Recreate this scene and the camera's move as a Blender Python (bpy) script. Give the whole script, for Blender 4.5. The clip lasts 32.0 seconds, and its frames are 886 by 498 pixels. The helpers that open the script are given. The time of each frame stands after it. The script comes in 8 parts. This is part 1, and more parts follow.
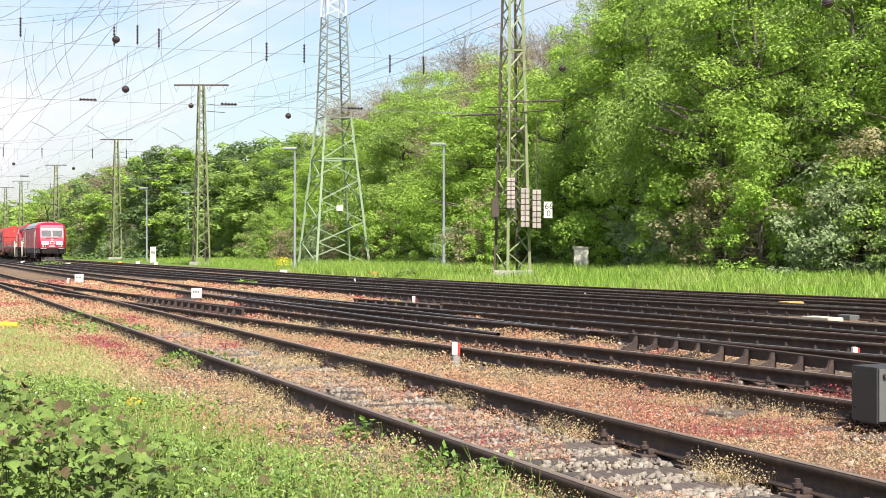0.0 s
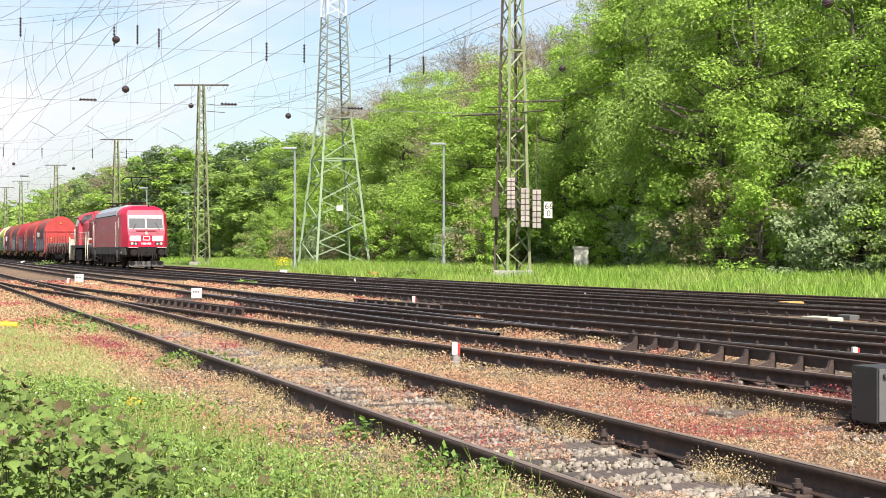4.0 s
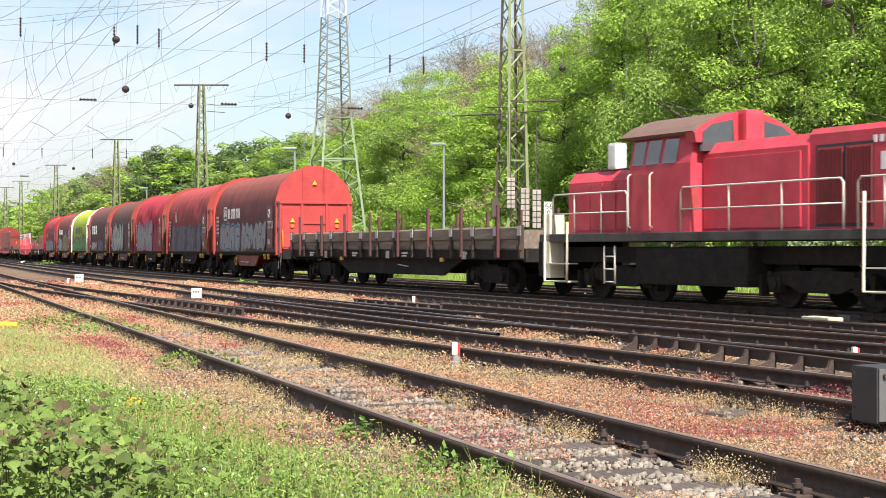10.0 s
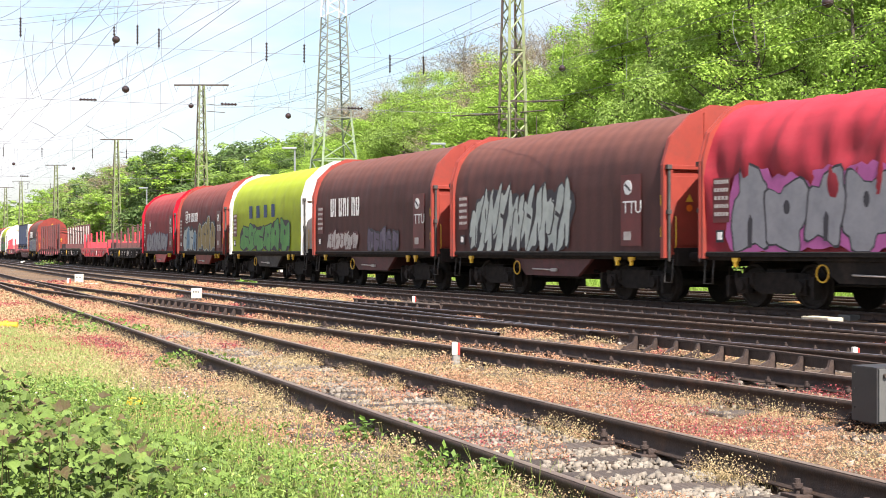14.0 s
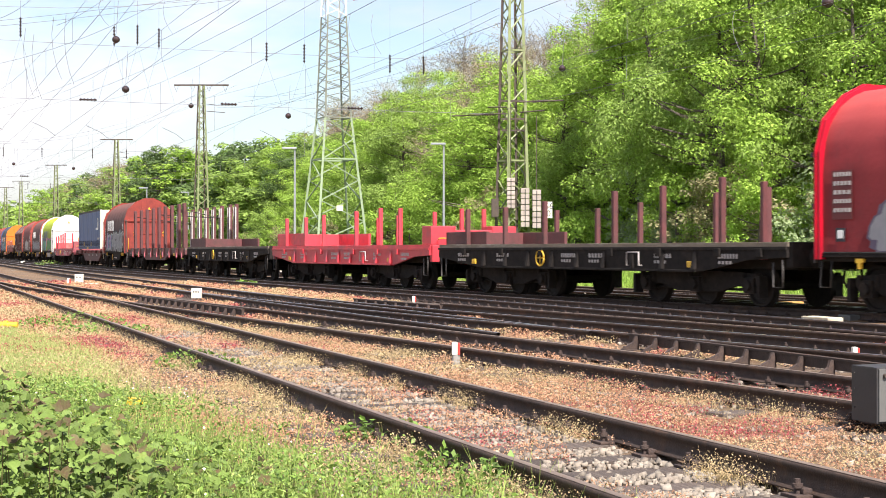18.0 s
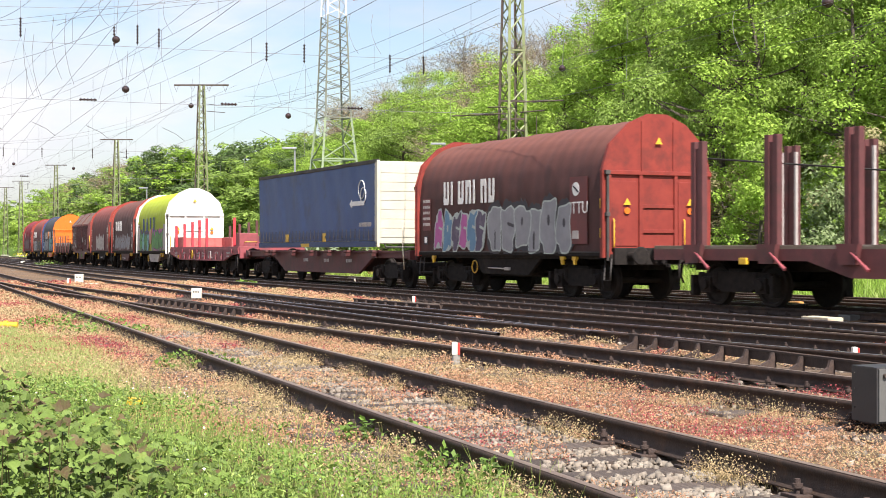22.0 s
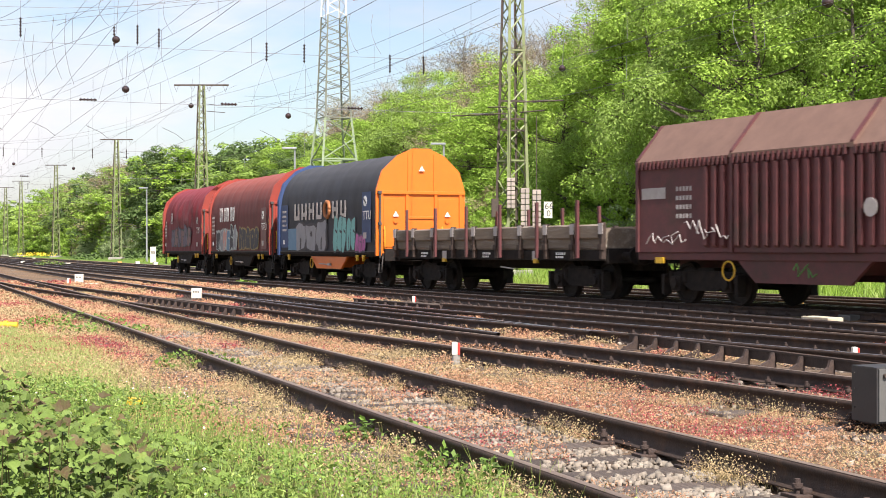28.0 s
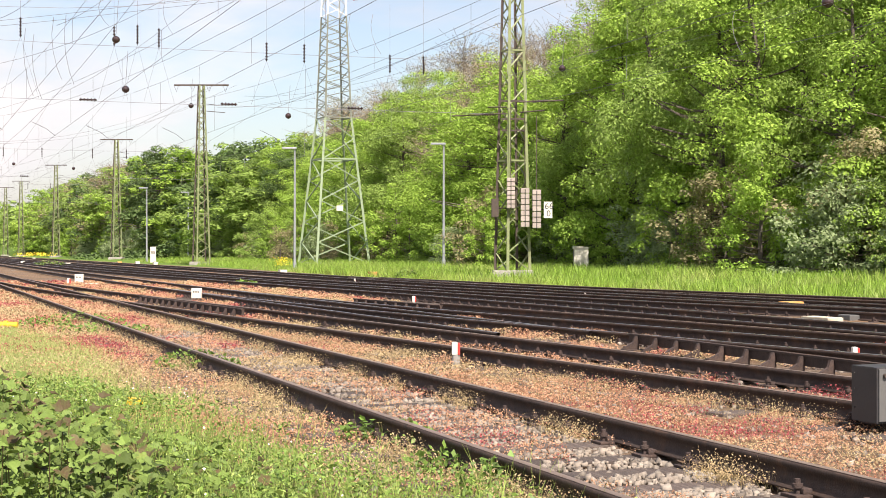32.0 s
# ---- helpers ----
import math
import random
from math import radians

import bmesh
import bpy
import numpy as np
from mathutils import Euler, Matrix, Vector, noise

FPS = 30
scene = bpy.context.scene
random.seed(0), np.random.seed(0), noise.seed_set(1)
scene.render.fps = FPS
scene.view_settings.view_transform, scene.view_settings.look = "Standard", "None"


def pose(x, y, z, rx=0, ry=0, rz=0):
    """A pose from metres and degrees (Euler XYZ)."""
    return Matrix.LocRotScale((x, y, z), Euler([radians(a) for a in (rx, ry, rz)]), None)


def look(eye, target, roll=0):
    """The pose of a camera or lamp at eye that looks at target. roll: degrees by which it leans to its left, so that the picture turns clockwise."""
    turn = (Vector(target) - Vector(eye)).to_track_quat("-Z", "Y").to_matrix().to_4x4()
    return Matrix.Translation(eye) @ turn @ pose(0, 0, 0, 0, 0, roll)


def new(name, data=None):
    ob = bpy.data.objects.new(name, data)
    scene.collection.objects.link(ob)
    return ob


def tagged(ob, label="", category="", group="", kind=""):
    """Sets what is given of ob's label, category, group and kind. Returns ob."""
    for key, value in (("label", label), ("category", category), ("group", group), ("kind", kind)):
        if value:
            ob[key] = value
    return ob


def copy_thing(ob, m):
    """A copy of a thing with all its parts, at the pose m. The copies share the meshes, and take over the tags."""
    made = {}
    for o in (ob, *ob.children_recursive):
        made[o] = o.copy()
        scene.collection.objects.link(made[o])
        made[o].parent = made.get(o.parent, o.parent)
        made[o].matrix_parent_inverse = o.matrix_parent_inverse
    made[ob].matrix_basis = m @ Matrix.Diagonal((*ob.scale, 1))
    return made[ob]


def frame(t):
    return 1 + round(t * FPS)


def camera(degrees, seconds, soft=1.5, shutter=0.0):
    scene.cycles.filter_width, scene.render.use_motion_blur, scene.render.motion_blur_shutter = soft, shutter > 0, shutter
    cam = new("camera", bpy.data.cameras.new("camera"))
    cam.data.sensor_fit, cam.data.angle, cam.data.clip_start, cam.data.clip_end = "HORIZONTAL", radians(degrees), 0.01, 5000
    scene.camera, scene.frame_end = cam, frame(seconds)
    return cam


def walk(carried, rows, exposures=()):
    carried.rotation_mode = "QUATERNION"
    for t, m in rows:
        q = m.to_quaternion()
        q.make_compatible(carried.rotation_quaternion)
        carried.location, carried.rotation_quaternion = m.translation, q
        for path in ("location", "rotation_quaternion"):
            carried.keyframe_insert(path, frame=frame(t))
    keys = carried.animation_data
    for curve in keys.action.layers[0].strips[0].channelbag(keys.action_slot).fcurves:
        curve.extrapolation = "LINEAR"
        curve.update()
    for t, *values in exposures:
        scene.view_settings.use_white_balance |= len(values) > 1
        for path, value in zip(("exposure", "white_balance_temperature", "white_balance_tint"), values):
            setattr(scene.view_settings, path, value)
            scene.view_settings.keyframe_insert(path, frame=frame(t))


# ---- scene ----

# ---------------------------------------------------------------- camera
cam = camera(32.39, 32.0, soft=0.9, shutter=0.12)
EYE = (0.0, 0.0, 1.195)
HOLD = look(EYE, (0.0, 100.0, 1.28))
BASE = 0.86
DRIFT = [(0, 0), (10.3, 0), (11.5, 0.17), (13, 0.2), (17, 0.2), (18, 0.17), (19, 0.02), (21, 0.07), (22, 0), (23, -0.05), (24, -0.18), (25, -0.2), (25.5, -0.05), (28, 0), (29, -0.05), (30, 0.25), (31, 0.15), (32, 0)]
TINT = ((0, 10.3, 18, 25.5, 29, 30, 32), (6550, 6550, 6600, 6600, 6700, 6850, 6950), (12, 12, 15, 14, 16, 17, 18))
walk(cam, [(0.0, HOLD), (32.0, HOLD)], [(t, BASE + e, float(np.interp(t, TINT[0], TINT[1])), float(np.interp(t, TINT[0], TINT[2]))) for t, e in DRIFT])

# ---------------------------------------------------------------- light
SUN_AZ = (0.36, -0.933)
SUN_EL = radians(50)
world = bpy.data.worlds.new("sky")
scene.world = world
world.use_nodes = True
wn, wl = world.node_tree.nodes, world.node_tree.links
wn.clear()
w_out = wn.new("ShaderNodeOutputWorld")
w_bg = wn.new("ShaderNodeBackground")
w_sky = wn.new("ShaderNodeTexSky")
w_sky.sky_type = "NISHITA"
w_sky.sun_disc = False
w_sky.sun_elevation = SUN_EL
w_sky.sun_rotation = math.atan2(SUN_AZ[0], SUN_AZ[1])
w_sky.air_density, w_sky.dust_density = 1.0, 1.6
w_co = wn.new("ShaderNodeTexCoord")
w_map = wn.new("ShaderNodeMapping")
w_map.inputs["Scale"].default_value = (1.0, 1.0, 3.2)
w_noise = wn.new("ShaderNodeTexNoise")
w_noise.inputs["Scale"].default_value = 2.6
w_noise.inputs["Detail"].default_value = 7
w_noise.inputs["Roughness"].default_value = 0.55
w_ramp = wn.new("ShaderNodeValToRGB")
w_ramp.color_ramp.elements[0].position = 0.45
w_ramp.color_ramp.elements[1].position = 0.64
w_mix = wn.new("ShaderNodeMixRGB")
w_grey = wn.new("ShaderNodeTexNoise")
w_grey.inputs["Scale"].default_value = 5.5
w_grey.inputs["Detail"].default_value = 6
w_tone = wn.new("ShaderNodeValToRGB")
w_tone.color_ramp.elements[0].position, w_tone.color_ramp.elements[1].position = 0.35, 0.62
w_tone.color_ramp.elements[0].color = (4.3, 4.6, 5.0, 1)
w_tone.color_ramp.elements[1].color = (5.9, 5.9, 6.0, 1)
wl.new(w_map.outputs[0], w_grey.inputs["Vector"])
wl.new(w_grey.outputs["Fac"], w_tone.inputs[0])
wl.new(w_tone.outputs[0], w_mix.inputs[2])
wl.new(w_co.outputs["Generated"], w_map.inputs[0])
wl.new(w_map.outputs[0], w_noise.inputs["Vector"])
wl.new(w_noise.outputs["Fac"], w_ramp.inputs[0])
wl.new(w_ramp.outputs[0], w_mix.inputs[0])
wl.new(w_sky.outputs[0], w_mix.inputs[1])
wl.new(w_mix.outputs[0], w_bg.inputs[0])
w_bg.inputs[1].default_value = 0.10
wl.new(w_bg.outputs[0], w_out.inputs[0])
sun = new("sun", bpy.data.lights.new("sun", "SUN"))
sun.data.energy = 5.0
sun.data.angle = radians(0.6)
sun.data.color = (1.0, 0.965, 0.91)
sun.matrix_world = look((SUN_AZ[0] * 50, SUN_AZ[1] * 50, 50 * math.tan(SUN_EL)), (0, 0, 0))



# ---------------------------------------------------------------- helpers
def mat(name, c1, c2=None, scale=6.0, rough=0.6, metal=0.0, bump=0.0, bscale=60.0, stain=None, stain_scale=1.3,
        stain_at=0.58, rand=0.0, island=False, spec=0.5, trans=0.0, stretch=(1, 1, 1), coat=0.0, world_space=False):
    """A surface of two tones with an optional third in large stains, relief, and a change from piece to piece."""
    m = bpy.data.materials.new(name)
    m.use_nodes = True
    nt, ln = m.node_tree.nodes, m.node_tree.links
    b = nt["Principled BSDF"]
    b.inputs["Roughness"].default_value = rough
    b.inputs["Metallic"].default_value = metal
    b.inputs["Specular IOR Level"].default_value = spec
    b.inputs["Coat Weight"].default_value = coat
    c2 = c2 or tuple(v * 0.75 for v in c1)
    if world_space:
        co = nt.new("ShaderNodeNewGeometry").outputs["Position"]
    else:
        co = nt.new("ShaderNodeTexCoord").outputs["Object"]
    mp = nt.new("ShaderNodeMapping")
    mp.inputs["Scale"].default_value = stretch
    ln.new(co, mp.inputs[0])
    n1 = nt.new("ShaderNodeTexNoise")
    n1.inputs["Scale"].default_value = scale
    n1.inputs["Detail"].default_value = 6
    n1.inputs["Roughness"].default_value = 0.65
    ln.new(mp.outputs[0], n1.inputs["Vector"])
    r1 = nt.new("ShaderNodeValToRGB")
    r1.color_ramp.elements[0].position, r1.color_ramp.elements[1].position = 0.33, 0.67
    r1.color_ramp.elements[0].color, r1.color_ramp.elements[1].color = (*c1, 1), (*c2, 1)
    ln.new(n1.outputs["Fac"], r1.inputs[0])
    out = r1.outputs[0]
    if stain:
        n2 = nt.new("ShaderNodeTexNoise")
        n2.inputs["Scale"].default_value = stain_scale
        n2.inputs["Detail"].default_value = 8
        n2.inputs["Roughness"].default_value = 0.7
        ln.new(mp.outputs[0], n2.inputs["Vector"])
        r2 = nt.new("ShaderNodeValToRGB")
        r2.color_ramp.elements[0].position, r2.color_ramp.elements[1].position = stain_at - 0.08, stain_at + 0.1
        ln.new(n2.outputs["Fac"], r2.inputs[0])
        mx = nt.new("ShaderNodeMixRGB")
        ln.new(r2.outputs[0], mx.inputs[0])
        ln.new(out, mx.inputs[1])
        mx.inputs[2].default_value = (*stain, 1)
        out = mx.outputs[0]
    if rand:
        src = nt.new("ShaderNodeNewGeometry").outputs["Random Per Island"] if island else nt.new("ShaderNodeObjectInfo").outputs["Random"]
        mr = nt.new("ShaderNodeMapRange")
        mr.inputs["To Min"].default_value, mr.inputs["To Max"].default_value = 1 - rand, 1 + rand
        ln.new(src, mr.inputs[0])
        hs = nt.new("ShaderNodeHueSaturation")
        ln.new(mr.outputs[0], hs.inputs["Value"])
        ln.new(out, hs.inputs["Color"])
        out = hs.outputs[0]
    ln.new(out, b.inputs["Base Color"])
    if bump:
        n3 = nt.new("ShaderNodeTexNoise")
        n3.inputs["Scale"].default_value = bscale
        n3.inputs["Detail"].default_value = 4
        ln.new(mp.outputs[0], n3.inputs["Vector"])
        bp = nt.new("ShaderNodeBump")
        bp.inputs["Strength"].default_value = bump
        bp.inputs["Distance"].default_value = 0.02
        ln.new(n3.outputs["Fac"], bp.inputs["Height"])
        ln.new(bp.outputs[0], b.inputs["Normal"])
    if trans:
        tr = nt.new("ShaderNodeBsdfTranslucent")
        ln.new(out, tr.inputs[0])
        ms = nt.new("ShaderNodeMixShader")
        ms.inputs[0].default_value = trans
        ln.new(b.outputs[0], ms.inputs[1])
        ln.new(tr.outputs[0], ms.inputs[2])
        ln.new(ms.outputs[0], nt["Material Output"].inputs[0])
    return m


class Mesh:
    """Vertices and faces gathered piece by piece into one mesh."""

    def __init__(self):
        self.v, self.f, self.smooth = [], [], []

    def add(self, verts, faces, smooth=False):
        o = len(self.v)
        self.v.extend(verts)
        self.f.extend([tuple(i + o for i in q) for q in faces])
        self.smooth.extend([smooth] * len(faces))
        return self

    def box(self, x0, x1, y0, y1, z0, z1, b=0.0):
        if b <= 0:
            vs = [(x, y, z) for x in (x0, x1) for y in (y0, y1) for z in (z0, z1)]
            return self.add(vs, [(0, 1, 3, 2), (4, 6, 7, 5), (0, 4, 5, 1), (2, 3, 7, 6), (0, 2, 6, 4), (1, 5, 7, 3)])
        b = min(b, abs(x1 - x0) * 0.45, abs(y1 - y0) * 0.45, abs(z1 - z0) * 0.45)
        tmp = bmesh.new()
        bmesh.ops.create_cube(tmp, size=1)
        bmesh.ops.scale(tmp, vec=(x1 - x0, y1 - y0, z1 - z0), verts=tmp.verts)
        bmesh.ops.translate(tmp, vec=((x0 + x1) / 2, (y0 + y1) / 2, (z0 + z1) / 2), verts=tmp.verts)
        bmesh.ops.bevel(tmp, geom=tmp.edges[:], offset=b, segments=2, profile=0.7, affect="EDGES")
        tmp.verts.index_update()
        self.add([tuple(q.co) for q in tmp.verts], [tuple(q.index for q in f.verts) for f in tmp.faces])
        tmp.free()
        return self

    def rod(self, a, b, r, seg=8, r2=None, caps=True):
        a, b = Vector(a), Vector(b)
        d = (b - a).normalized()
        e1 = d.orthogonal().normalized()
        e2 = d.cross(e1)
        r2 = r if r2 is None else r2
        vs, fs = [], []
        for p, q in ((a, r), (b, r2)):
            for i in range(seg):
                t = 2 * math.pi * i / seg
                vs.append(tuple(p + (e1 * math.cos(t) + e2 * math.sin(t)) * q))
        for i in range(seg):
            j = (i + 1) % seg
            fs.append((i, j, seg + j, seg + i))
        self.add(vs, fs, seg > 5)
        if caps:
            self.add(vs[:seg], [tuple(range(seg - 1, -1, -1))])
            self.add(vs[seg:], [tuple(range(seg))])
        return self

    def path(self, pts, r, seg=6):
        """A round bar bent along the given points."""
        pts = [Vector(p) for p in pts]
        k = len(pts)
        tan = [(pts[min(i + 1, k - 1)] - pts[max(i - 1, 0)]).normalized() for i in range(k)]
        e1 = tan[0].orthogonal().normalized()
        vs, fs = [], []
        for p, d in zip(pts, tan):
            e1 = (e1 - d * e1.dot(d)).normalized()
            e2 = d.cross(e1)
            for i in range(seg):
                a = 2 * math.pi * i / seg
                vs.append(tuple(p + (e1 * math.cos(a) + e2 * math.sin(a)) * r))
        for j in range(k - 1):
            for i in range(seg):
                fs.append((j * seg + i, j * seg + (i + 1) % seg, (j + 1) * seg + (i + 1) % seg, (j + 1) * seg + i))
        fs += [tuple(range(seg - 1, -1, -1)), tuple(range((k - 1) * seg, k * seg))]
        return self.add(vs, fs, seg > 4)

    def lathe(self, o, d, prof, seg=20):
        """A turned piece: (way along d, radius) pairs round the axis through o."""
        o, d = Vector(o), Vector(d).normalized()
        e1 = d.orthogonal().normalized()
        e2 = d.cross(e1)
        vs, fs = [], []
        for h, r in prof:
            for i in range(seg):
                a = 2 * math.pi * i / seg
                vs.append(tuple(o + d * h + (e1 * math.cos(a) + e2 * math.sin(a)) * r))
        for j in range(len(prof) - 1):
            for i in range(seg):
                fs.append((j * seg + i, j * seg + (i + 1) % seg, (j + 1) * seg + (i + 1) % seg, (j + 1) * seg + i))
        k = len(prof) - 1
        fs += [tuple(range(seg - 1, -1, -1)), tuple(range(k * seg, k * seg + seg))]
        return self.add(vs, fs)

    def prism(self, prof, x0, x1, axis="x"):
        """A closed outline, (y, z) pairs for axis x or (x, z) pairs for axis y, drawn out along the axis."""
        n = len(prof)
        if axis == "x":
            vs = [(x0, a, b) for a, b in prof] + [(x1, a, b) for a, b in prof]
        elif axis == "y":
            vs = [(a, x0, b) for a, b in prof] + [(a, x1, b) for a, b in prof]
        else:
            vs = [(a, b, x0) for a, b in prof] + [(a, b, x1) for a, b in prof]
        fs = [tuple(range(n)), tuple(range(2 * n - 1, n - 1, -1))]
        fs += [(i, n + i, n + (i + 1) % n, (i + 1) % n) for i in range(n)]
        return self.add(vs, fs)

    def ring(self, c, r, t, axis="y", seg=20):
        pts = []
        for i in range(seg + 1):
            a = 2 * math.pi * i / seg
            o = (math.cos(a) * r, math.sin(a) * r)
            if axis == "y":
                pts.append((c[0] + o[0], c[1], c[2] + o[1]))
            elif axis == "x":
                pts.append((c[0], c[1] + o[0], c[2] + o[1]))
            else:
                pts.append((c[0] + o[0], c[1] + o[1], c[2]))
        return self.path(pts, t, 5)

    def data(self, name):
        me = bpy.data.meshes.new(name)
        me.from_pydata(self.v, [], self.f)
        if any(self.smooth):
            me.polygons.foreach_set("use_smooth", self.smooth)
        tmp = bmesh.new()
        tmp.from_mesh(me)
        if len(tmp.faces) < 20000:
            bmesh.ops.recalc_face_normals(tmp, faces=tmp.faces)
        tmp.to_mesh(me)
        tmp.free()
        return me


def part(name, m, material, parent=None, label="", at=None, kind=""):
    me = m.data(name) if isinstance(m, Mesh) else m
    if not me.materials:
        me.materials.append(material)
    ob = new(name, me)
    if parent is not None:
        ob.parent = parent
    if at is not None:
        ob.matrix_basis = at
    return tagged(ob, label, kind=kind)


def thing(name, label, category, group="", kind=""):
    return tagged(new(name), label, category, group, kind)


def raw_mesh(name, verts, faces, material):
    me = bpy.data.meshes.new(name)
    verts = np.asarray(verts, dtype=np.float32)
    faces = np.asarray(faces, dtype=np.int32)
    k = faces.shape[1]
    me.vertices.add(len(verts))
    me.vertices.foreach_set("co", verts.ravel())
    me.loops.add(faces.size)
    me.loops.foreach_set("vertex_index", faces.ravel())
    me.polygons.add(len(faces))
    me.polygons.foreach_set("loop_start", np.arange(len(faces), dtype=np.int32) * k)
    me.update(calc_edges=True)
    me.materials.append(material)
    return me


# plan of the yard: u runs with the tracks towards the camera, n across them away from it
DU, DN = (0.3350, -0.9422), (0.9422, 0.3350)


def P(u, n, z=0.0):
    return (DU[0] * u + DN[0] * n, DU[1] * u + DN[1] * n, z)


def UN(x, y):
    return DU[0] * x + DU[1] * y, DN[0] * x + DN[1] * y


YARD_TURN = math.degrees(math.atan2(DU[1], DU[0]))

# ---------------------------------------------------------------- the line the train runs on
LINE_S = np.arange(-560.0, 460.0, 0.5)
LINE_K = np.interp(LINE_S, (-170, -100, -60, -20, 30, 45), (0, 1.0e-4, -5.09e-4, 25.3e-4, 38.4e-4, 0))
_i0 = int(np.argmin(abs(LINE_S)))


def _run(a):
    q = np.concatenate([[0.0], np.cumsum((a[1:] + a[:-1]) * 0.25)])
    return q - q[_i0]


LINE_H = 0.4340 + _run(LINE_K)
LINE_X = _run(np.sin(LINE_H))
LINE_Y = 44.31 + _run(-np.cos(LINE_H))
LINE_X, LINE_Y = LINE_X + 1.45 * np.cos(LINE_H), LINE_Y + 1.45 * np.sin(LINE_H)


def on_line(s):
    return float(np.interp(s, LINE_S, LINE_X)), float(np.interp(s, LINE_S, LINE_Y)), float(np.interp(s, LINE_S, LINE_H))


def run_of(t):
    """How far the train has gone at t seconds, from where it stands at 13 s."""
    return 15.875 * (t - 13) + 0.5 * 0.0212 * (t - 13) ** 2


def stand(s, wheelbase):
    a, b = on_line(s - wheelbase / 2), on_line(s + wheelbase / 2)
    return pose((a[0] + b[0]) / 2, (a[1] + b[1]) / 2, 0, 0, 0, math.degrees(math.atan2(b[1] - a[1], b[0] - a[0])))


MOVING = []

# ---------------------------------------------------------------- materials
RUST = mat("rusty_rail_steel", (0.078, 0.053, 0.042), (0.044, 0.032, 0.027), 9, 0.75, 0.1, 0.3, 80, (0.12, 0.07, 0.045), 2.0, 0.62, spec=0.3)
POLISHED = mat("polished_rail_head", (0.42, 0.41, 0.42), (0.30, 0.28, 0.28), 5, 0.32, 0.85, 0.05, 50, (0.2, 0.15, 0.12), 1.2, 0.62)
DULL_HEAD = mat("dull_rail_head", (0.30, 0.22, 0.165), (0.21, 0.15, 0.11), 6, 0.5, 0.5, 0.1, 60)
TIMBER = mat("tarred_sleeper_wood", (0.095, 0.070, 0.056), (0.055, 0.042, 0.034), 9, 0.85, 0, 0.5, 40, (0.15, 0.12, 0.095), 3, 0.6, 0.25, stretch=(0.6, 6, 6))
CLAMP = mat("rusty_fastening_iron", (0.085, 0.055, 0.042), (0.045, 0.033, 0.03), 20, 0.8, 0.2, 0.3, 90, rand=0.2)
STONE = mat("ballast_stone", (0.28, 0.24, 0.19), (0.165, 0.135, 0.105), 4, 0.9, 0, 0.4, 30, (0.36, 0.32, 0.26), 1.5, 0.6, 0.35, True)


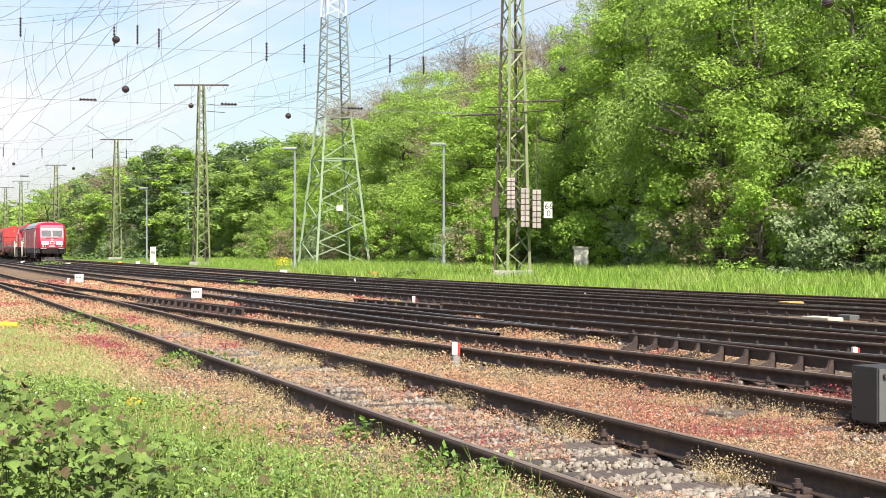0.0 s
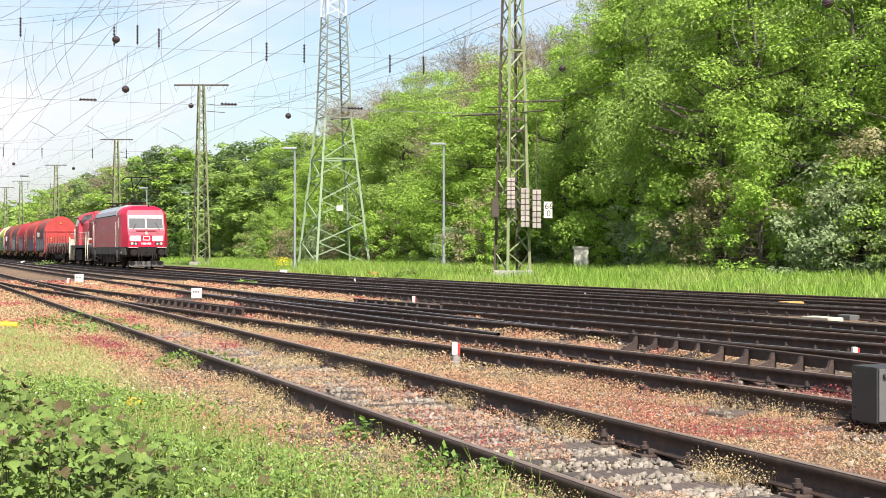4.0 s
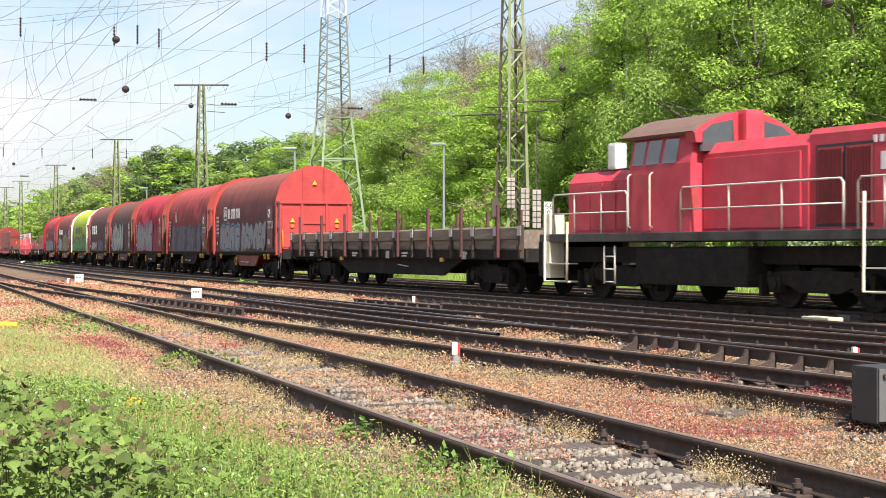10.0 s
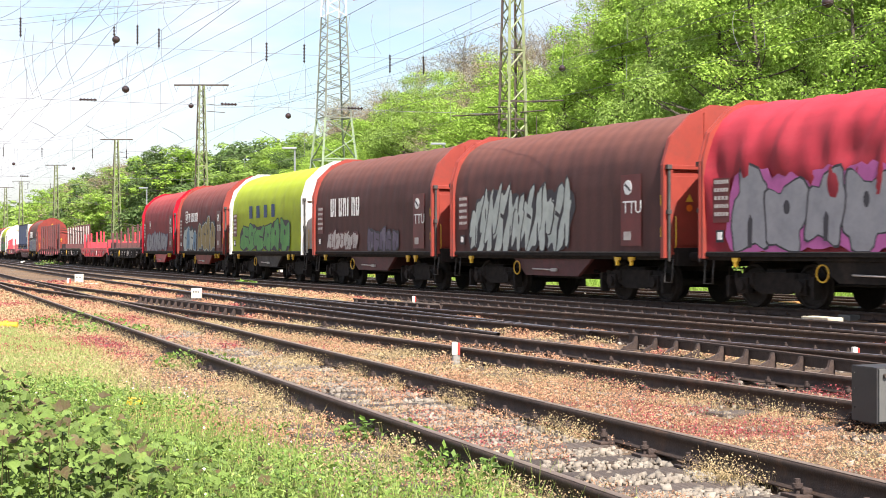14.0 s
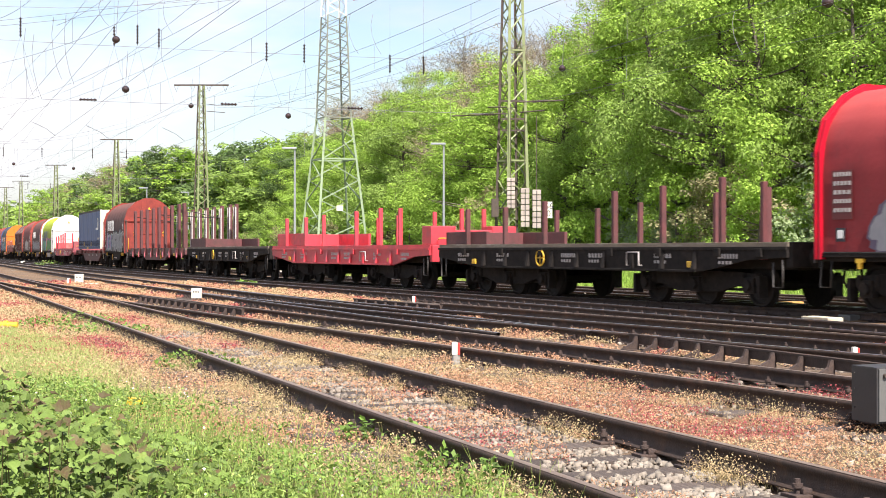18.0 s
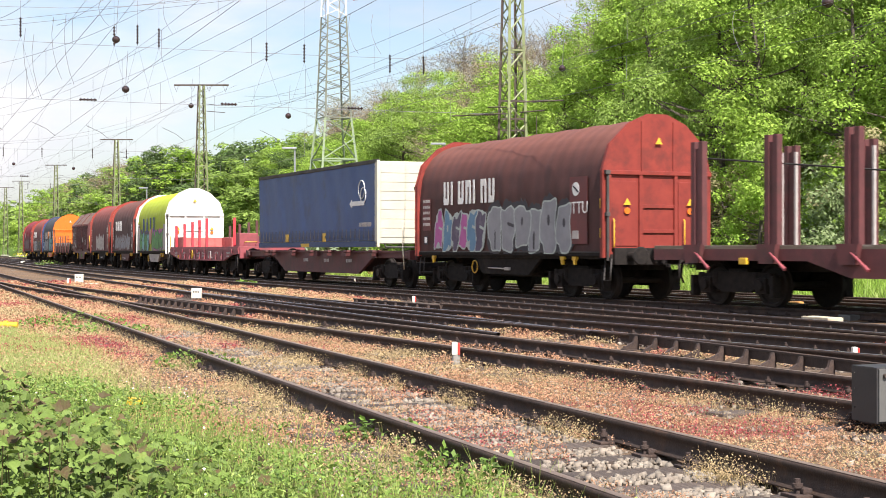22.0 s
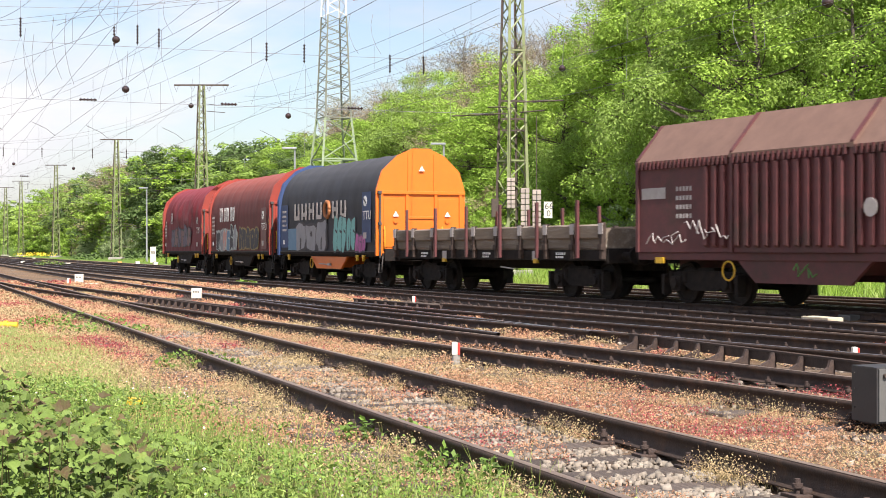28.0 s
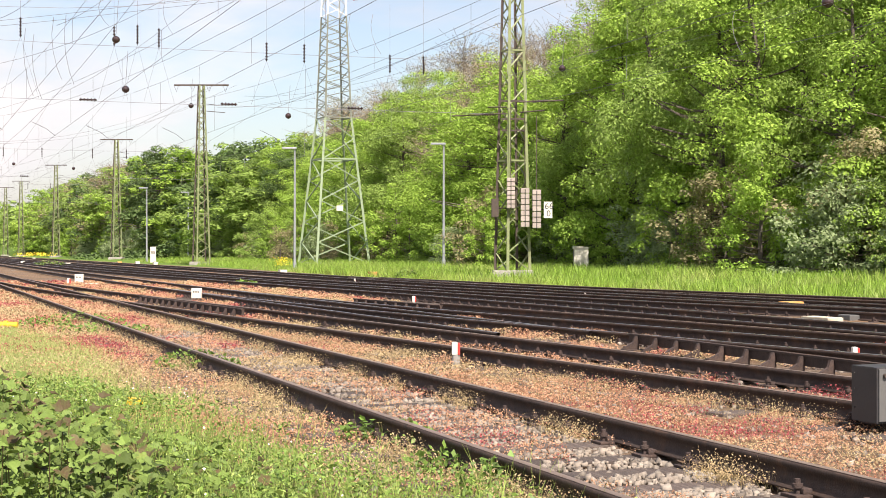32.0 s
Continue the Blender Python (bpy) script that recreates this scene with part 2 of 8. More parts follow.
def ground_mat():
    m = bpy.data.materials.new("yard_ground")
    m.use_nodes = True
    nt, ln = m.node_tree.nodes, m.node_tree.links
    b = nt["Principled BSDF"]
    b.inputs["Roughness"].default_value = 0.95
    b.inputs["Specular IOR Level"].default_value = 0.15
    geo = nt.new("ShaderNodeNewGeometry")

    def noise_of(scale, detail=6, rough=0.65):
        q = nt.new("ShaderNodeTexNoise")
        q.inputs["Scale"].default_value, q.inputs["Detail"].default_value, q.inputs["Roughness"].default_value = scale, detail, rough
        ln.new(geo.outputs["Position"], q.inputs["Vector"])
        return q.outputs["Fac"]

    def ramp(src, stops):
        q = nt.new("ShaderNodeValToRGB")
        el = q.color_ramp.elements
        el[0].position, el[1].position = stops[0][0], stops[-1][0]
        el[0].color, el[1].color = (*stops[0][1], 1), (*stops[-1][1], 1)
        for p, c in stops[1:-1]:
            el.new(p).color = (*c, 1)
        ln.new(src, q.inputs[0])
        return q.outputs[0]

    def mix(f, a, c):
        q = nt.new("ShaderNodeMixRGB")
        ln.new(f, q.inputs[0]), ln.new(a, q.inputs[1]), ln.new(c, q.inputs[2])
        return q.outputs[0]

    gravel = ramp(noise_of(14, 5, 0.8), [(0.3, (0.06, 0.042, 0.031)), (0.5, (0.155, 0.112, 0.078)), (0.72, (0.32, 0.255, 0.19))])
    soil = ramp(noise_of(5), [(0.3, (0.13, 0.082, 0.05)), (0.7, (0.30, 0.19, 0.11))])
    yard = mix(ramp(noise_of(0.45, 4), [(0.42, (0, 0, 0)), (0.6, (1, 1, 1))]), gravel, soil)
    turf = ramp(noise_of(1.7, 8, 0.75), [(0.3, (0.055, 0.10, 0.02)), (0.55, (0.12, 0.20, 0.035)), (0.75, (0.21, 0.25, 0.07))])
    dot = nt.new("ShaderNodeVectorMath")
    dot.operation = "DOT_PRODUCT"
    ln.new(geo.outputs["Position"], dot.inputs[0])
    dot.inputs[1].default_value = (DN[0], DN[1], 0)
    wob = nt.new("ShaderNodeMath")
    wob.operation = "MULTIPLY_ADD"
    ln.new(noise_of(0.6), wob.inputs[0])
    wob.inputs[1].default_value = 2.0
    ln.new(dot.outputs["Value"], wob.inputs[2])
    far_side = nt.new("ShaderNodeMapRange")
    far_side.inputs["From Min"].default_value, far_side.inputs["From Max"].default_value = 24.2, 25.2
    ln.new(wob.outputs[0], far_side.inputs[0])
    near_side = nt.new("ShaderNodeMapRange")
    near_side.inputs["From Min"].default_value, near_side.inputs["From Max"].default_value = 2.6, 1.4
    ln.new(wob.outputs[0], near_side.inputs[0])
    c = mix(far_side.outputs[0], yard, turf)
    c = mix(near_side.outputs[0], c, mix(ramp(noise_of(0.8, 3), [(0.45, (0, 0, 0)), (0.6, (1, 1, 1))]), soil, turf))
    ln.new(c, b.inputs["Base Color"])
    bp = nt.new("ShaderNodeBump")
    bp.inputs["Strength"].default_value, bp.inputs["Distance"].default_value = 0.9, 0.05
    ln.new(noise_of(22, 4, 0.8), bp.inputs["Height"])
    ln.new(bp.outputs[0], b.inputs["Normal"])
    return m


GROUND = ground_mat()


# ---------------------------------------------------------------- ground
def smoothstep(a, b, x):
    t = np.clip((x - a) / (b - a), 0, 1)
    return t * t * (3 - 2 * t)


def ground_z(u, n):
    u, n = np.asarray(u, float), np.asarray(n, float)
    z = -0.20 + 0.045 * np.sin(n * 1.7 + u * 0.11) * smoothstep(60, 30, abs(u)) * smoothstep(6.5, 9, n)
    z = z + 0.28 * smoothstep(23.5, 31, n) + 7.0 * smoothstep(39, 66, n) + 7.0 * smoothstep(66, 180, n)
    z = z + 0.07 * smoothstep(2.6, 0.5, n)
    return z


def ground():
    us = np.unique(np.concatenate([np.linspace(-4000, -400, 10), np.linspace(-400, -80, 41), np.linspace(-80, 10, 121), np.linspace(10, 200, 9), np.linspace(200, 3000, 5)]))
    ns = np.unique(np.concatenate([np.linspace(-3000, -60, 8), np.linspace(-60, -4, 10), np.linspace(-4, 40, 133), np.linspace(40, 200, 33), np.linspace(200, 3000, 6)]))
    A, B = np.meshgrid(us, ns, indexing="ij")
    z = ground_z(A, B)
    rs = np.random.RandomState(4)
    z = z + rs.normal(0, 0.012, z.shape) * (abs(A) < 90)
    v = np.stack([DU[0] * A + DN[0] * B, DU[1] * A + DN[1] * B, z], -1).reshape(-1, 3)
    k = len(ns)
    i = (np.arange(len(us) - 1)[:, None] * k + np.arange(k - 1)[None, :]).ravel()
    f = np.stack([i, i + k, i + k + 1, i + 1], 1)
    me = raw_mesh("ground", v, f, GROUND)
    me.polygons.foreach_set("use_smooth", [True] * len(f))
    tagged(new("ground", me), "brown gravelly railway yard ground with grassy edges", "ground", kind="structure")


ground()


# ---------------------------------------------------------------- tracks
def curve_of(knots, step=0.75, soft=9):
    ku, kn = zip(*knots)
    u = np.arange(ku[0], ku[-1] + 1e-6, step)
    w = np.pad(np.interp(u, ku, kn), soft, mode="reflect", reflect_type="odd")
    n = np.convolve(w, np.ones(2 * soft + 1) / (2 * soft + 1), mode="valid")
    pts = np.stack([DU[0] * u + DN[0] * n, DU[1] * u + DN[1] * n], 1)
    return pts


def offset(pts, d):
    t = np.gradient(pts, axis=0)
    t /= np.linalg.norm(t, axis=1)[:, None]
    return pts + d * np.stack([-t[:, 1], t[:, 0]], 1)


RAIL_PROFILE = [(-0.0625, -0.154), (0.0625, -0.154), (0.0625, -0.143), (0.011, -0.125), (0.009, -0.045), (0.033, -0.036),
                (0.0335, -0.008), (0.024, 0.0), (-0.024, 0.0), (-0.0335, -0.008), (-0.033, -0.036), (-0.009, -0.045), (-0.011, -0.125), (-0.0625, -0.143)]


def sweep(pts, prof, z=0.0, closed=True):
    t = np.gradient(pts, axis=0)
    t /= np.linalg.norm(t, axis=1)[:, None]
    nrm = np.stack([-t[:, 1], t[:, 0]], 1)
    pr = np.array(prof)
    k, m = len(pr), len(pts)
    v = np.zeros((m, k, 3))
    v[:, :, :2] = pts[:, None, :] + nrm[:, None, :] * pr[None, :, :1]
    v[:, :, 2] = pr[None, :, 1] + z
    i = np.arange(m - 1)[:, None] * k
    j = np.arange(k if closed else k - 1)[None, :]
    a = (i + j).ravel()
    b = (i + (j + 1) % k).ravel()
    return v.reshape(-1, 3), np.stack([a, b, b + k, a + k], 1)


def rail(pts, parent, worn, name="rail", z=0.0):
    v, f = sweep(pts, RAIL_PROFILE, z)
    ob = part(name, raw_mesh(name, v, f, RUST), RUST, parent)
    v, f = sweep(pts, [(-0.026, 0.003), (-0.02, 0.0045), (0.02, 0.0045), (0.026, 0.003)], z, False)
    part("running_surface", raw_mesh("running_surface", v, f, POLISHED if worn else DULL_HEAD), POLISHED, ob, "worn bright steel running surface" if worn else "dull brown running surface")
    return ob


_s = Mesh().box(-0.13, 0.13, -1.3, 1.3, -0.16, 0.0, 0.015)
SLEEPER = _s.data("sleeper")
SLEEPER.materials.append(TIMBER)


def clamp_mesh():
    m = Mesh()
    m.box(-0.17, 0.17, -0.08, 0.08, 0.0, 0.018, 0.004)
    for sx in (-1, 1):
        m.box(sx * 0.075 - 0.03, sx * 0.075 + 0.03, -0.05, 0.05, 0.018, 0.05, 0.008)
        m.rod((sx * 0.11, 0, 0.018), (sx * 0.11, 0, 0.10), 0.018, 6)
        m.rod((sx * 0.11, 0, 0.05), (sx * 0.11, 0, 0.075), 0.032, 6)
    me = m.data("fastening")
    me.materials.append(CLAMP)
    return me


FASTENING = clamp_mesh()
LAYING = []


def track(label, pts, worn=True, lay=None, gauge=1.48, which=(1, -1)):
    """Two rails; lay: the stretch of the plan on which sleepers and fastenings show."""
    t = thing("track", label, "railway track", "tracks of the yard", "structure")
    for sgn in which:
        rail(offset(pts, sgn * gauge / 2), t, worn)
    if lay:
        LAYING.append((t, pts, lay, which))
    return t


def line_pts(s0, s1, step=1.0):
    s = np.arange(s0, s1, step)
    return np.stack([np.interp(s, LINE_S, LINE_X), np.interp(s, LINE_S, LINE_Y)], 1)


track("rusty siding track on old wooden sleepers overgrown with weeds", curve_of([(-113.6, 4.18), (-62.1, 4.04), (10.1, 4.04)]), False, (-48, 8))
track("rusty turnout track joining the siding", curve_of([(-66.2, 4.18), (-56.9, 4.33), (-46.7, 4.86), (-29.2, 6.23), (-19.6, 7.1), (-11.0, 7.78), (-0.4, 8.66), (9.8, 9.53)]), False, (-46, 4))
track("worn yard track with a turnout", curve_of([(-340.8, 10.21), (-155.1, 8.75), (-93.2, 8.46), (-57.2, 8.51), (-41.7, 8.61), (-27.3, 8.8), (-20.1, 8.9)]), True, (-60, -19))
track("diverging worn yard track", curve_of([(-46.8, 8.63), (-37.6, 8.8), (-28.3, 9.53), (-21.2, 10.41), (-16.0, 11.09), (-5.8, 12.45), (9.6, 14.59)]), True, (-32, 2))
track("worn main track beside the train", curve_of([(-340.9, 11.58), (-93.4, 11.58), (-59.4, 12.74), (-37.8, 13.96), (-21.4, 14.1), (-0.7, 14.2), (9.6, 14.2)]), True, (-60, 2))
track("main track on which the train runs", line_pts(-540, 120), True, (-70, 2))
track("outer main track beside the grass", curve_of([(-413.5, 19.06), (-93.8, 18.77), (-50.5, 18.82), (-26.8, 19.84), (9.2, 21.4)]), True, (-65, 0))
track("outer branch track along the grass edge", curve_of([(-64.9, 19.36), (-47.5, 20.33), (-39.3, 21.3), (-30.0, 22.76), (-6.5, 26.75)]), False, (-50, -10))
track("single closure rail between tracks", curve_of([(-32.6, 12.26), (-17.9, 13.57), (-0.8, 15.08)]), False, None, 1.48, (-1,))


# ---------------------------------------------------------------- forest
BARK = mat("tree_bark", (0.13, 0.105, 0.085), (0.075, 0.06, 0.05), 12, 0.9, 0, 0.6, 40)
LEAVES = [mat("fresh_green_leaves", (0.365, 0.52, 0.095), (0.275, 0.42, 0.074), 0.35, 0.65, 0, 0, 1, None, 1, 0.6, 0.3, True, 0.15, 0.4),
          mat("mid_green_leaves", (0.305, 0.425, 0.10), (0.23, 0.335, 0.08), 0.35, 0.65, 0, 0, 1, None, 1, 0.6, 0.3, True, 0.15, 0.4),
          mat("dark_green_leaves", (0.13, 0.20, 0.065), (0.095, 0.15, 0.05), 0.35, 0.6, 0, 0, 1, None, 1, 0.6, 0.3, True, 0.2, 0.3),
          mat("grey_green_leaves", (0.36, 0.44, 0.22), (0.28, 0.35, 0.175), 0.35, 0.65, 0, 0, 1, None, 1, 0.6, 0.25, True, 0.12, 0.45),
          mat("olive_brown_leaves", (0.40, 0.36, 0.19), (0.31, 0.275, 0.15), 0.35, 0.65, 0, 0, 1, None, 1, 0.6, 0.3, True, 0.15, 0.35)]
TWIG = mat("grey_tan_twigs", (0.26, 0.21, 0.165), (0.17, 0.135, 0.105), 6, 0.9, 0, 0.3, 40)


def leaf_cloud(rs, centres, radii, count, size, flat=0.7):
    """Many small leaf sprays round the given clumps; denser at their skin and on their upper side."""
    which = rs.choice(len(centres), count, p=np.array(radii) ** 2 / np.sum(np.array(radii) ** 2))
    d = rs.normal(size=(count, 3))
    d /= np.linalg.norm(d, axis=1)[:, None]
    d[:, 2] = np.where((d[:, 2] < -0.1) & (rs.rand(count) < 0.5), -d[:, 2], d[:, 2])
    r = (0.55 + 0.5 * rs.rand(count) ** 0.7 + 0.18 * (rs.rand(count) < 0.08))[:, None]
    c = np.array(centres)[which] + d * r * np.array(radii)[which][:, None] * np.array([1, 1, flat])
    nrm = d * 0.8 + rs.normal(size=(count, 3)) * 0.42 + np.array([0, 0, 0.6])
    nrm /= np.linalg.norm(nrm, axis=1)[:, None]
    a = np.cross(nrm, rs.normal(size=(count, 3)))
    a /= np.linalg.norm(a, axis=1)[:, None]
    b = np.cross(nrm, a)
    s = (size * (0.55 + 0.9 * rs.rand(count)))[:, None]
    tip, side = a * s, b * s * 0.6
    v = np.stack([c + side - tip * 0.6, c + tip, c - side - tip * 0.6], 1).reshape(-1, 3)
    f = np.arange(count * 3).reshape(-1, 3)
    return v, f


def tree_kind(seed, height, spread, leaf, count, size, base=0.25, clumps=34, bare=False):
    """Meshes of one kind of tree: trunk, limbs and crown."""
    rs = np.random.RandomState(seed)
    trunk, limbs = Mesh(), Mesh()
    p = Vector((0, 0, -0.4))
    r = height * 0.014 + 0.05
    lean = Vector((rs.normal() * 0.06, rs.normal() * 0.06, 1))
    spine = [p.copy()]
    for i in range(8):
        q = p + (lean + Vector((rs.normal() * 0.05, rs.normal() * 0.05, 0))) * (height * 0.9 / 8)
        trunk.rod(p, q, r * (1 - i / 9.0), 7, r * (1 - (i + 1) / 9.0))
        p = q
        spine.append(p.copy())
    centres, radii = [], []
    for i in range(clumps):
        h = base + (1 - base) * (i + rs.rand()) / clumps
        j = min(int(h * 8), 7)
        o = spine[j].lerp(spine[j + 1], h * 8 - j)
        prof = math.sin(min(1.0, (h - base) / (1 - base) * 0.9 + 0.18) * math.pi) ** 0.6
        reach = spread * prof * (0.35 + 0.65 * rs.rand())
        a = rs.rand() * 6.283
        e = o + Vector((math.cos(a) * reach, math.sin(a) * reach, height * (0.02 + 0.06 * rs.rand())))
        mid = o.lerp(e, 0.5) + Vector((0, 0, -0.04 * reach))
        lr = 0.012 * height * (1.1 - h) * 0.5 + 0.015
        limbs.rod(o, mid, lr, 5, lr * 0.7)
        limbs.rod(mid, e, lr * 0.7, 5, lr * 0.25)
        if bare:
            for _ in range(13):
                tip = e + Vector((rs.normal(), rs.normal(), rs.rand() * 1.4)) * (0.085 * height)
                limbs.rod(mid.lerp(e, rs.rand()), tip, lr * 0.3, 3, 0.012)
        big = spread * (0.22 + 0.16 * rs.rand())
        for _ in range(3):
            q = e + Vector((rs.normal(), rs.normal(), 0.7 * rs.normal())) * big * 0.72
            centres.append(tuple(q))
            radii.append(big * (0.42 + 0.3 * rs.rand()))
    v, f = leaf_cloud(rs, centres, radii, count, size)
    return trunk.data("trunk"), limbs.data("limbs"), raw_mesh("crown", v, f, leaf)


def tree_from(meshes, name, label, group, bark=None):
    t = thing(name, label, "tree" if "tree" in name else "shrub", group)
    part("trunk", meshes[0], bark or BARK, t)
    part("branchwork", meshes[1], bark or BARK, t, kind="stuff")
    part("crown", meshes[2], LEAVES[0], t, "crown of many small leaves")
    return t


def forest():
    rs = np.random.RandomState(11)

    def kinds_of(detail, leaf_size, clumps):
        out = []
        for seed, h, sp, leaf, cnt, base, bare, label in (
                (1, 16.5, 5.2, 0, 12000, 0.05, False, "tall broadleaf tree in fresh spring green"),
                (2, 14.5, 5.0, 1, 11000, 0.04, False, "broadleaf tree in mid green leaf"),
                (3, 18, 4.6, 0, 11500, 0.08, False, "tall slender tree in bright green leaf"),
                (4, 17, 4.2, 4, 3000, 0.25, True, "half-bare tree with thin olive young leaves"),
                (5, 13.5, 4.8, 2, 10000, 0.04, False, "dense dark green tree"),
                (6, 15, 4.4, 0, 10000, 0.06, False, "young broadleaf tree in yellow-green leaf")):
            t = tree_from(tree_kind(seed, h, sp, LEAVES[leaf], int(cnt * detail), leaf_size * (0.8 if bare else 1.0), base, clumps, bare), "tree", label, "trees of the wood", TWIG if bare else BARK)
            out.append(t)
        return out

    near, far = kinds_of(4.0, 0.084, 54), kinds_of(0.8, 0.2, 36)
    shrubs = []
    for seed, h, sp, leaf, cnt, label in ((21, 4.2, 2.5, 3, 4200, "grey-green leafy shrub at the wood's edge"), (22, 5.2, 2.5, 1, 4200, "green leafy shrub at the wood's edge"),
                                          (23, 6.2, 2.3, 0, 4200, "bright green young shrub at the wood's edge"), (24, 5.0, 2.3, 4, 2600, "olive shrub with thin twigs at the wood's edge")):
        shrubs.append(tree_from(tree_kind(seed, h, sp, LEAVES[leaf], int(cnt * 2.2), 0.08, 0.02, 36), "shrub", label, "shrubs at the edge of the wood"))
    used = set()

    def put(src, u, n, size):
        m = pose(*P(u, n, float(ground_z(u, n)) - 0.1), 0, 0, rs.rand() * 360)
        if src in used:
            ob = copy_thing(src, m)
        else:
            ob = src
            ob.matrix_basis = m
            used.add(src)
        ob.scale = (size, size, size)
        return ob

    # height of the canopy along the line, row by row
    canopy = (((-440, -400, -350, -280, -220, -205, -160, -150, -130, -112, -100, -93, -84), (13.7, 16.4, 18.0, 16.4, 16.9, 15.4, 14.2, 14.4, 15.6, 15.0, 14.4, 16.5, 20.0)),
              ((-440, -350, -280, -220, -175, -160, -140, -122, -110, -102, -92), (19.8, 19.0, 18.3, 17.0, 15.7, 16.4, 17.8, 17.8, 17.4, 18.6, 22.0)),
              ((-280, -205, -190, -160, -130, -110, -100), (19.5, 17.7, 18.0, 21.2, 22.4, 22.2, 25.0)))
    tall = (16.5, 14.5, 18.0, 17.0, 13.5, 15.0)
    u = -42.0
    while u > -440:
        step = 5.0 if u > -190 else 7.0
        for row, (n0, jit) in enumerate(((41.5, 1.2), (47, 1.6), (54, 2.0))):
            if row == 2 and u < -230:
                continue
            uu, nn = u + rs.normal() * 1.3 + row * 1.7, n0 + rs.normal() * jit
            nn -= 6.0 * float(smoothstep(-150, -260, uu))
            i = int(rs.choice(6, p=(0.27, 0.22, 0.17, 0.11, 0.07, 0.16) if uu > -168 else (0.20, 0.38, 0.10, 0.08, 0.12, 0.12)))
            if (row == 2 and -190 < uu < -100) or (row == 1 and (-168 < uu < -144 or -128 < uu < -106) and rs.rand() < 0.6):
                i = 3
            if -236 < uu < -213 and row < 2:
                i = 4
            if uu > -100 and i in (3, 4) and row < 2:
                i = (0, 1, 2, 5)[int(rs.randint(4))]
            ob = put((near if u > -175 and row < 2 or i == 3 and u > -190 else far)[i], uu, nn, 1.0)
            top = float(np.interp(uu, *canopy[row])) * (0.86 + 0.14 * rs.rand() + (0.09 if i == 3 else 0))
            high = (top - float(ground_z(uu, nn))) / (tall[i] * 1.03)
            wide = (0.86 + 0.3 * rs.rand()) * (1.35 if u <= -175 else 1.0)
            ob.scale = (wide, wide, high)
        u -= step
    # a pale, half-dry thicket before the wood
    for uu, nn, k, size in ((-54.5, 38.6, 0, 1.5), (-52.6, 38.2, 3, 1.35), (-74.5, 39.4, 0, 1.25), (-71.0, 38.6, 0, 1.1)):
        put(shrubs[k], uu, nn, size)
    u = -38.0
    while u > -330:
        for n0 in (36.6, 39.0):
            uu, nn = u + rs.normal() * 0.8, n0 + rs.normal() * 0.6
            nn -= 5.0 * float(smoothstep(-150, -260, uu))
            i = int(rs.choice(4, p=(0.35, 0.25, 0.25, 0.15)))
            size = 0.65 + 0.5 * rs.rand()
            if not (-88 < uu < -70 and nn < 39.2):
                put(shrubs[i], uu, nn, size)
        u -= 3.0 if u > -150 else 6.5
    for src in near + far + shrubs:
        if src not in used:
            for ob in (*src.children_recursive, src):
                bpy.data.objects.remove(ob)
    # a far wood closes the view down the line
    cs, rr = [], []
    for k in range(240):
        uu, nn = -450 - 420 * rs.rand(), 5 + 45 * rs.rand()
        if nn < 26 and uu > -640:
            continue
        cs.append(P(uu, nn, 4 + 11 * rs.rand()))
        rr.append(3.5 + 2.5 * rs.rand())
    v, f = leaf_cloud(rs, cs, rr, 16000, 0.9)
    tagged(new("far_wood", raw_mesh("far_wood", v, f, LEAVES[1])), "distant green wood at the end of the line", "wood", kind="stuff")


forest()

# ---------------------------------------------------------------- the train: paints
BLACK = mat("grimy_black_iron", (0.012, 0.0105, 0.010), (0.026, 0.021, 0.018), 6, 0.85, 0, 0.2, 40, (0.045, 0.034, 0.027), 1.4, 0.64, spec=0.2)
WHEEL = mat("brown_dusty_wheel_steel", (0.032, 0.026, 0.022), (0.018, 0.015, 0.014), 8, 0.75, 0.1, 0.2, 40, spec=0.25)
TREAD = mat("bright_wheel_tread", (0.3, 0.29, 0.28), (0.2, 0.19, 0.18), 8, 0.35, 0.9)
RED = mat("traffic_red_paint", (0.47, 0.006, 0.022), (0.38, 0.006, 0.02), 1.2, 0.42, 0, 0.03, 20, (0.20, 0.008, 0.018), 0.55, 0.62, spec=0.3)
LOCO_RED = mat("dirty_traffic_red_paint", (0.50, 0.010, 0.045), (0.41, 0.008, 0.036), 0.8, 0.42, 0, 0.03, 20, (0.13, 0.012, 0.018), 0.5, 0.60, spec=0.3, stretch=(0.7, 1, 1.6))
OLD_RED = mat("faded_patchy_red_paint", (0.56, 0.065, 0.09), (0.42, 0.034, 0.055), 1.4, 0.5, 0, 0.06, 20, (0.27, 0.07, 0.05), 0.9, 0.6, spec=0.3)
FADED_RED = mat("faded_light_red_paint", (0.44, 0.06, 0.052), (0.36, 0.042, 0.04), 1.6, 0.55, 0, 0.05, 20, (0.27, 0.04, 0.035), 0.9, 0.6, spec=0.3)
DULL_RED = mat("dull_brown_red_paint", (0.25, 0.042, 0.03), (0.19, 0.03, 0.024), 2, 0.55, 0, 0.05, 20, (0.12, 0.03, 0.024), 1.0, 0.58, spec=0.3)
DARK_RED = mat("dark_red_paint", (0.20, 0.017, 0.02), (0.15, 0.015, 0.018), 2, 0.5, 0, 0.08, 25, (0.09, 0.022, 0.02), 0.9, 0.58)
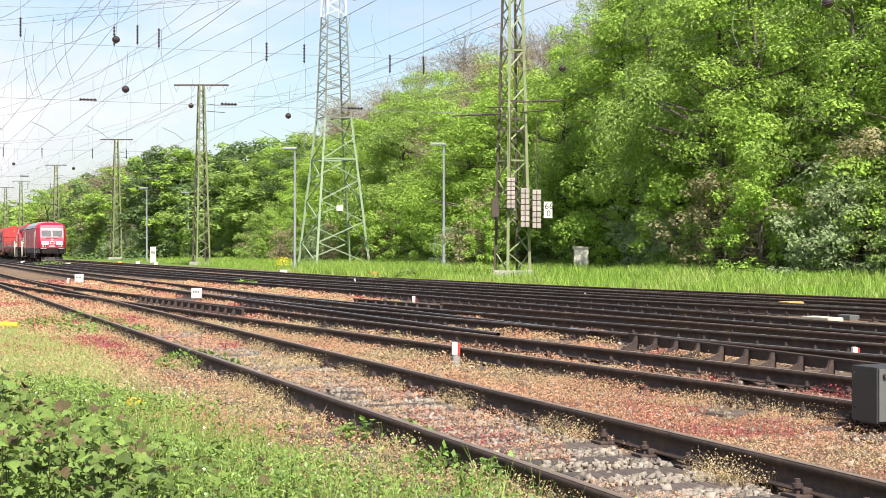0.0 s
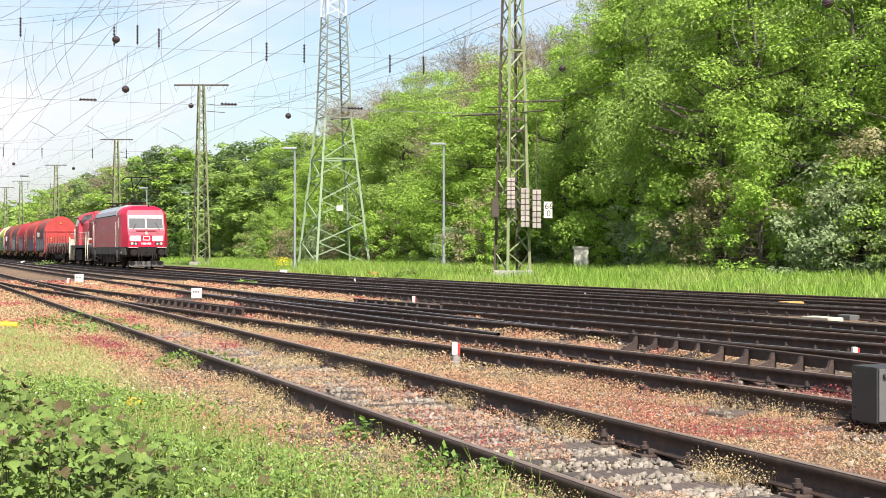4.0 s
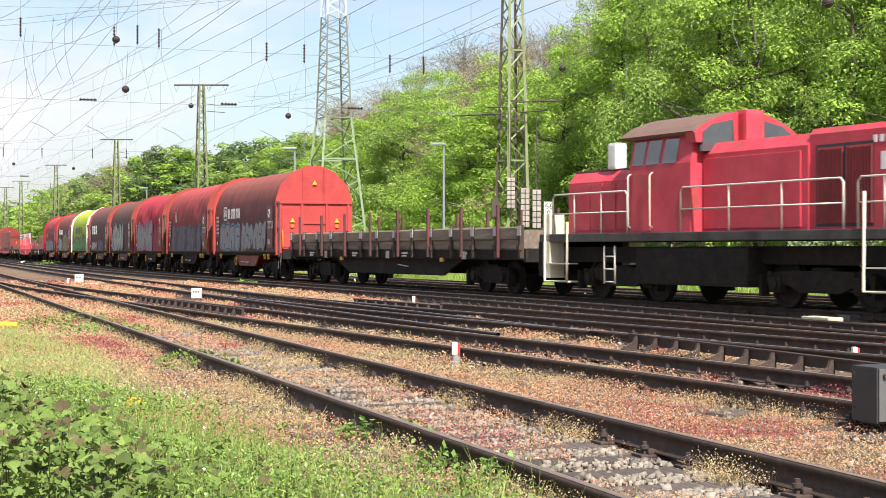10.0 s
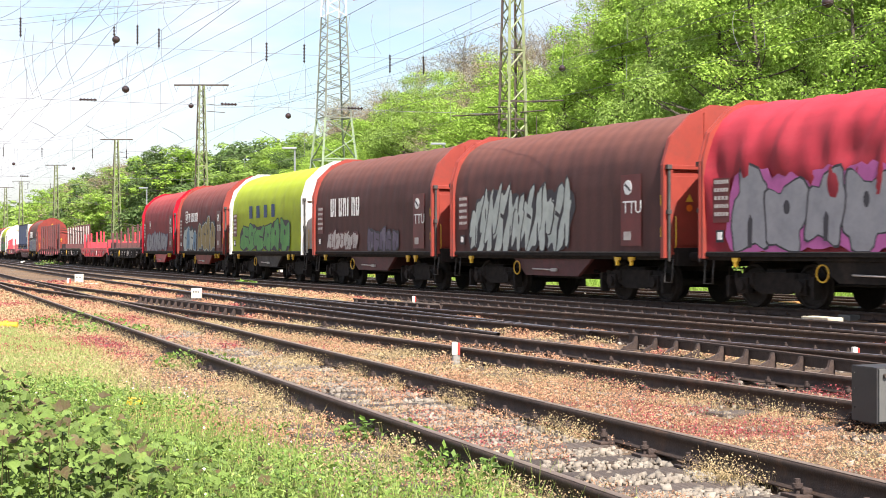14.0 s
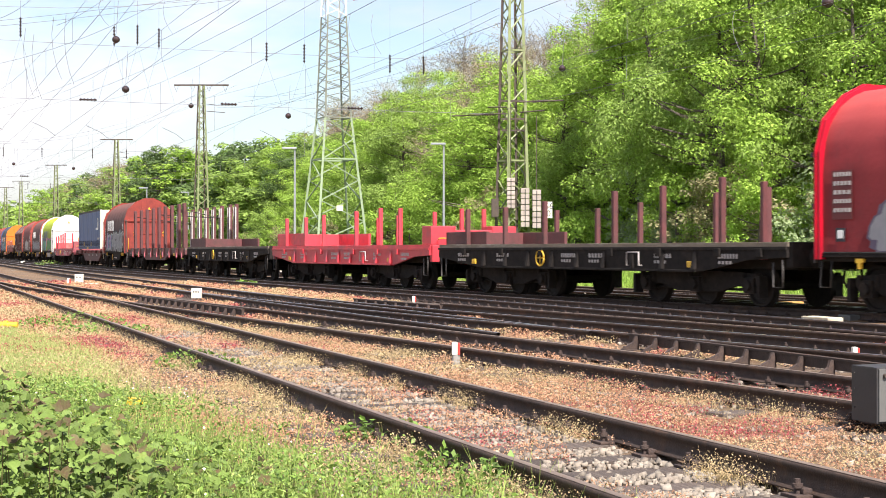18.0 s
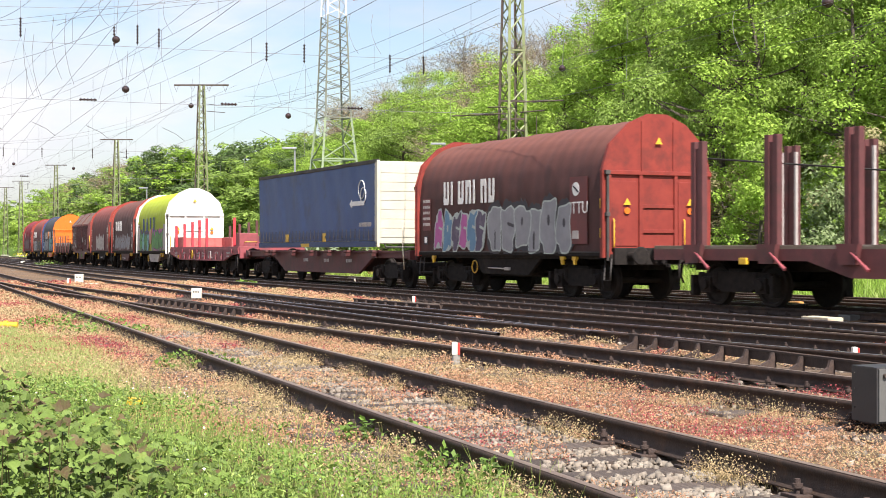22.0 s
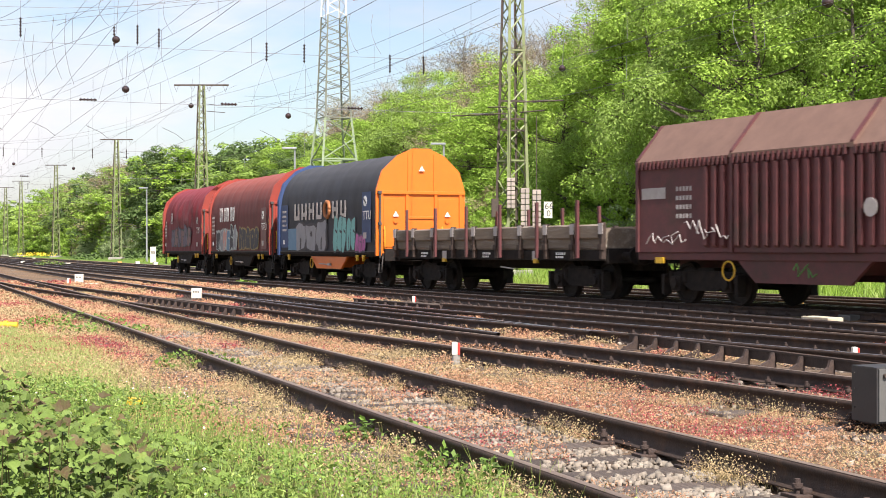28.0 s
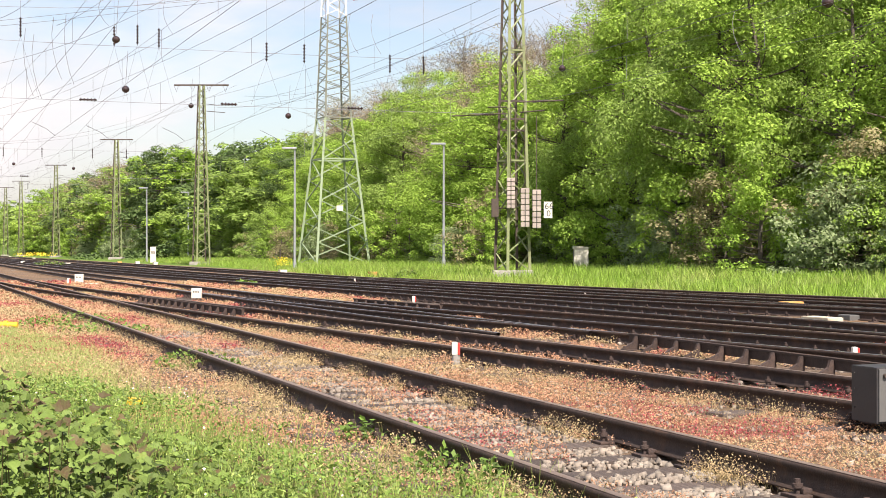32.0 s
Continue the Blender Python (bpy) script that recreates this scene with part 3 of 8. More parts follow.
GRIME = mat("grimy_grey_paint", (0.085, 0.08, 0.075), (0.055, 0.05, 0.047), 3, 0.7, 0, 0.1, 30, (0.035, 0.03, 0.027), 0.9, 0.54, spec=0.3)
ROOFGREY = mat("light_grey_roof_paint", (0.33, 0.36, 0.38), (0.28, 0.30, 0.32), 3, 0.5, 0.1, 0.05, 30, (0.2, 0.2, 0.2), 0.8, 0.6)
WHITE = mat("white_lettering_paint", (0.80, 0.80, 0.78), (0.70, 0.69, 0.66), 5, 0.5, 0, 0.02, 30)
FADED = mat("faded_white_lettering", (0.45, 0.42, 0.40), (0.36, 0.32, 0.30), 5, 0.6)
CREAM = mat("cream_paint", (0.66, 0.61, 0.48), (0.58, 0.52, 0.40), 4, 0.55, 0, 0.05, 30, (0.4, 0.33, 0.24), 1.5, 0.64)
RAILING = mat("pale_railing_paint", (0.62, 0.60, 0.52), (0.5, 0.47, 0.4), 6, 0.5)
YELLOW = mat("yellow_handle_paint", (0.70, 0.43, 0.03), (0.55, 0.33, 0.03), 6, 0.5)
ORANGE = mat("orange_paint", (0.74, 0.165, 0.014), (0.67, 0.145, 0.013), 2, 0.45, 0, 0.03, 20, (0.48, 0.15, 0.03), 0.9, 0.66)
SIGNAL = mat("faded_orange_red_paint", (0.31, 0.048, 0.031), (0.24, 0.036, 0.026), 2, 0.5, 0, 0.05, 20, (0.22, 0.05, 0.035), 1.0, 0.6)
GLASS = mat("dark_cab_glass", (0.05, 0.06, 0.065), (0.03, 0.035, 0.04), 1.5, 0.04, 0, 0.02, 2, None, spec=0.9, coat=0.6)
LENS = mat("clear_lamp_lens", (0.42, 0.42, 0.38), (0.30, 0.30, 0.28), 3, 0.10, 0, 0, 1, spec=0.8)
REDLENS = mat("red_lamp_lens", (0.35, 0.02, 0.02), (0.25, 0.015, 0.015), 3, 0.15, 0, 0, 1, spec=0.8)
BOARD = mat("weathered_brown_planks", (0.19, 0.15, 0.11), (0.115, 0.088, 0.065), 3, 0.85, 0, 0.4, 30, (0.30, 0.265, 0.22), 1.5, 0.6, 0.2, stretch=(0.5, 4, 4))
RUSTBROWN = mat("rust_brown_paint", (0.125, 0.036, 0.036), (0.082, 0.027, 0.028), 3, 0.65, 0, 0.12, 30, (0.06, 0.03, 0.025), 1.1, 0.58)
ROOFBROWN = mat("dusty_brown_roof", (0.18, 0.105, 0.078), (0.14, 0.08, 0.06), 2.5, 0.7, 0, 0.08, 30)
BRIGHTRED = mat("fresh_red_wagon_paint", (0.62, 0.05, 0.065), (0.50, 0.035, 0.05), 2, 0.48, 0, 0.05, 25, (0.33, 0.045, 0.06), 1.3, 0.56)
PINKRED = mat("sun_bleached_red_paint", (0.34, 0.075, 0.085), (0.24, 0.055, 0.065), 2, 0.6, 0, 0.08, 25, (0.16, 0.055, 0.065), 1.0, 0.56)
WHITEPAINT = mat("white_wagon_paint", (0.66, 0.66, 0.63), (0.60, 0.60, 0.57), 2.5, 0.45, 0, 0.04, 25, (0.55, 0.53, 0.5), 1.2, 0.66)
BLUE = mat("blue_curtain_canvas", (0.040, 0.085, 0.23), (0.032, 0.068, 0.19), 2, 0.55, 0, 0.1, 14, (0.035, 0.05, 0.10), 0.7, 0.6)
TRAILERWHITE = mat("cream_white_box_panel", (0.56, 0.54, 0.44), (0.50, 0.47, 0.38), 2, 0.5, 0, 0.03, 20, (0.5, 0.46, 0.38), 1.2, 0.66)
G_GREY = mat("grey_spray_paint", (0.25, 0.25, 0.27), (0.19, 0.19, 0.21), 3, 0.6)
G_PALE = mat("pale_grey_spray_paint", (0.42, 0.46, 0.43), (0.30, 0.34, 0.32), 3, 0.6)
G_DARK = mat("dark_spray_paint", (0.028, 0.026, 0.032), (0.04, 0.036, 0.044), 3, 0.65)
G_VIOLET = mat("faded_violet_spray_paint", (0.10, 0.075, 0.12), (0.07, 0.055, 0.09), 2, 0.65, 0, 0, 1, (0.16, 0.14, 0.17), 2.5, 0.6)
G_PINK = mat("pink_spray_paint", (0.42, 0.10, 0.30), (0.30, 0.07, 0.22), 2, 0.6)
G_GREEN = mat("green_spray_paint", (0.09, 0.30, 0.06), (0.05, 0.2, 0.05), 2, 0.6)
G_TEAL = mat("turquoise_spray_paint", (0.16, 0.42, 0.40), (0.12, 0.34, 0.33), 2, 0.6)
G_SKY = mat("light_blue_spray_paint", (0.11, 0.22, 0.33), (0.08, 0.17, 0.27), 2, 0.6)
G_GOLD = mat("ochre_spray_paint", (0.27, 0.19, 0.05), (0.20, 0.14, 0.04), 2, 0.6)
G_NAVY = mat("navy_lettering", (0.03, 0.06, 0.16), (0.025, 0.05, 0.13), 2, 0.6)
G_SKIN = mat("dusty_pink_spray_paint", (0.50, 0.26, 0.22), (0.42, 0.2, 0.17), 2, 0.6)
PALERUST = mat("dull_orange_lettering", (0.34, 0.13, 0.045), (0.27, 0.10, 0.035), 4, 0.6)
PANEL_RED = mat("red_label_panel", (0.13, 0.02, 0.02), (0.10, 0.016, 0.017), 3, 0.5)


def tarp(name, c, lit_dust, side, stripes=0.0):
    """Canvas hood: dust and light from above painted in as a paler tone on upward faces, with faint bands where the
    hoops carry it.
    """
    m = mat(name, c, tuple(v * 0.8 for v in c), 1.1, 0.72, 0, 0.25, 9, side, 0.7, 0.57)
    nt, ln = m.node_tree.nodes, m.node_tree.links
    b = nt["Principled BSDF"]
    src = b.inputs["Base Color"].links[0].from_socket
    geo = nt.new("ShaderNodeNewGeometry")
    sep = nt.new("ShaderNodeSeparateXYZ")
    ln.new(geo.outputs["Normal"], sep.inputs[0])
    # upward normals get the paler tone: top light put into the colour, with dust
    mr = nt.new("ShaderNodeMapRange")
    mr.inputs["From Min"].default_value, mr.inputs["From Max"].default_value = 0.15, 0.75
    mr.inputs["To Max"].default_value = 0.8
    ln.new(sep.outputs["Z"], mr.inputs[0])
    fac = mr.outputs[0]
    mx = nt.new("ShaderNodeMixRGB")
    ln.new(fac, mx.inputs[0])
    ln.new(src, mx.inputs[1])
    mx.inputs[2].default_value = (*lit_dust, 1)
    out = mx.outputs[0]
    if stripes:
        co = nt.new("ShaderNodeTexCoord")
        wv = nt.new("ShaderNodeTexWave")
        wv.inputs["Scale"].default_value = 0.62
        wv.inputs["Distortion"].default_value = 1.5
        wv.inputs["Detail"].default_value = 2
        ln.new(co.outputs["Object"], wv.inputs["Vector"])
        m2 = nt.new("ShaderNodeMixRGB")
        m2.blend_type = "MULTIPLY"
        m2.inputs[0].default_value = stripes
        ln.new(out, m2.inputs[1])
        ln.new(wv.outputs["Color"], m2.inputs[2])
        out = m2.outputs[0]
    ln.new(out, b.inputs["Base Color"])
    return m


# second tone of each hood: the dusty top with its brightness from above painted in
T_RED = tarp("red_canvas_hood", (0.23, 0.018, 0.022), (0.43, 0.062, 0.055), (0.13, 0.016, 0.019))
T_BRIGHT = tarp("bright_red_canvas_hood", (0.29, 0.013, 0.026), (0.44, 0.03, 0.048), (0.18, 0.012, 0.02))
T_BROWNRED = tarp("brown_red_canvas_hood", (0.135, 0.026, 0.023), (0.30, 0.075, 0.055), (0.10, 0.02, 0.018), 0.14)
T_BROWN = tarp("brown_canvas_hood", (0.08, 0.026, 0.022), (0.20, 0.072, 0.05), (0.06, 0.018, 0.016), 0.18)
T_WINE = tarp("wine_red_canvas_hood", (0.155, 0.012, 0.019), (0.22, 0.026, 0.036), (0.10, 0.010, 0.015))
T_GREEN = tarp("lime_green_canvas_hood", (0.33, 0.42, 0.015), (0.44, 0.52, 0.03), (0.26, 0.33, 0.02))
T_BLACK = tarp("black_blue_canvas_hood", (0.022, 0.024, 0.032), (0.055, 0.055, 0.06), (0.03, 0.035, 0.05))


# ---------------------------------------------------------------- the train: common parts
def words(parent, text, size, m, material, name="lettering", label=""):
    cu = bpy.data.curves.new(name, "FONT")
    cu.body, cu.size, cu.extrude, cu.resolution_u = text, size, 0.002, 2
    tmp = bpy.data.objects.new(name, cu)
    me = bpy.data.meshes.new_from_object(tmp)
    bpy.data.objects.remove(tmp)
    bpy.data.curves.remove(cu)
    me.materials.clear()
    return part(name, me, material, parent, label, m)


def side_at(x, z, y=-1.476):
    """A pose on the wagon's side that faces the yard, its picture plane upright."""
    return pose(x, y, z, 90, 0, 0)


def wheel_mesh(r):
    half = [(0.0, 0.075), (0.62, 0.08), (0.68, 0.1), (0.68, r * 0.8), (0.675, r + 0.028), (0.715, r + 0.026), (0.725, r), (0.82, r - 0.004),
            (0.83, r * 0.86), (0.79, r * 0.8), (0.77, r * 0.35), (0.82, r * 0.27), (0.87, r * 0.22), (0.88, 0.09), (1.1, 0.08)]
    prof = [(-h, q) for h, q in half[:0:-1]] + half
    me = Mesh().lathe((0, 0, 0), (0, 1, 0), prof, 28).data("wheelset")
    me.materials.append(WHEEL)
    return me


WHEELS = {r: wheel_mesh(r) for r in (0.46, 0.5, 0.625)}


def bogie_mesh(axles, r, big=False):
    m = Mesh()
    half = max(axles) + 0.35
    for sy in (-1, 1):
        y = sy * 1.0
        prof = [(-half, r + 0.02), (-half, r + 0.22), (-half * 0.55, r + 0.28), (half * 0.55, r + 0.28), (half, r + 0.22), (half, r + 0.02),
                (half * 0.6, r - 0.02), (half * 0.35, r - 0.16), (-half * 0.35, r - 0.16), (-half * 0.6, r - 0.02)]
        m.prism(prof, y - 0.06, y + 0.06, "y")
        for a in axles:
            m.box(a - 0.17, a + 0.17, y - 0.09 + sy * 0.06, y + 0.09 + sy * 0.06, r - 0.17, r + 0.16, 0.03)
            m.rod((a, y + sy * 0.1, r), (a, y + sy * 0.22, r), 0.12, 12)
            for o in (-0.24, 0.24):
                m.rod((a + o, y + sy * 0.05, r + 0.02), (a + o, y + sy * 0.05, r + 0.26), 0.075, 9)
        for a in (-half - 0.05, half + 0.05):
            m.box(a - 0.05, a + 0.05, y - 0.2, y + 0.02, r - 0.25, r + 0.2, 0.01)
    m.box(-0.3, 0.3, -1.0, 1.0, r - 0.05, r + 0.35, 0.04)
    m.rod((-half + 0.1, -0.9, r - 0.1), (half - 0.1, -0.9, r - 0.1), 0.03, 6)
    me = m.data("bogie")
    me.materials.append(BLACK)
    return me


BOGIES = {"y25": bogie_mesh((-0.9, 0.9), 0.46), "six": bogie_mesh((-1.9, 0.0, 1.9), 0.46), "electric": bogie_mesh((-1.3, 1.3), 0.625), "diesel": bogie_mesh((-1.25, 1.25), 0.5)}
AXLES = {"y25": ((-0.9, 0.9), 0.46), "six": ((-1.9, 0.0, 1.9), 0.46), "electric": ((-1.3, 1.3), 0.625), "diesel": ((-1.25, 1.25), 0.5)}
TURNING = []


def add_bogies(t, kind, pivots):
    for x in pivots:
        b = part("bogie", BOGIES[kind], BLACK, t, at=pose(x, 0, 0))
        ax, r = AXLES[kind]
        for a in ax:
            w = part("wheelset", WHEELS[r], WHEEL, b, at=pose(a, 0, r))
            TURNING.append((w, a, r))


_bm = Mesh()
_bm.rod((0, 0, 0), (0.36, 0, 0), 0.10, 12)
_bm.box(-0.02, 0.05, -0.17, 0.17, -0.17, 0.17, 0.01)
_bm.rod((0.36, 0, 0), (0.53, 0, 0), 0.075, 12)
_bm.rod((0.53, 0, 0), (0.57, 0, 0), 0.2, 18, 0.225)
_bm.rod((0.57, 0, 0), (0.60, 0, 0), 0.225, 18, 0.2)
BUFFER = _bm.data("buffer")
BUFFER.materials.append(BLACK)
_hk = Mesh()
_hk.rod((0, 0, 0), (0.3, 0, 0), 0.05, 8).rod((0.3, 0, -0.02), (0.36, 0, 0.1), 0.045, 8)
_hk.path([(0.28, -0.04, 0), (0.36, -0.05, -0.25), (0.36, 0.05, -0.25), (0.28, 0.04, 0)], 0.022, 6)
_hk.path([(0.1, 0.35, -0.05), (0.3, 0.35, -0.15), (0.36, 0.33, -0.45), (0.3, 0.3, -0.6)], 0.028, 7)
HOOK = _hk.data("coupling_hook")
HOOK.materials.append(BLACK)


def add_ends(t, half, z=1.06, y=0.875):
    """Buffers and coupling at both ends; half: half the length over the buffers."""
    for sx in (1, -1):
        turn = 0 if sx > 0 else 180
        for sy in (-1, 1):
            part("buffer", BUFFER, BLACK, t, at=pose(sx * (half - 0.6), sy * y, z, 0, 0, turn))
        part("coupling_hook", HOOK, BLACK, t, at=pose(sx * (half - 0.55), 0, z - 0.02, 0, 0, turn))


def slab(t, name, x0, x1, z0, z1, material, y=-1.476, label="", th=0.006):
    return part(name, Mesh().box(x0, x1, y - th, y, z0, z1), material, t, label)


def text_bars(t, x0, x1, z0, z1, n, material, y=-1.476, name="lettering", heavy=0.62, label=""):
    """A row of plain bars of a line of lettering's size."""
    m = Mesh()
    w = (x1 - x0) / n
    for i in range(n):
        m.box(x0 + i * w, x0 + i * w + w * heavy, y - 0.006, y, z0, z1)
    return part(name, m, material, t, label)


def spray(t, seed, x0, x1, z0, z1, n, fill, edge, y=-1.476, rough=0.18, slant=0.1, label="sprayed graffiti in plain swollen shapes", ground=None):
    """Graffiti: a cloud or outline on the canvas, on it a row of swollen shapes, each crossed by a stroke."""
    rs = np.random.RandomState(seed)
    w = (x1 - x0) / n
    top, bot = [], []
    cells = []
    for i in range(n):
        hz = (z1 - z0) * (0.40 + 0.12 * rs.rand())
        cells.append((x0 + (i + 0.5) * w + rs.normal() * w * 0.06, z0 + hz + rs.rand() * (z1 - z0 - 2 * hz) * 0.6, w * (0.44 + 0.1 * rs.rand()), hz))
    pad = 0.16 if ground else 0.05
    for i in range(n * 8 + 1):
        x = x0 - pad + (x1 - x0 + 2 * pad) * i / (n * 8)
        j = min(n - 1, max(0, int((x - x0) / w)))
        cx, cz, rw, hz = cells[j]
        q = max(0.0, 1 - abs((x - cx) / (rw * 1.25)) ** 3)
        top.append((x + slant * hz, cz + (0.35 + 0.65 * q ** 0.5) * hz + pad * (0.6 + 0.8 * rs.rand())))
        bot.append((x - slant * hz, max(z0 - 0.05, cz - (0.5 + 0.5 * q ** 0.5) * hz - pad * (0.5 + 0.5 * rs.rand()))))
    base = part("graffiti", Mesh().prism(bot + top[::-1], y - 0.003, y, "y"), ground or edge, t, label)
    fills = fill if isinstance(fill, tuple) else (fill,)
    for i, (cx, cz, rw, hz) in enumerate(cells):
        pts, out, k = [], [], 30
        ph = rs.rand(3) * 6.28
        for j in range(k):
            a = 2 * math.pi * j / k
            q = 1 + rough * (0.6 * math.sin(3 * a + ph[0]) + 0.5 * math.sin(5 * a + ph[1]) + 0.3 * math.sin(2 * a + ph[2]))
            px = math.copysign(abs(math.cos(a)) ** 0.6, math.cos(a)) * rw * q
            pz = math.copysign(abs(math.sin(a)) ** 0.6, math.sin(a)) * hz * q
            pts.append((cx + px + slant * pz, max(z0 - 0.02, cz + pz)))
            out.append((cx + px * (1 + 0.045 / rw) + slant * pz, max(z0 - 0.05, cz + pz * (1 + 0.045 / hz))))
        yy = y - 0.0035 - 0.003 * (i % 3)
        part("sprayed_outline", Mesh().prism(out, yy - 0.001, yy, "y"), edge if ground is not edge else G_PALE, base)
        part("sprayed_shape", Mesh().prism(pts, yy - 0.002, yy - 0.001, "y"), fills[i % len(fills)], base)
        cut, kind = [], rs.randint(3)
        th = rw * (0.10 + 0.06 * rs.rand())
        if kind == 0:
            cut = [(cx - th, cz - hz * 0.95), (cx + th * 0.6, cz - hz * 0.95), (cx + th, cz - hz * 0.2), (cx, cz - hz * 0.05), (cx - th, cz - hz * 0.25)]
        elif kind == 1:
            cut = [(cx + math.cos(a_) * th * 1.3 + slant * hz * 0.2, cz + hz * 0.25 + math.sin(a_) * hz * 0.22) for a_ in np.linspace(0, 5.7, 11)]
        else:
            cut = [(cx - th * 0.5, cz + hz * 0.15), (cx + rw * 0.95, cz + hz * 0.02), (cx + rw * 0.95, cz + hz * 0.16), (cx, cz + hz * 0.3)]
        part("sprayed_stroke", Mesh().prism(cut, yy - 0.0028, yy - 0.002, "y"), edge if ground is not edge else G_DARK, base)


# ---------------------------------------------------------------- coil wagons
HOOD = [(-1.44, 1.12), (-1.45, 2.0), (-1.45, 2.95), (-1.40, 3.3), (-1.26, 3.68), (-1.02, 4.0), (-0.70, 4.23), (-0.35, 4.36), (0, 4.40)]
HOOD = HOOD + [(-a, b) for a, b in HOOD[-2::-1]]
PORTAL = [(-1.53, 1.02), (-1.53, 3.1), (-1.34, 3.72), (-0.82, 4.22), (-0.28, 4.46), (0.28, 4.46), (0.82, 4.22), (1.34, 3.72), (1.53, 3.1), (1.53, 1.02)]


def hood_mesh(seed, wrinkle):
    rs = np.random.RandomState(seed)
    prof = np.array(HOOD)
    # refine the outline
    d = np.concatenate([[0], np.cumsum(np.linalg.norm(np.diff(prof, axis=0), axis=1))])
    q = np.linspace(0, d[-1], 56)
    py, pz = np.interp(q, d, prof[:, 0]), np.interp(q, d, prof[:, 1])
    xs = np.linspace(-5.24, 5.24, 74)
    v = np.zeros((len(xs), len(q), 3))
    hoop = np.abs(np.sin(xs * math.pi / 1.45)) ** 0.7
    ph = rs.rand(6) * 6.28
    for i, x in enumerate(xs):
        fold = 0.55 * np.sin(x * 5.1 + ph[0] + 1.2 * np.sin(pz * 2.1 + ph[4])) + 0.45 * np.sin(x * 9.7 + ph[1] + pz * 1.3) + 0.6 * np.sin(pz * 3.1 + x * 1.3 + ph[2]) + 0.7 * np.sin(x * 3.4 + pz * 4.6 * np.sin(x * 0.9 + ph[5]) + ph[3])
        low = np.exp(-((pz - 3.1) / 0.55) ** 2) + 0.35
        push = -0.028 * hoop[i] * (pz > 2.9) + wrinkle * fold * low
        v[i, :, 0] = x
        v[i, :, 1] = py * (1 + push / 1.6)
        v[i, :, 2] = pz + push * np.clip((pz - 2.9) / 1.3, 0, 1)
    k = len(q)
    i = (np.arange(len(xs) - 1)[:, None] * k + np.arange(k - 1)[None, :]).ravel()
    f = np.stack([i, i + 1, i + k + 1, i + k], 1)
    return v.reshape(-1, 3), f


def end_mesh():
    """The end portal of a coil wagon: plate, belt, posts and a lip round the edge; it faces +x."""
    m = Mesh()
    m.prism(PORTAL, -0.15, 0.0, "x")
    plate = Mesh()
    rim = [(a * 1.012, b if b < 2 else b + 0.02) for a, b in PORTAL]
    plate.prism(rim, -0.06, -0.01, "x")
    ribs = Mesh()
    ribs.box(-0.02, 0.07, -1.52, 1.52, 3.0, 3.1, 0.015)
    ribs.box(-0.02, 0.05, -1.47, 1.47, 1.02, 1.16, 0.015)
    for y in (-1.38, -0.5, 0.5, 1.38):
        ribs.box(-0.02, 0.055, y - 0.05, y + 0.05, 1.1, 3.02, 0.012)
    for y in (-0.45, 0.45):
        ribs.box(-0.02, 0.03, y - 0.025, y + 0.025, 3.1, 4.3, 0.008)
    for z in (1.65, 2.25):
        ribs.box(-0.02, 0.04, -0.45, 0.45, z - 0.04, z + 0.04, 0.01)
    for y in (-0.95, 0.95):
        ribs.box(-0.01, 0.02, y - 0.36, y + 0.36, 1.3, 2.85, 0.01)
    return m.data("end_wall"), plate.data("end_rim"), ribs.data("end_ribs")


END_PIECES = end_mesh()


def hold(src, material):
    me = src.copy()
    me.materials.clear()
    me.materials.append(material)
    return me


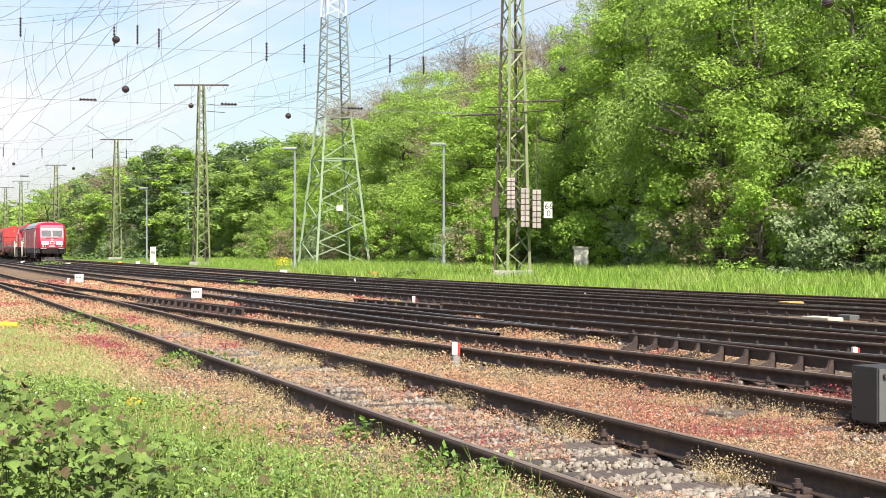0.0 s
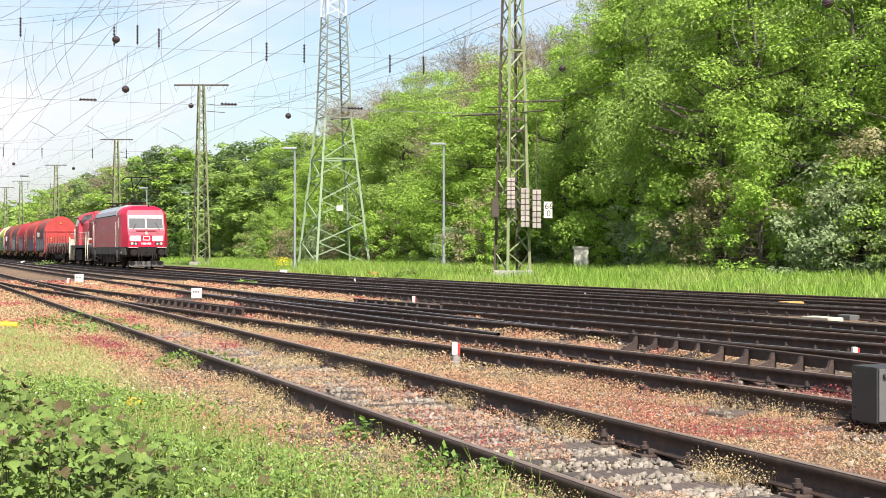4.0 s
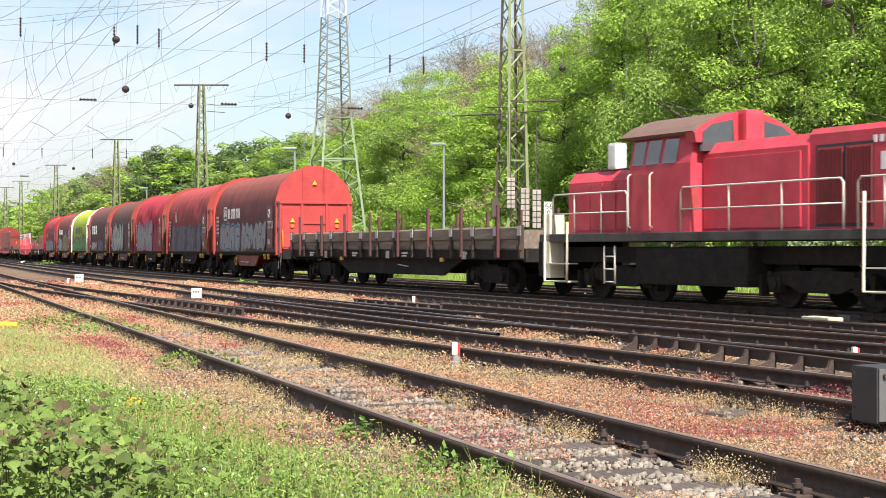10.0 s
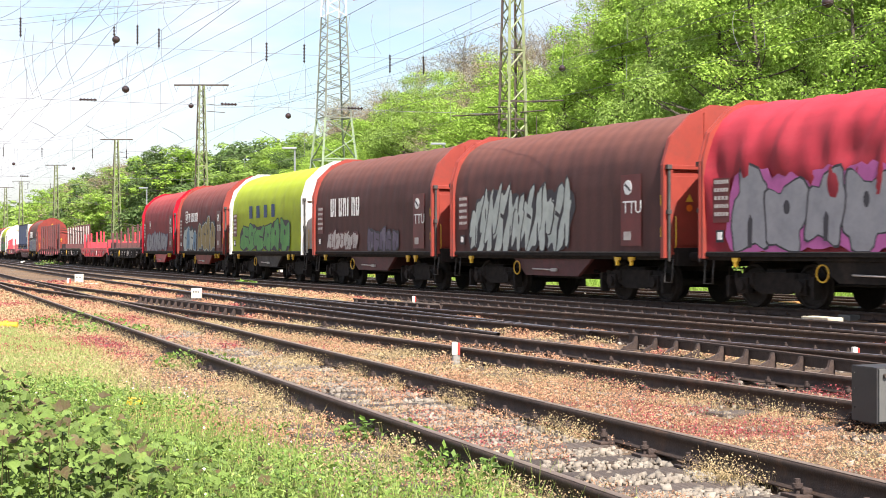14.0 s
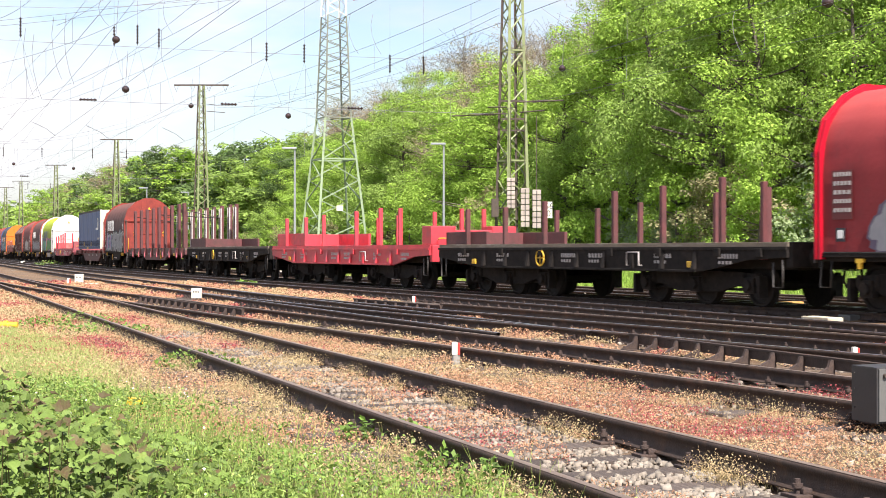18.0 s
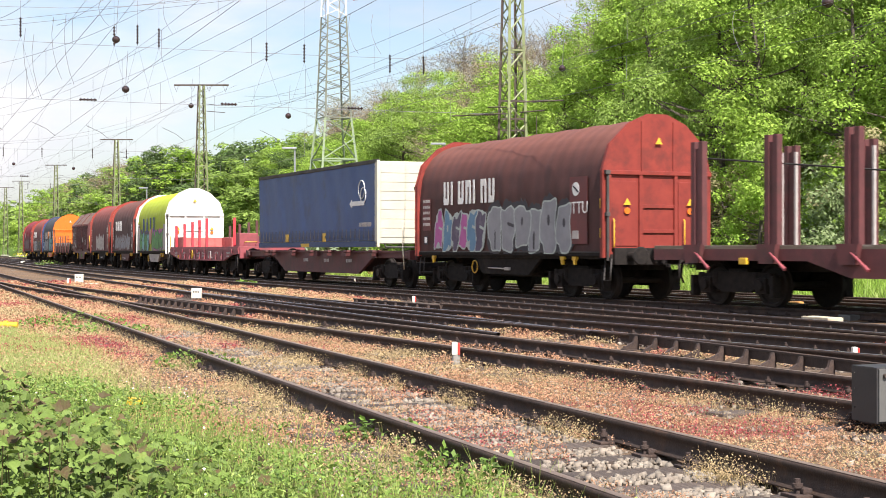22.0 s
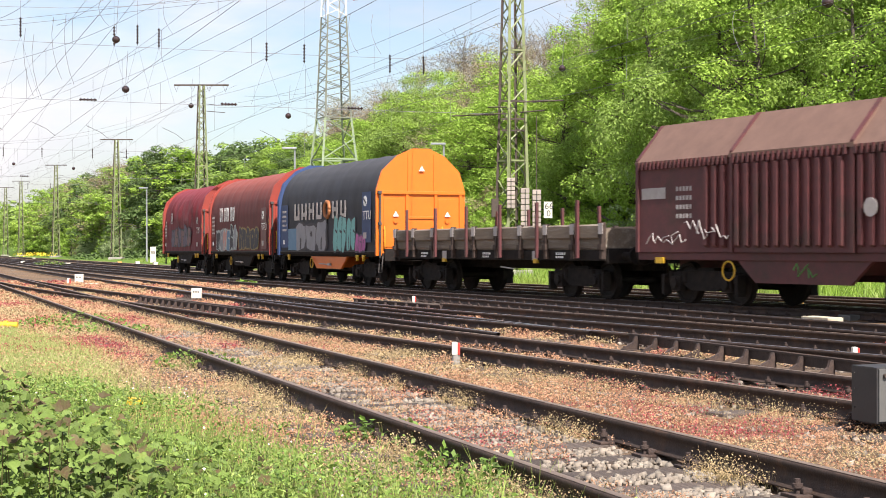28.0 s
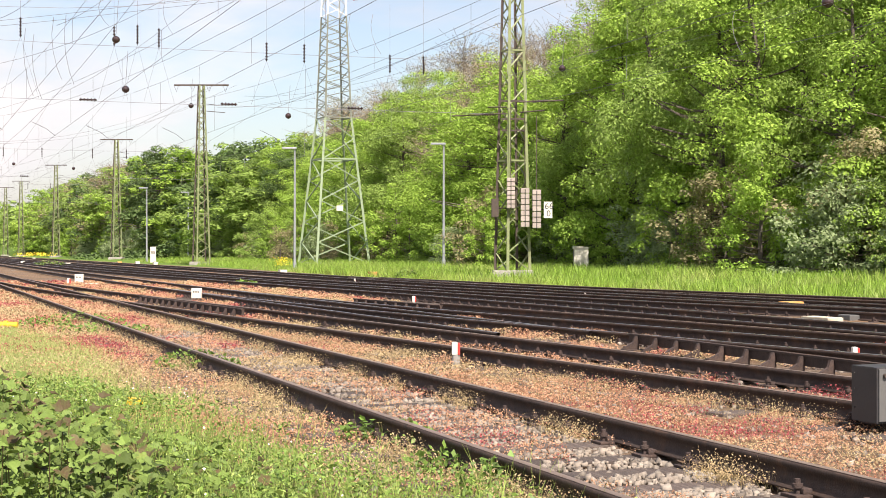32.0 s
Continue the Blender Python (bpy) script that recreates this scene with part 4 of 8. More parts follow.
def coil_wagon(label, centre, canvas, endpaint, wrinkle=0.008, belly=BLACK, frame_paint=BLACK, seed=1):
    t = thing("coil_wagon", label, "freight wagon", "coil wagons of the train")
    v, f = hood_mesh(seed, wrinkle)
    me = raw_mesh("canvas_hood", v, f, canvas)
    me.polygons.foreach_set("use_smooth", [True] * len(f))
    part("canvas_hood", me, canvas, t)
    for sx in (1, -1):
        paint = G_NAVY if endpaint is ORANGE and sx < 0 else endpaint
        turn = 0 if sx > 0 else 180
        e = part("end_wall", hold(END_PIECES[0], paint), paint, t, at=pose(sx * 5.38, 0, 0, 0, 0, turn))
        part("edge_lip", hold(END_PIECES[1], paint), paint, e)
        part("end_rib", hold(END_PIECES[2], paint), paint, e)
        hr = Mesh()
        for y in (-1.3, 0.7):
            hr.path([(0.08, y, 1.25), (0.12, y, 1.3), (0.12, y, 1.9), (0.08, y, 1.95)], 0.016, 6)
        part("handrail", hr, YELLOW, e, "yellow handrail")
        for y, z in ((-0.90, 2.28), (0.90, 2.28), (0.0, 3.75)):
            sg = part("warning_sign", Mesh().prism([(y - 0.1, z), (y + 0.1, z), (y, z + 0.17)], 0.06, 0.066, "x"), YELLOW if endpaint is not ORANGE else WHITE, e, "small triangular warning sign")
            if z < 3:
                part("round_label", Mesh().lathe((0.06, y, z - 0.14), (1, 0, 0), [(0, 0.08), (0.006, 0.08)], 14), ORANGE, e)
    fr = Mesh()
    fr.box(-5.45, 5.45, -1.38, 1.38, 0.98, 1.10, 0.02)
    fr.box(-5.3, 5.3, -0.25, 0.25, 0.72, 0.98, 0.02)
    for sx in (-1, 1):
        fr.box(sx * 5.45 - 0.08, sx * 5.45 + 0.08, -1.3, 1.3, 0.85, 1.25, 0.02)
    part("underframe", fr, frame_paint, t)
    be = Mesh()
    for sy in (-1, 1):
        be.prism([(-2.0, 1.0), (-1.3, 0.55), (1.3, 0.55), (2.0, 1.0)], sy * 1.28 - 0.04, sy * 1.28 + 0.04, "y")
    be.box(-1.2, 1.2, -1.2, 1.2, 0.6, 0.98, 0.03)
    part("belly_plate", be, belly, t)
    sill = Mesh().box(-5.24, 5.24, -1.475, -1.44, 1.06, 1.14, 0.01).box(-5.24, 5.24, 1.44, 1.475, 1.06, 1.14, 0.01)
    part("side_sill", sill, frame_paint, t)
    part("canvas_hem", Mesh().box(-5.2, 5.2, -1.482, -1.452, 1.14, 1.165, 0.006), GRIME, t, "dusty canvas hem")
    for x in (-4.25, -3.6 + 6.9, 3.9):
        part("lamp_bracket", Mesh().prism([(x - 0.09, 1.04), (x - 0.09, 0.96), (x - 0.04, 0.95), (x - 0.03, 0.84), (x + 0.03, 0.84), (x + 0.04, 0.95), (x + 0.1, 0.97), (x + 0.1, 1.04)], -1.47, -1.4, "y"), YELLOW if x != 3.3 else BLACK, t, "small yellow lamp bracket" if x != 3.3 else "")
    for x, z in ((-5.28, 1.5), (-5.28, 2.2), (5.32, 1.5), (5.32, 2.2)):
        part("grab_handle", Mesh().path([(x, -1.47, z), (x - 0.08, -1.53, z), (x - 0.08, -1.53, z + 0.22), (x, -1.47, z + 0.22)], 0.014, 6), YELLOW, t)
    for sx in (-1, 1):
        part("corner_post", Mesh().rod((sx * 5.44, -1.44, 0.95), (sx * 5.44, -1.44, 3.06), 0.035, 8).box(sx * 5.44 - 0.06, sx * 5.44 + 0.06, -1.52, -1.4, 3.0, 3.1, 0.01).box(sx * 5.44 - 0.05, sx * 5.44 + 0.05, -1.5, -1.4, 2.0, 2.1, 0.01), GRIME, t, "dark locking post at the corner")
    part("brake_wheel", Mesh().ring((-1.7, -1.38, 0.74), 0.17, 0.018, "y", 18), YELLOW, t, "yellow brake handwheel")
    lv = Mesh().path([(-0.9, -1.36, 0.72), (0.1, -1.36, 0.70)], 0.02, 6).box(0.1, 0.35, -1.4, -1.34, 0.66, 0.74)
    part("brake_lever", lv, FADED, t, "pale brake lever")
    for x in (-5.35, 5.2):
        part("step", Mesh().path([(x, -1.36, 1.0), (x, -1.4, 0.48), (x + 0.28, -1.4, 0.48), (x + 0.28, -1.36, 1.0)], 0.02, 6), GRIME, t)
    part("air_tank", Mesh().lathe((-1.1, 0.5, 0.62), (1, 0, 0), [(0, 0.05), (0.05, 0.17), (1.3, 0.17), (1.35, 0.05)], 14), BLACK, t)
    part("brake_cylinder", Mesh().lathe((0.7, -0.75, 0.66), (1, 0, 0), [(0, 0.16), (0.4, 0.16), (0.42, 0.06), (0.7, 0.03)], 14), BLACK, t)
    part("brake_rod", Mesh().path([(-2.9, -0.6, 0.5), (2.9, -0.6, 0.5)], 0.03, 6), BLACK, t)
    add_bogies(t, "y25", (-3.5, 3.5))
    add_ends(t, 6.02)
    # label panels by the ends
    slab(t, "label_panel", -4.95, -4.4, 1.78, 2.72, PANEL_RED)
    for i in range(5):
        text_bars(t, -4.9, -4.42, 2.6 - i * 0.17, 2.68 - i * 0.17, 6 - i % 3, FADED, -1.483, "label_line", 0.7)
    slab(t, "label_plate", -4.85, -4.6, 1.36, 1.62, G_DARK)
    slab(t, "chalk_plate", -4.8, -4.65, 1.42, 1.58, WHITE, -1.483)
    MOVING.append((t, centre - 0.12, 7.0))
    return t


def ttu(t, x, z, material=WHITE, panel=True, ground=PANEL_RED):
    if panel:
        slab(t, "label_panel", x - 0.08, x + 0.76, z - 0.75, z + 0.9, ground)
    words(t, "TTU", 0.42, side_at(x, z, -1.486), material)
    sign = part("round_sign", Mesh().rod((x + 0.22, -1.478, z + 0.6), (x + 0.22, -1.488, z + 0.6), 0.17, 20), material, t, "round pale sign")
    part("slash", Mesh().prism([(x + 0.08, z + 0.66), (x + 0.12, z + 0.70), (x + 0.36, z + 0.54), (x + 0.32, z + 0.50)], -1.492, -1.488, "y"), G_DARK, sign, "dark slash")
    slab(t, "label_plate", x + 0.05, x + 0.35, z - 0.62, z - 0.42, FADED, -1.484)


def brand_row(t, x0, x1, z, h, n, material=WHITE):
    """A haulier's mark as plain shapes."""
    w = (x1 - x0) / n
    for i in range(n):
        a, e = x0 + i * w, w * 0.24
        hh = h * (1.25 if i == 3 else 1.0)
        if i % 3 == 1:
            prof = [(a, z), (a + e, z), (a + e, z + hh), (a, z + hh)]
        elif i % 2:
            prof = [(a, z), (a + e, z), (a + e, z + h * 0.7), (a + 2 * e, z + h * 0.7), (a + 2 * e, z), (a + 3 * e, z), (a + 3 * e, z + h * 0.85), (a + 2.6 * e, z + h), (a, z + h)]
        else:
            prof = [(a, z), (a + 2.6 * e, z), (a + 3 * e, z + h * 0.15), (a + 3 * e, z + h), (a + 2 * e, z + h), (a + 2 * e, z + h * 0.28), (a + e, z + h * 0.28), (a + e, z + h), (a, z + h)]
        part("brand_shape", Mesh().prism(prof, -1.483, -1.476, "y"), material, t, "white brand mark in plain shapes")


def square_mark(t, x, z, s, material=WHITE, y=-1.478, inner=None):
    m = Mesh()
    e = s * 0.1
    m.box(x, x + s, y - 0.006, y, z, z + e).box(x, x + s, y - 0.006, y, z + s - e, z + s)
    m.box(x, x + e, y - 0.006, y, z, z + s).box(x + s - e, x + s, y - 0.006, y, z, z + s)
    m.box(x + s * 0.22, x + s * 0.34, y - 0.006, y, z + s * 0.22, z + s * 0.78).box(x + s * 0.42, x + s * 0.46, y - 0.006, y, z + s * 0.3, z + s * 0.7)
    m.box(x + s * 0.56, x + s * 0.68, y - 0.006, y, z + s * 0.22, z + s * 0.78).box(x + s * 0.74, x + s * 0.79, y - 0.006, y, z + s * 0.3, z + s * 0.7)
    part("square_mark", m, material, t, "square framed mark in plain shapes")


def coil_train():
    c = [26.40 - 12.018 * i for i in range(8)]
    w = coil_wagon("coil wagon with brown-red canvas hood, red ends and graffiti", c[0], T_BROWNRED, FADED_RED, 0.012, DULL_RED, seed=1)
    square_mark(w, -3.5, 2.5, 0.58)
    brand_row(w, -2.75, -0.45, 2.55, 0.42, 8)
    spray(w, 5, -4.1, -0.75, 1.2, 2.3, 4, G_GREY, G_DARK, ground=G_SKY)
    spray(w, 6, -0.4, 3.6, 1.2, 2.3, 6, G_GREY, G_DARK, slant=0.25)
    ttu(w, 3.9, 2.05)
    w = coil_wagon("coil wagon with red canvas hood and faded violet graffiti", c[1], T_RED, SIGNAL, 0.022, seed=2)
    square_mark(w, -3.2, 2.62, 0.5, FADED)
    spray(w, 8, -3.9, 3.6, 1.2, 2.3, 9, (G_VIOLET, G_DARK, G_VIOLET), G_DARK, rough=0.32, slant=0.2, ground=G_VIOLET, label="faded violet graffiti in plain shapes")
    ttu(w, 4.0, 2.0)
    w = coil_wagon("coil wagon with rumpled bright red canvas hood and grey graffiti", c[2], T_BRIGHT, SIGNAL, 0.055, seed=3)
    spray(w, 10, -4.3, 1.3, 1.2, 2.75, 5, G_GREY, G_DARK, rough=0.25, ground=G_PINK)
    ttu(w, 3.7, 2.15)
    w = coil_wagon("coil wagon with dark brown canvas hood and pale green graffiti", c[3], T_BROWN, SIGNAL, 0.008, RUSTBROWN, seed=4)
    spray(w, 12, -4.1, 1.2, 1.2, 2.75, 11, G_PALE, G_DARK, slant=0.3, rough=0.45)
    ttu(w, 3.6, 2.05, WHITE)
    w = coil_wagon("coil wagon with brown canvas hood and a white mark", c[4], T_BROWN, SIGNAL, 0.008, RUSTBROWN, seed=5)
    brand_row(w, -3.6, -0.7, 2.35, 0.62, 7)
    spray(w, 14, -3.9, -1.0, 1.25, 1.8, 7, FADED, RUSTBROWN, rough=0.3)
    spray(w, 15, 0.0, 2.6, 1.2, 1.85, 5, G_VIOLET, G_DARK)
    ttu(w, 3.9, 2.0)
    w = coil_wagon("coil wagon with lime green canvas hood and white ends", c[5], T_GREEN, WHITEPAINT, 0.006, GRIME, seed=6)
    for k in range(4):
        slab(w, "brand_shape", -2.3 + 1.12 * k, -1.85 + 1.12 * k, 2.5, 3.0, G_NAVY, label="dark blue brand mark in plain bars")
    spray(w, 16, -3.8, 3.6, 1.2, 2.3, 6, G_GREEN, G_DARK, rough=0.3)
    w = coil_wagon("coil wagon with brown-red canvas hood and blue and ochre graffiti", c[6], T_BROWNRED, SIGNAL, 0.010, DULL_RED, seed=7)
    square_mark(w, -3.5, 2.52, 0.58)
    brand_row(w, -2.75, -0.4, 2.56, 0.42, 8)
    spray(w, 18, -4.0, -0.9, 1.2, 2.25, 4, (G_PALE, G_SKY), G_DARK, ground=G_DARK)
    spray(w, 19, -0.5, 3.3, 1.2, 2.55, 4, G_GOLD, G_DARK, ground=G_DARK)
    ttu(w, 3.85, 2.05)
    w = coil_wagon("coil wagon with clean red canvas hood and grey graffiti", c[7], T_RED, RED, 0.006, RED, seed=8)
    square_mark(w, -2.9, 2.4, 0.42, FADED)
    spray(w, 20, -3.8, 3.2, 1.2, 2.1, 9, G_GREY, G_VIOLET, slant=0.3, rough=0.3)
    ttu(w, 3.9, 2.1)
    w = coil_wagon("coil wagon with brown canvas hood, red ends and graffiti", -140.0, T_BROWN, DULL_RED, 0.007, seed=9)
    brand_row(w, -3.5, -0.2, 2.5, 0.66, 7)
    spray(w, 22, -4.0, -0.9, 1.2, 2.3, 6, (G_PINK, G_SKY, G_VIOLET), G_PALE, rough=0.3)
    spray(w, 23, -0.6, 3.8, 1.15, 2.45, 6, G_GREY, G_DARK, slant=0, ground=G_DARK)
    ttu(w, 3.8, 2.1)
    w = coil_wagon("coil wagon with lime green canvas hood, white ends and green graffiti", -187.9, T_GREEN, WHITEPAINT, 0.005, FADED, seed=10)
    for k in range(4):
        a = -3.15 + 1.27 * k
        shape = ([(a + 0.12, 2.25), (a + 0.46, 2.25), (a + 0.58, 2.42), (a + 0.58, 2.85), (a + 0.46, 3.02), (a + 0.12, 3.02), (a, 2.85), (a, 2.42)],
                 [(a, 2.25), (a + 0.6, 2.25), (a + 0.42, 3.02), (a + 0.18, 3.02)],
                 [(a + 0.18, 2.25), (a + 0.42, 2.25), (a + 0.52, 3.02), (a + 0.08, 3.02)],
                 [(a + 0.06, 2.25), (a + 0.54, 2.25), (a + 0.44, 2.64), (a + 0.54, 3.02), (a + 0.06, 3.02), (a + 0.16, 2.64)])[k]
        part("brand_shape", Mesh().prism(shape, -1.482, -1.476, "y"), G_NAVY, w, "dark blue brand mark in plain shapes")
    spray(w, 24, -4.2, -0.9, 1.2, 2.2, 4, (G_GREEN, G_TEAL), G_DARK, rough=0.28, ground=G_VIOLET)
    spray(w, 25, 0.3, 4.1, 1.2, 2.25, 5, G_GREEN, G_DARK, rough=0.28, ground=G_PINK)
    part("graffiti", Mesh().rod((-0.35, -1.478, 1.95), (-0.35, -1.486, 1.95), 0.42, 20), G_SKIN, w, "round dusty pink sprayed shape")
    slab(w, "label_panel", 4.2, 4.95, 1.2, 2.6, FADED, -1.48)
    slab(w, "label_panel", -5.1, -4.45, 1.2, 2.5, FADED, -1.488)
    w = coil_wagon("coil wagon with brown canvas hood and pale graffiti", -199.94, T_BROWN, SIGNAL, 0.008, RUSTBROWN, seed=11)
    brand_row(w, -3.4, -0.4, 2.45, 0.6, 7)
    spray(w, 26, -3.8, 3.3, 1.25, 2.1, 8, G_GREY, RUSTBROWN, slant=0.2, rough=0.3)
    ttu(w, 3.9, 2.0)
    w = coil_wagon("coil wagon with faded brown-red striped canvas hood", -211.98, T_BROWNRED, SIGNAL, 0.008, seed=12)
    spray(w, 27, -2.2, 2.4, 1.25, 2.2, 4, FADED, PANEL_RED, rough=0.3)
    ttu(w, 3.9, 2.0)
    w = coil_wagon("coil wagon with black canvas hood and bright orange ends", -250.65, T_BLACK, ORANGE, 0.004, ORANGE, seed=13)
    for i in range(7):
        if i != 4:
            a, z, k = -3.45 + i * 0.86, 2.3, 0.12 * (i % 3)
            prof = [(a, z), (a + 0.16, z), (a + 0.16, z + k), (a + 0.42, z + k), (a + 0.42, z), (a + 0.58, z), (a + 0.58, z + 0.6), (a + 0.42, z + 0.6), (a + 0.42, z + k + 0.15), (a + 0.16, z + k + 0.15), (a + 0.16, z + 0.6), (a, z + 0.6)]
            part("brand_shape", Mesh().prism(prof, -1.483, -1.476, "y"), FADED, w, "grey brand mark in plain shapes")
    part("brand_ring", Mesh().ring((0.30, -1.47, 2.62), 0.27, 0.075, "y", 24), PALERUST, w, "dull orange-red ring of a brand mark")
    spray(w, 28, -3.2, 0.3, 1.2, 2.2, 3, G_GREY, G_DARK, slant=0)
    spray(w, 29, 1.0, 3.2, 1.15, 2.35, 5, G_TEAL, G_DARK, rough=0.1)
    spray(w, 30, 3.2, 4.2, 1.15, 1.7, 3, G_PINK, G_VIOLET)
    slab(w, "graffiti", -4.2, -3.2, 1.2, 2.0, G_SKY, label="light blue sprayed patch")
    ttu(w, 3.95, 2.2, WHITE, True, G_NAVY)
    slab(w, "label_panel", -5.1, -4.25, 1.3, 2.9, G_NAVY, -1.479)
    w = coil_wagon("coil wagon with brown-red canvas hood and dark graffiti", -262.54, T_BROWNRED, SIGNAL, 0.008, seed=14)
    brand_row(w, -3.4, -0.6, 2.45, 0.6, 7)
    spray(w, 31, -4.0, -0.2, 1.2, 2.15, 6, (G_DARK, G_GREY, G_SKIN, G_SKY), G_PALE, rough=0.3)
    spray(w, 32, 0.1, 3.4, 1.25, 2.1, 5, G_DARK, G_GOLD, rough=0.15)
    ttu(w, 3.9, 2.0)
    w = coil_wagon("last coil wagon with wrinkled wine red canvas hood", -274.84, T_WINE, SIGNAL, 0.042, seed=15)
    square_mark(w, -3.2, 2.55, 0.55, FADED)
    spray(w, 33, -2.9, 2.3, 1.4, 2.3, 6, (G_VIOLET, PANEL_RED), G_DARK, rough=0.3, slant=0.25)
    ttu(w, 3.7, 2.0, FADED, False)


coil_train()


# ---------------------------------------------------------------- electric locomotive
def contour_body(levels):
    """Stacked outlines, each (z, half length, half width, corner depth, corner cut)."""
    m = Mesh()
    rings = []
    for z, L, w, d, c in levels:
        rings.append([(L, -(w - c), z), (L, w - c, z), (L - d, w, z), (-(L - d), w, z), (-L, w - c, z), (-L, -(w - c), z), (-(L - d), -w, z), (L - d, -w, z)])
    vs = [p for r in rings for p in r]
    fs = []
    for i in range(len(rings) - 1):
        for j in range(8):
            a, b = i * 8 + j, i * 8 + (j + 1) % 8
            fs.append((a, b, b + 8, a + 8))
    fs.append(tuple(range(7, -1, -1)))
    fs.append(tuple(range(len(vs) - 8, len(vs))))
    return m.add(vs, fs)


def electric_loco():
    t = thing("electric_locomotive", "red electric locomotive with grey skirt and raised pantograph", "locomotive", "vehicles of the train")
    body = contour_body([(1.42, 9.02, 1.47, 0.85, 0.32), (2.15, 9.0, 1.47, 0.85, 0.31), (2.45, 8.9, 1.47, 0.85, 0.30), (3.52, 8.42, 1.45, 0.8, 0.28), (3.78, 8.28, 1.34, 0.78, 0.26), (4.0, 7.9, 1.02, 0.9, 0.2), (4.08, 7.6, 0.7, 0.8, 0.15)])
    part("body", body, LOCO_RED, t)
    part("skirt", contour_body([(0.92, 8.6, 1.478, 0.5, 0.2), (1.42, 8.62, 1.478, 0.5, 0.2)]), GRIME, t, "grimy grey lower skirt")
    for sx in (1, -1):
        part("nose_apron", Mesh().box(sx * 8.6, sx * 9.0, -1.2, 1.2, 0.85, 1.41, 0.03), BLACK, t)
    for sy in (-1, 1):
        prof = [(sy * 1.44, 3.42), (sy * 1.475, 3.44), (sy * 1.475, 3.53), (sy * 1.38, 3.80), (sy * 1.06, 4.06), (sy * 0.86, 4.13), (sy * 0.80, 4.0), (sy * 1.3, 3.6)]
        for k in range(4):
            x0, x1 = -5.75 + k * 2.84, -5.75 + (k + 1) * 2.84
            part("roof_panel", Mesh().prism(prof, x0 + 0.02, x1 - 0.02, "x"), ROOFGREY, t, "light grey sloping roof panel")
    part("roof", Mesh().box(-5.75, 5.6, -0.98, 0.98, 4.0, 4.10, 0.02), ROOFGREY, t, "light grey hatched roof")
    for i in range(12):
        x = -5.6 + i * 0.94
        part("roof_vent", Mesh().box(x, x + 0.78, -1.482, -1.44, 3.455, 3.515), BLACK, t)
    for i in range(6):
        x = -5.6 + i * 1.85
        part("roof_hatch", Mesh().box(x, x + 1.7, -0.85, 0.85, 4.10, 4.16, 0.03), ROOFGREY, t)

    def on_front(sx, y0, y1, z0, z1, material, name, label="", proud=0.02):
        """A plate lying on the sloping or upright part of the nose."""
        def fx(z):
            return np.interp(z, [1.42, 2.15, 2.45, 3.52], [9.02, 9.0, 8.9, 8.42])
        m = Mesh()
        o = proud
        vs = []
        for z in (z0, z1):
            for d in (0.0, o):
                for y in (y0, y1):
                    vs.append((sx * (fx(z) + d - 0.004), y, z + d * 0.4))
        m.add(vs, [(0, 1, 3, 2), (4, 6, 7, 5), (0, 2, 6, 4), (1, 5, 7, 3), (2, 3, 7, 6), (0, 4, 5, 1)])
        return part(name, m, material, t, label)

    for sx in (1, -1):
        for sy in (-1, 1):
            y0, y1 = sorted((sy * 0.05, sy * 1.06))
            on_front(sx, y0 - 0.04, y1 + 0.04, 2.55, 3.43, FADED, "windscreen_rim", "pale windscreen frame", 0.015)
            on_front(sx, y0, y1, 2.6, 3.38, GLASS, "windscreen", "dark slanted windscreen pane", 0.03)
            on_front(sx, y0 + 0.02, y1 - 0.02, 3.22, 3.36, FADED, "sun_blind", "pale sun blind behind the pane", 0.034)
            on_front(sx, *sorted((sy * 0.36, sy * 1.06)), 1.78, 2.12, WHITE, "white_panel", "white front panel", 0.012)
            on_front(sx, *sorted((sy * 0.5, sy * 0.95)), 2.3, 2.36, DARK_RED, "grab_bar", "", 0.03)
            on_front(sx, *sorted((sy * 0.56, sy * 1.06)), 1.52, 1.72, BLACK, "lamp_panel", "black panel round the lamps", 0.008)
            part("headlight", Mesh().rod((sx * 9.0, sy * 0.92, 1.62), (sx * 9.06, sy * 0.92, 1.62), 0.1, 16), LENS, t, "clear round headlight")
            part("tail_light", Mesh().rod((sx * 9.0, sy * 0.68, 1.62), (sx * 9.05, sy * 0.68, 1.62), 0.075, 14), LENS if sx > 0 else REDLENS, t)
            part("buffer", BUFFER, BLACK, t, at=pose(sx * 8.9, sy * 0.875, 1.06, 0, 0, 0 if sx > 0 else 180))
            part("buffer_plate", Mesh().box(sx * 9.3 - 0.25, sx * 9.3 + 0.25, sy * 0.9 - 0.3, sy * 0.9 + 0.3, 1.36, 1.40, 0.01), FADED, t, "pale tread plate above the buffer")
            part("wiper", Mesh().rod((sx * 8.93, sy * 0.85, 2.5), (sx * 8.72, sy * 0.6, 2.95), 0.012, 5), BLACK, t)
        part("top_light", Mesh().lathe((sx * 8.92, 0, 2.3), (sx, 0, 0), [(0, 0.11), (0.08, 0.11), (0.08, 0.08), (0.06, 0.05)], 16), LENS, t)
        part("destination_slot", Mesh().box(sx * 8.97, sx * 9.0, -0.65, 0.65, 2.44, 2.48), DARK_RED, t)
        part("coupling_hook", HOOK, BLACK, t, at=pose(sx * 9.0, 0, 1.04, 0, 0, 0 if sx > 0 else 180))
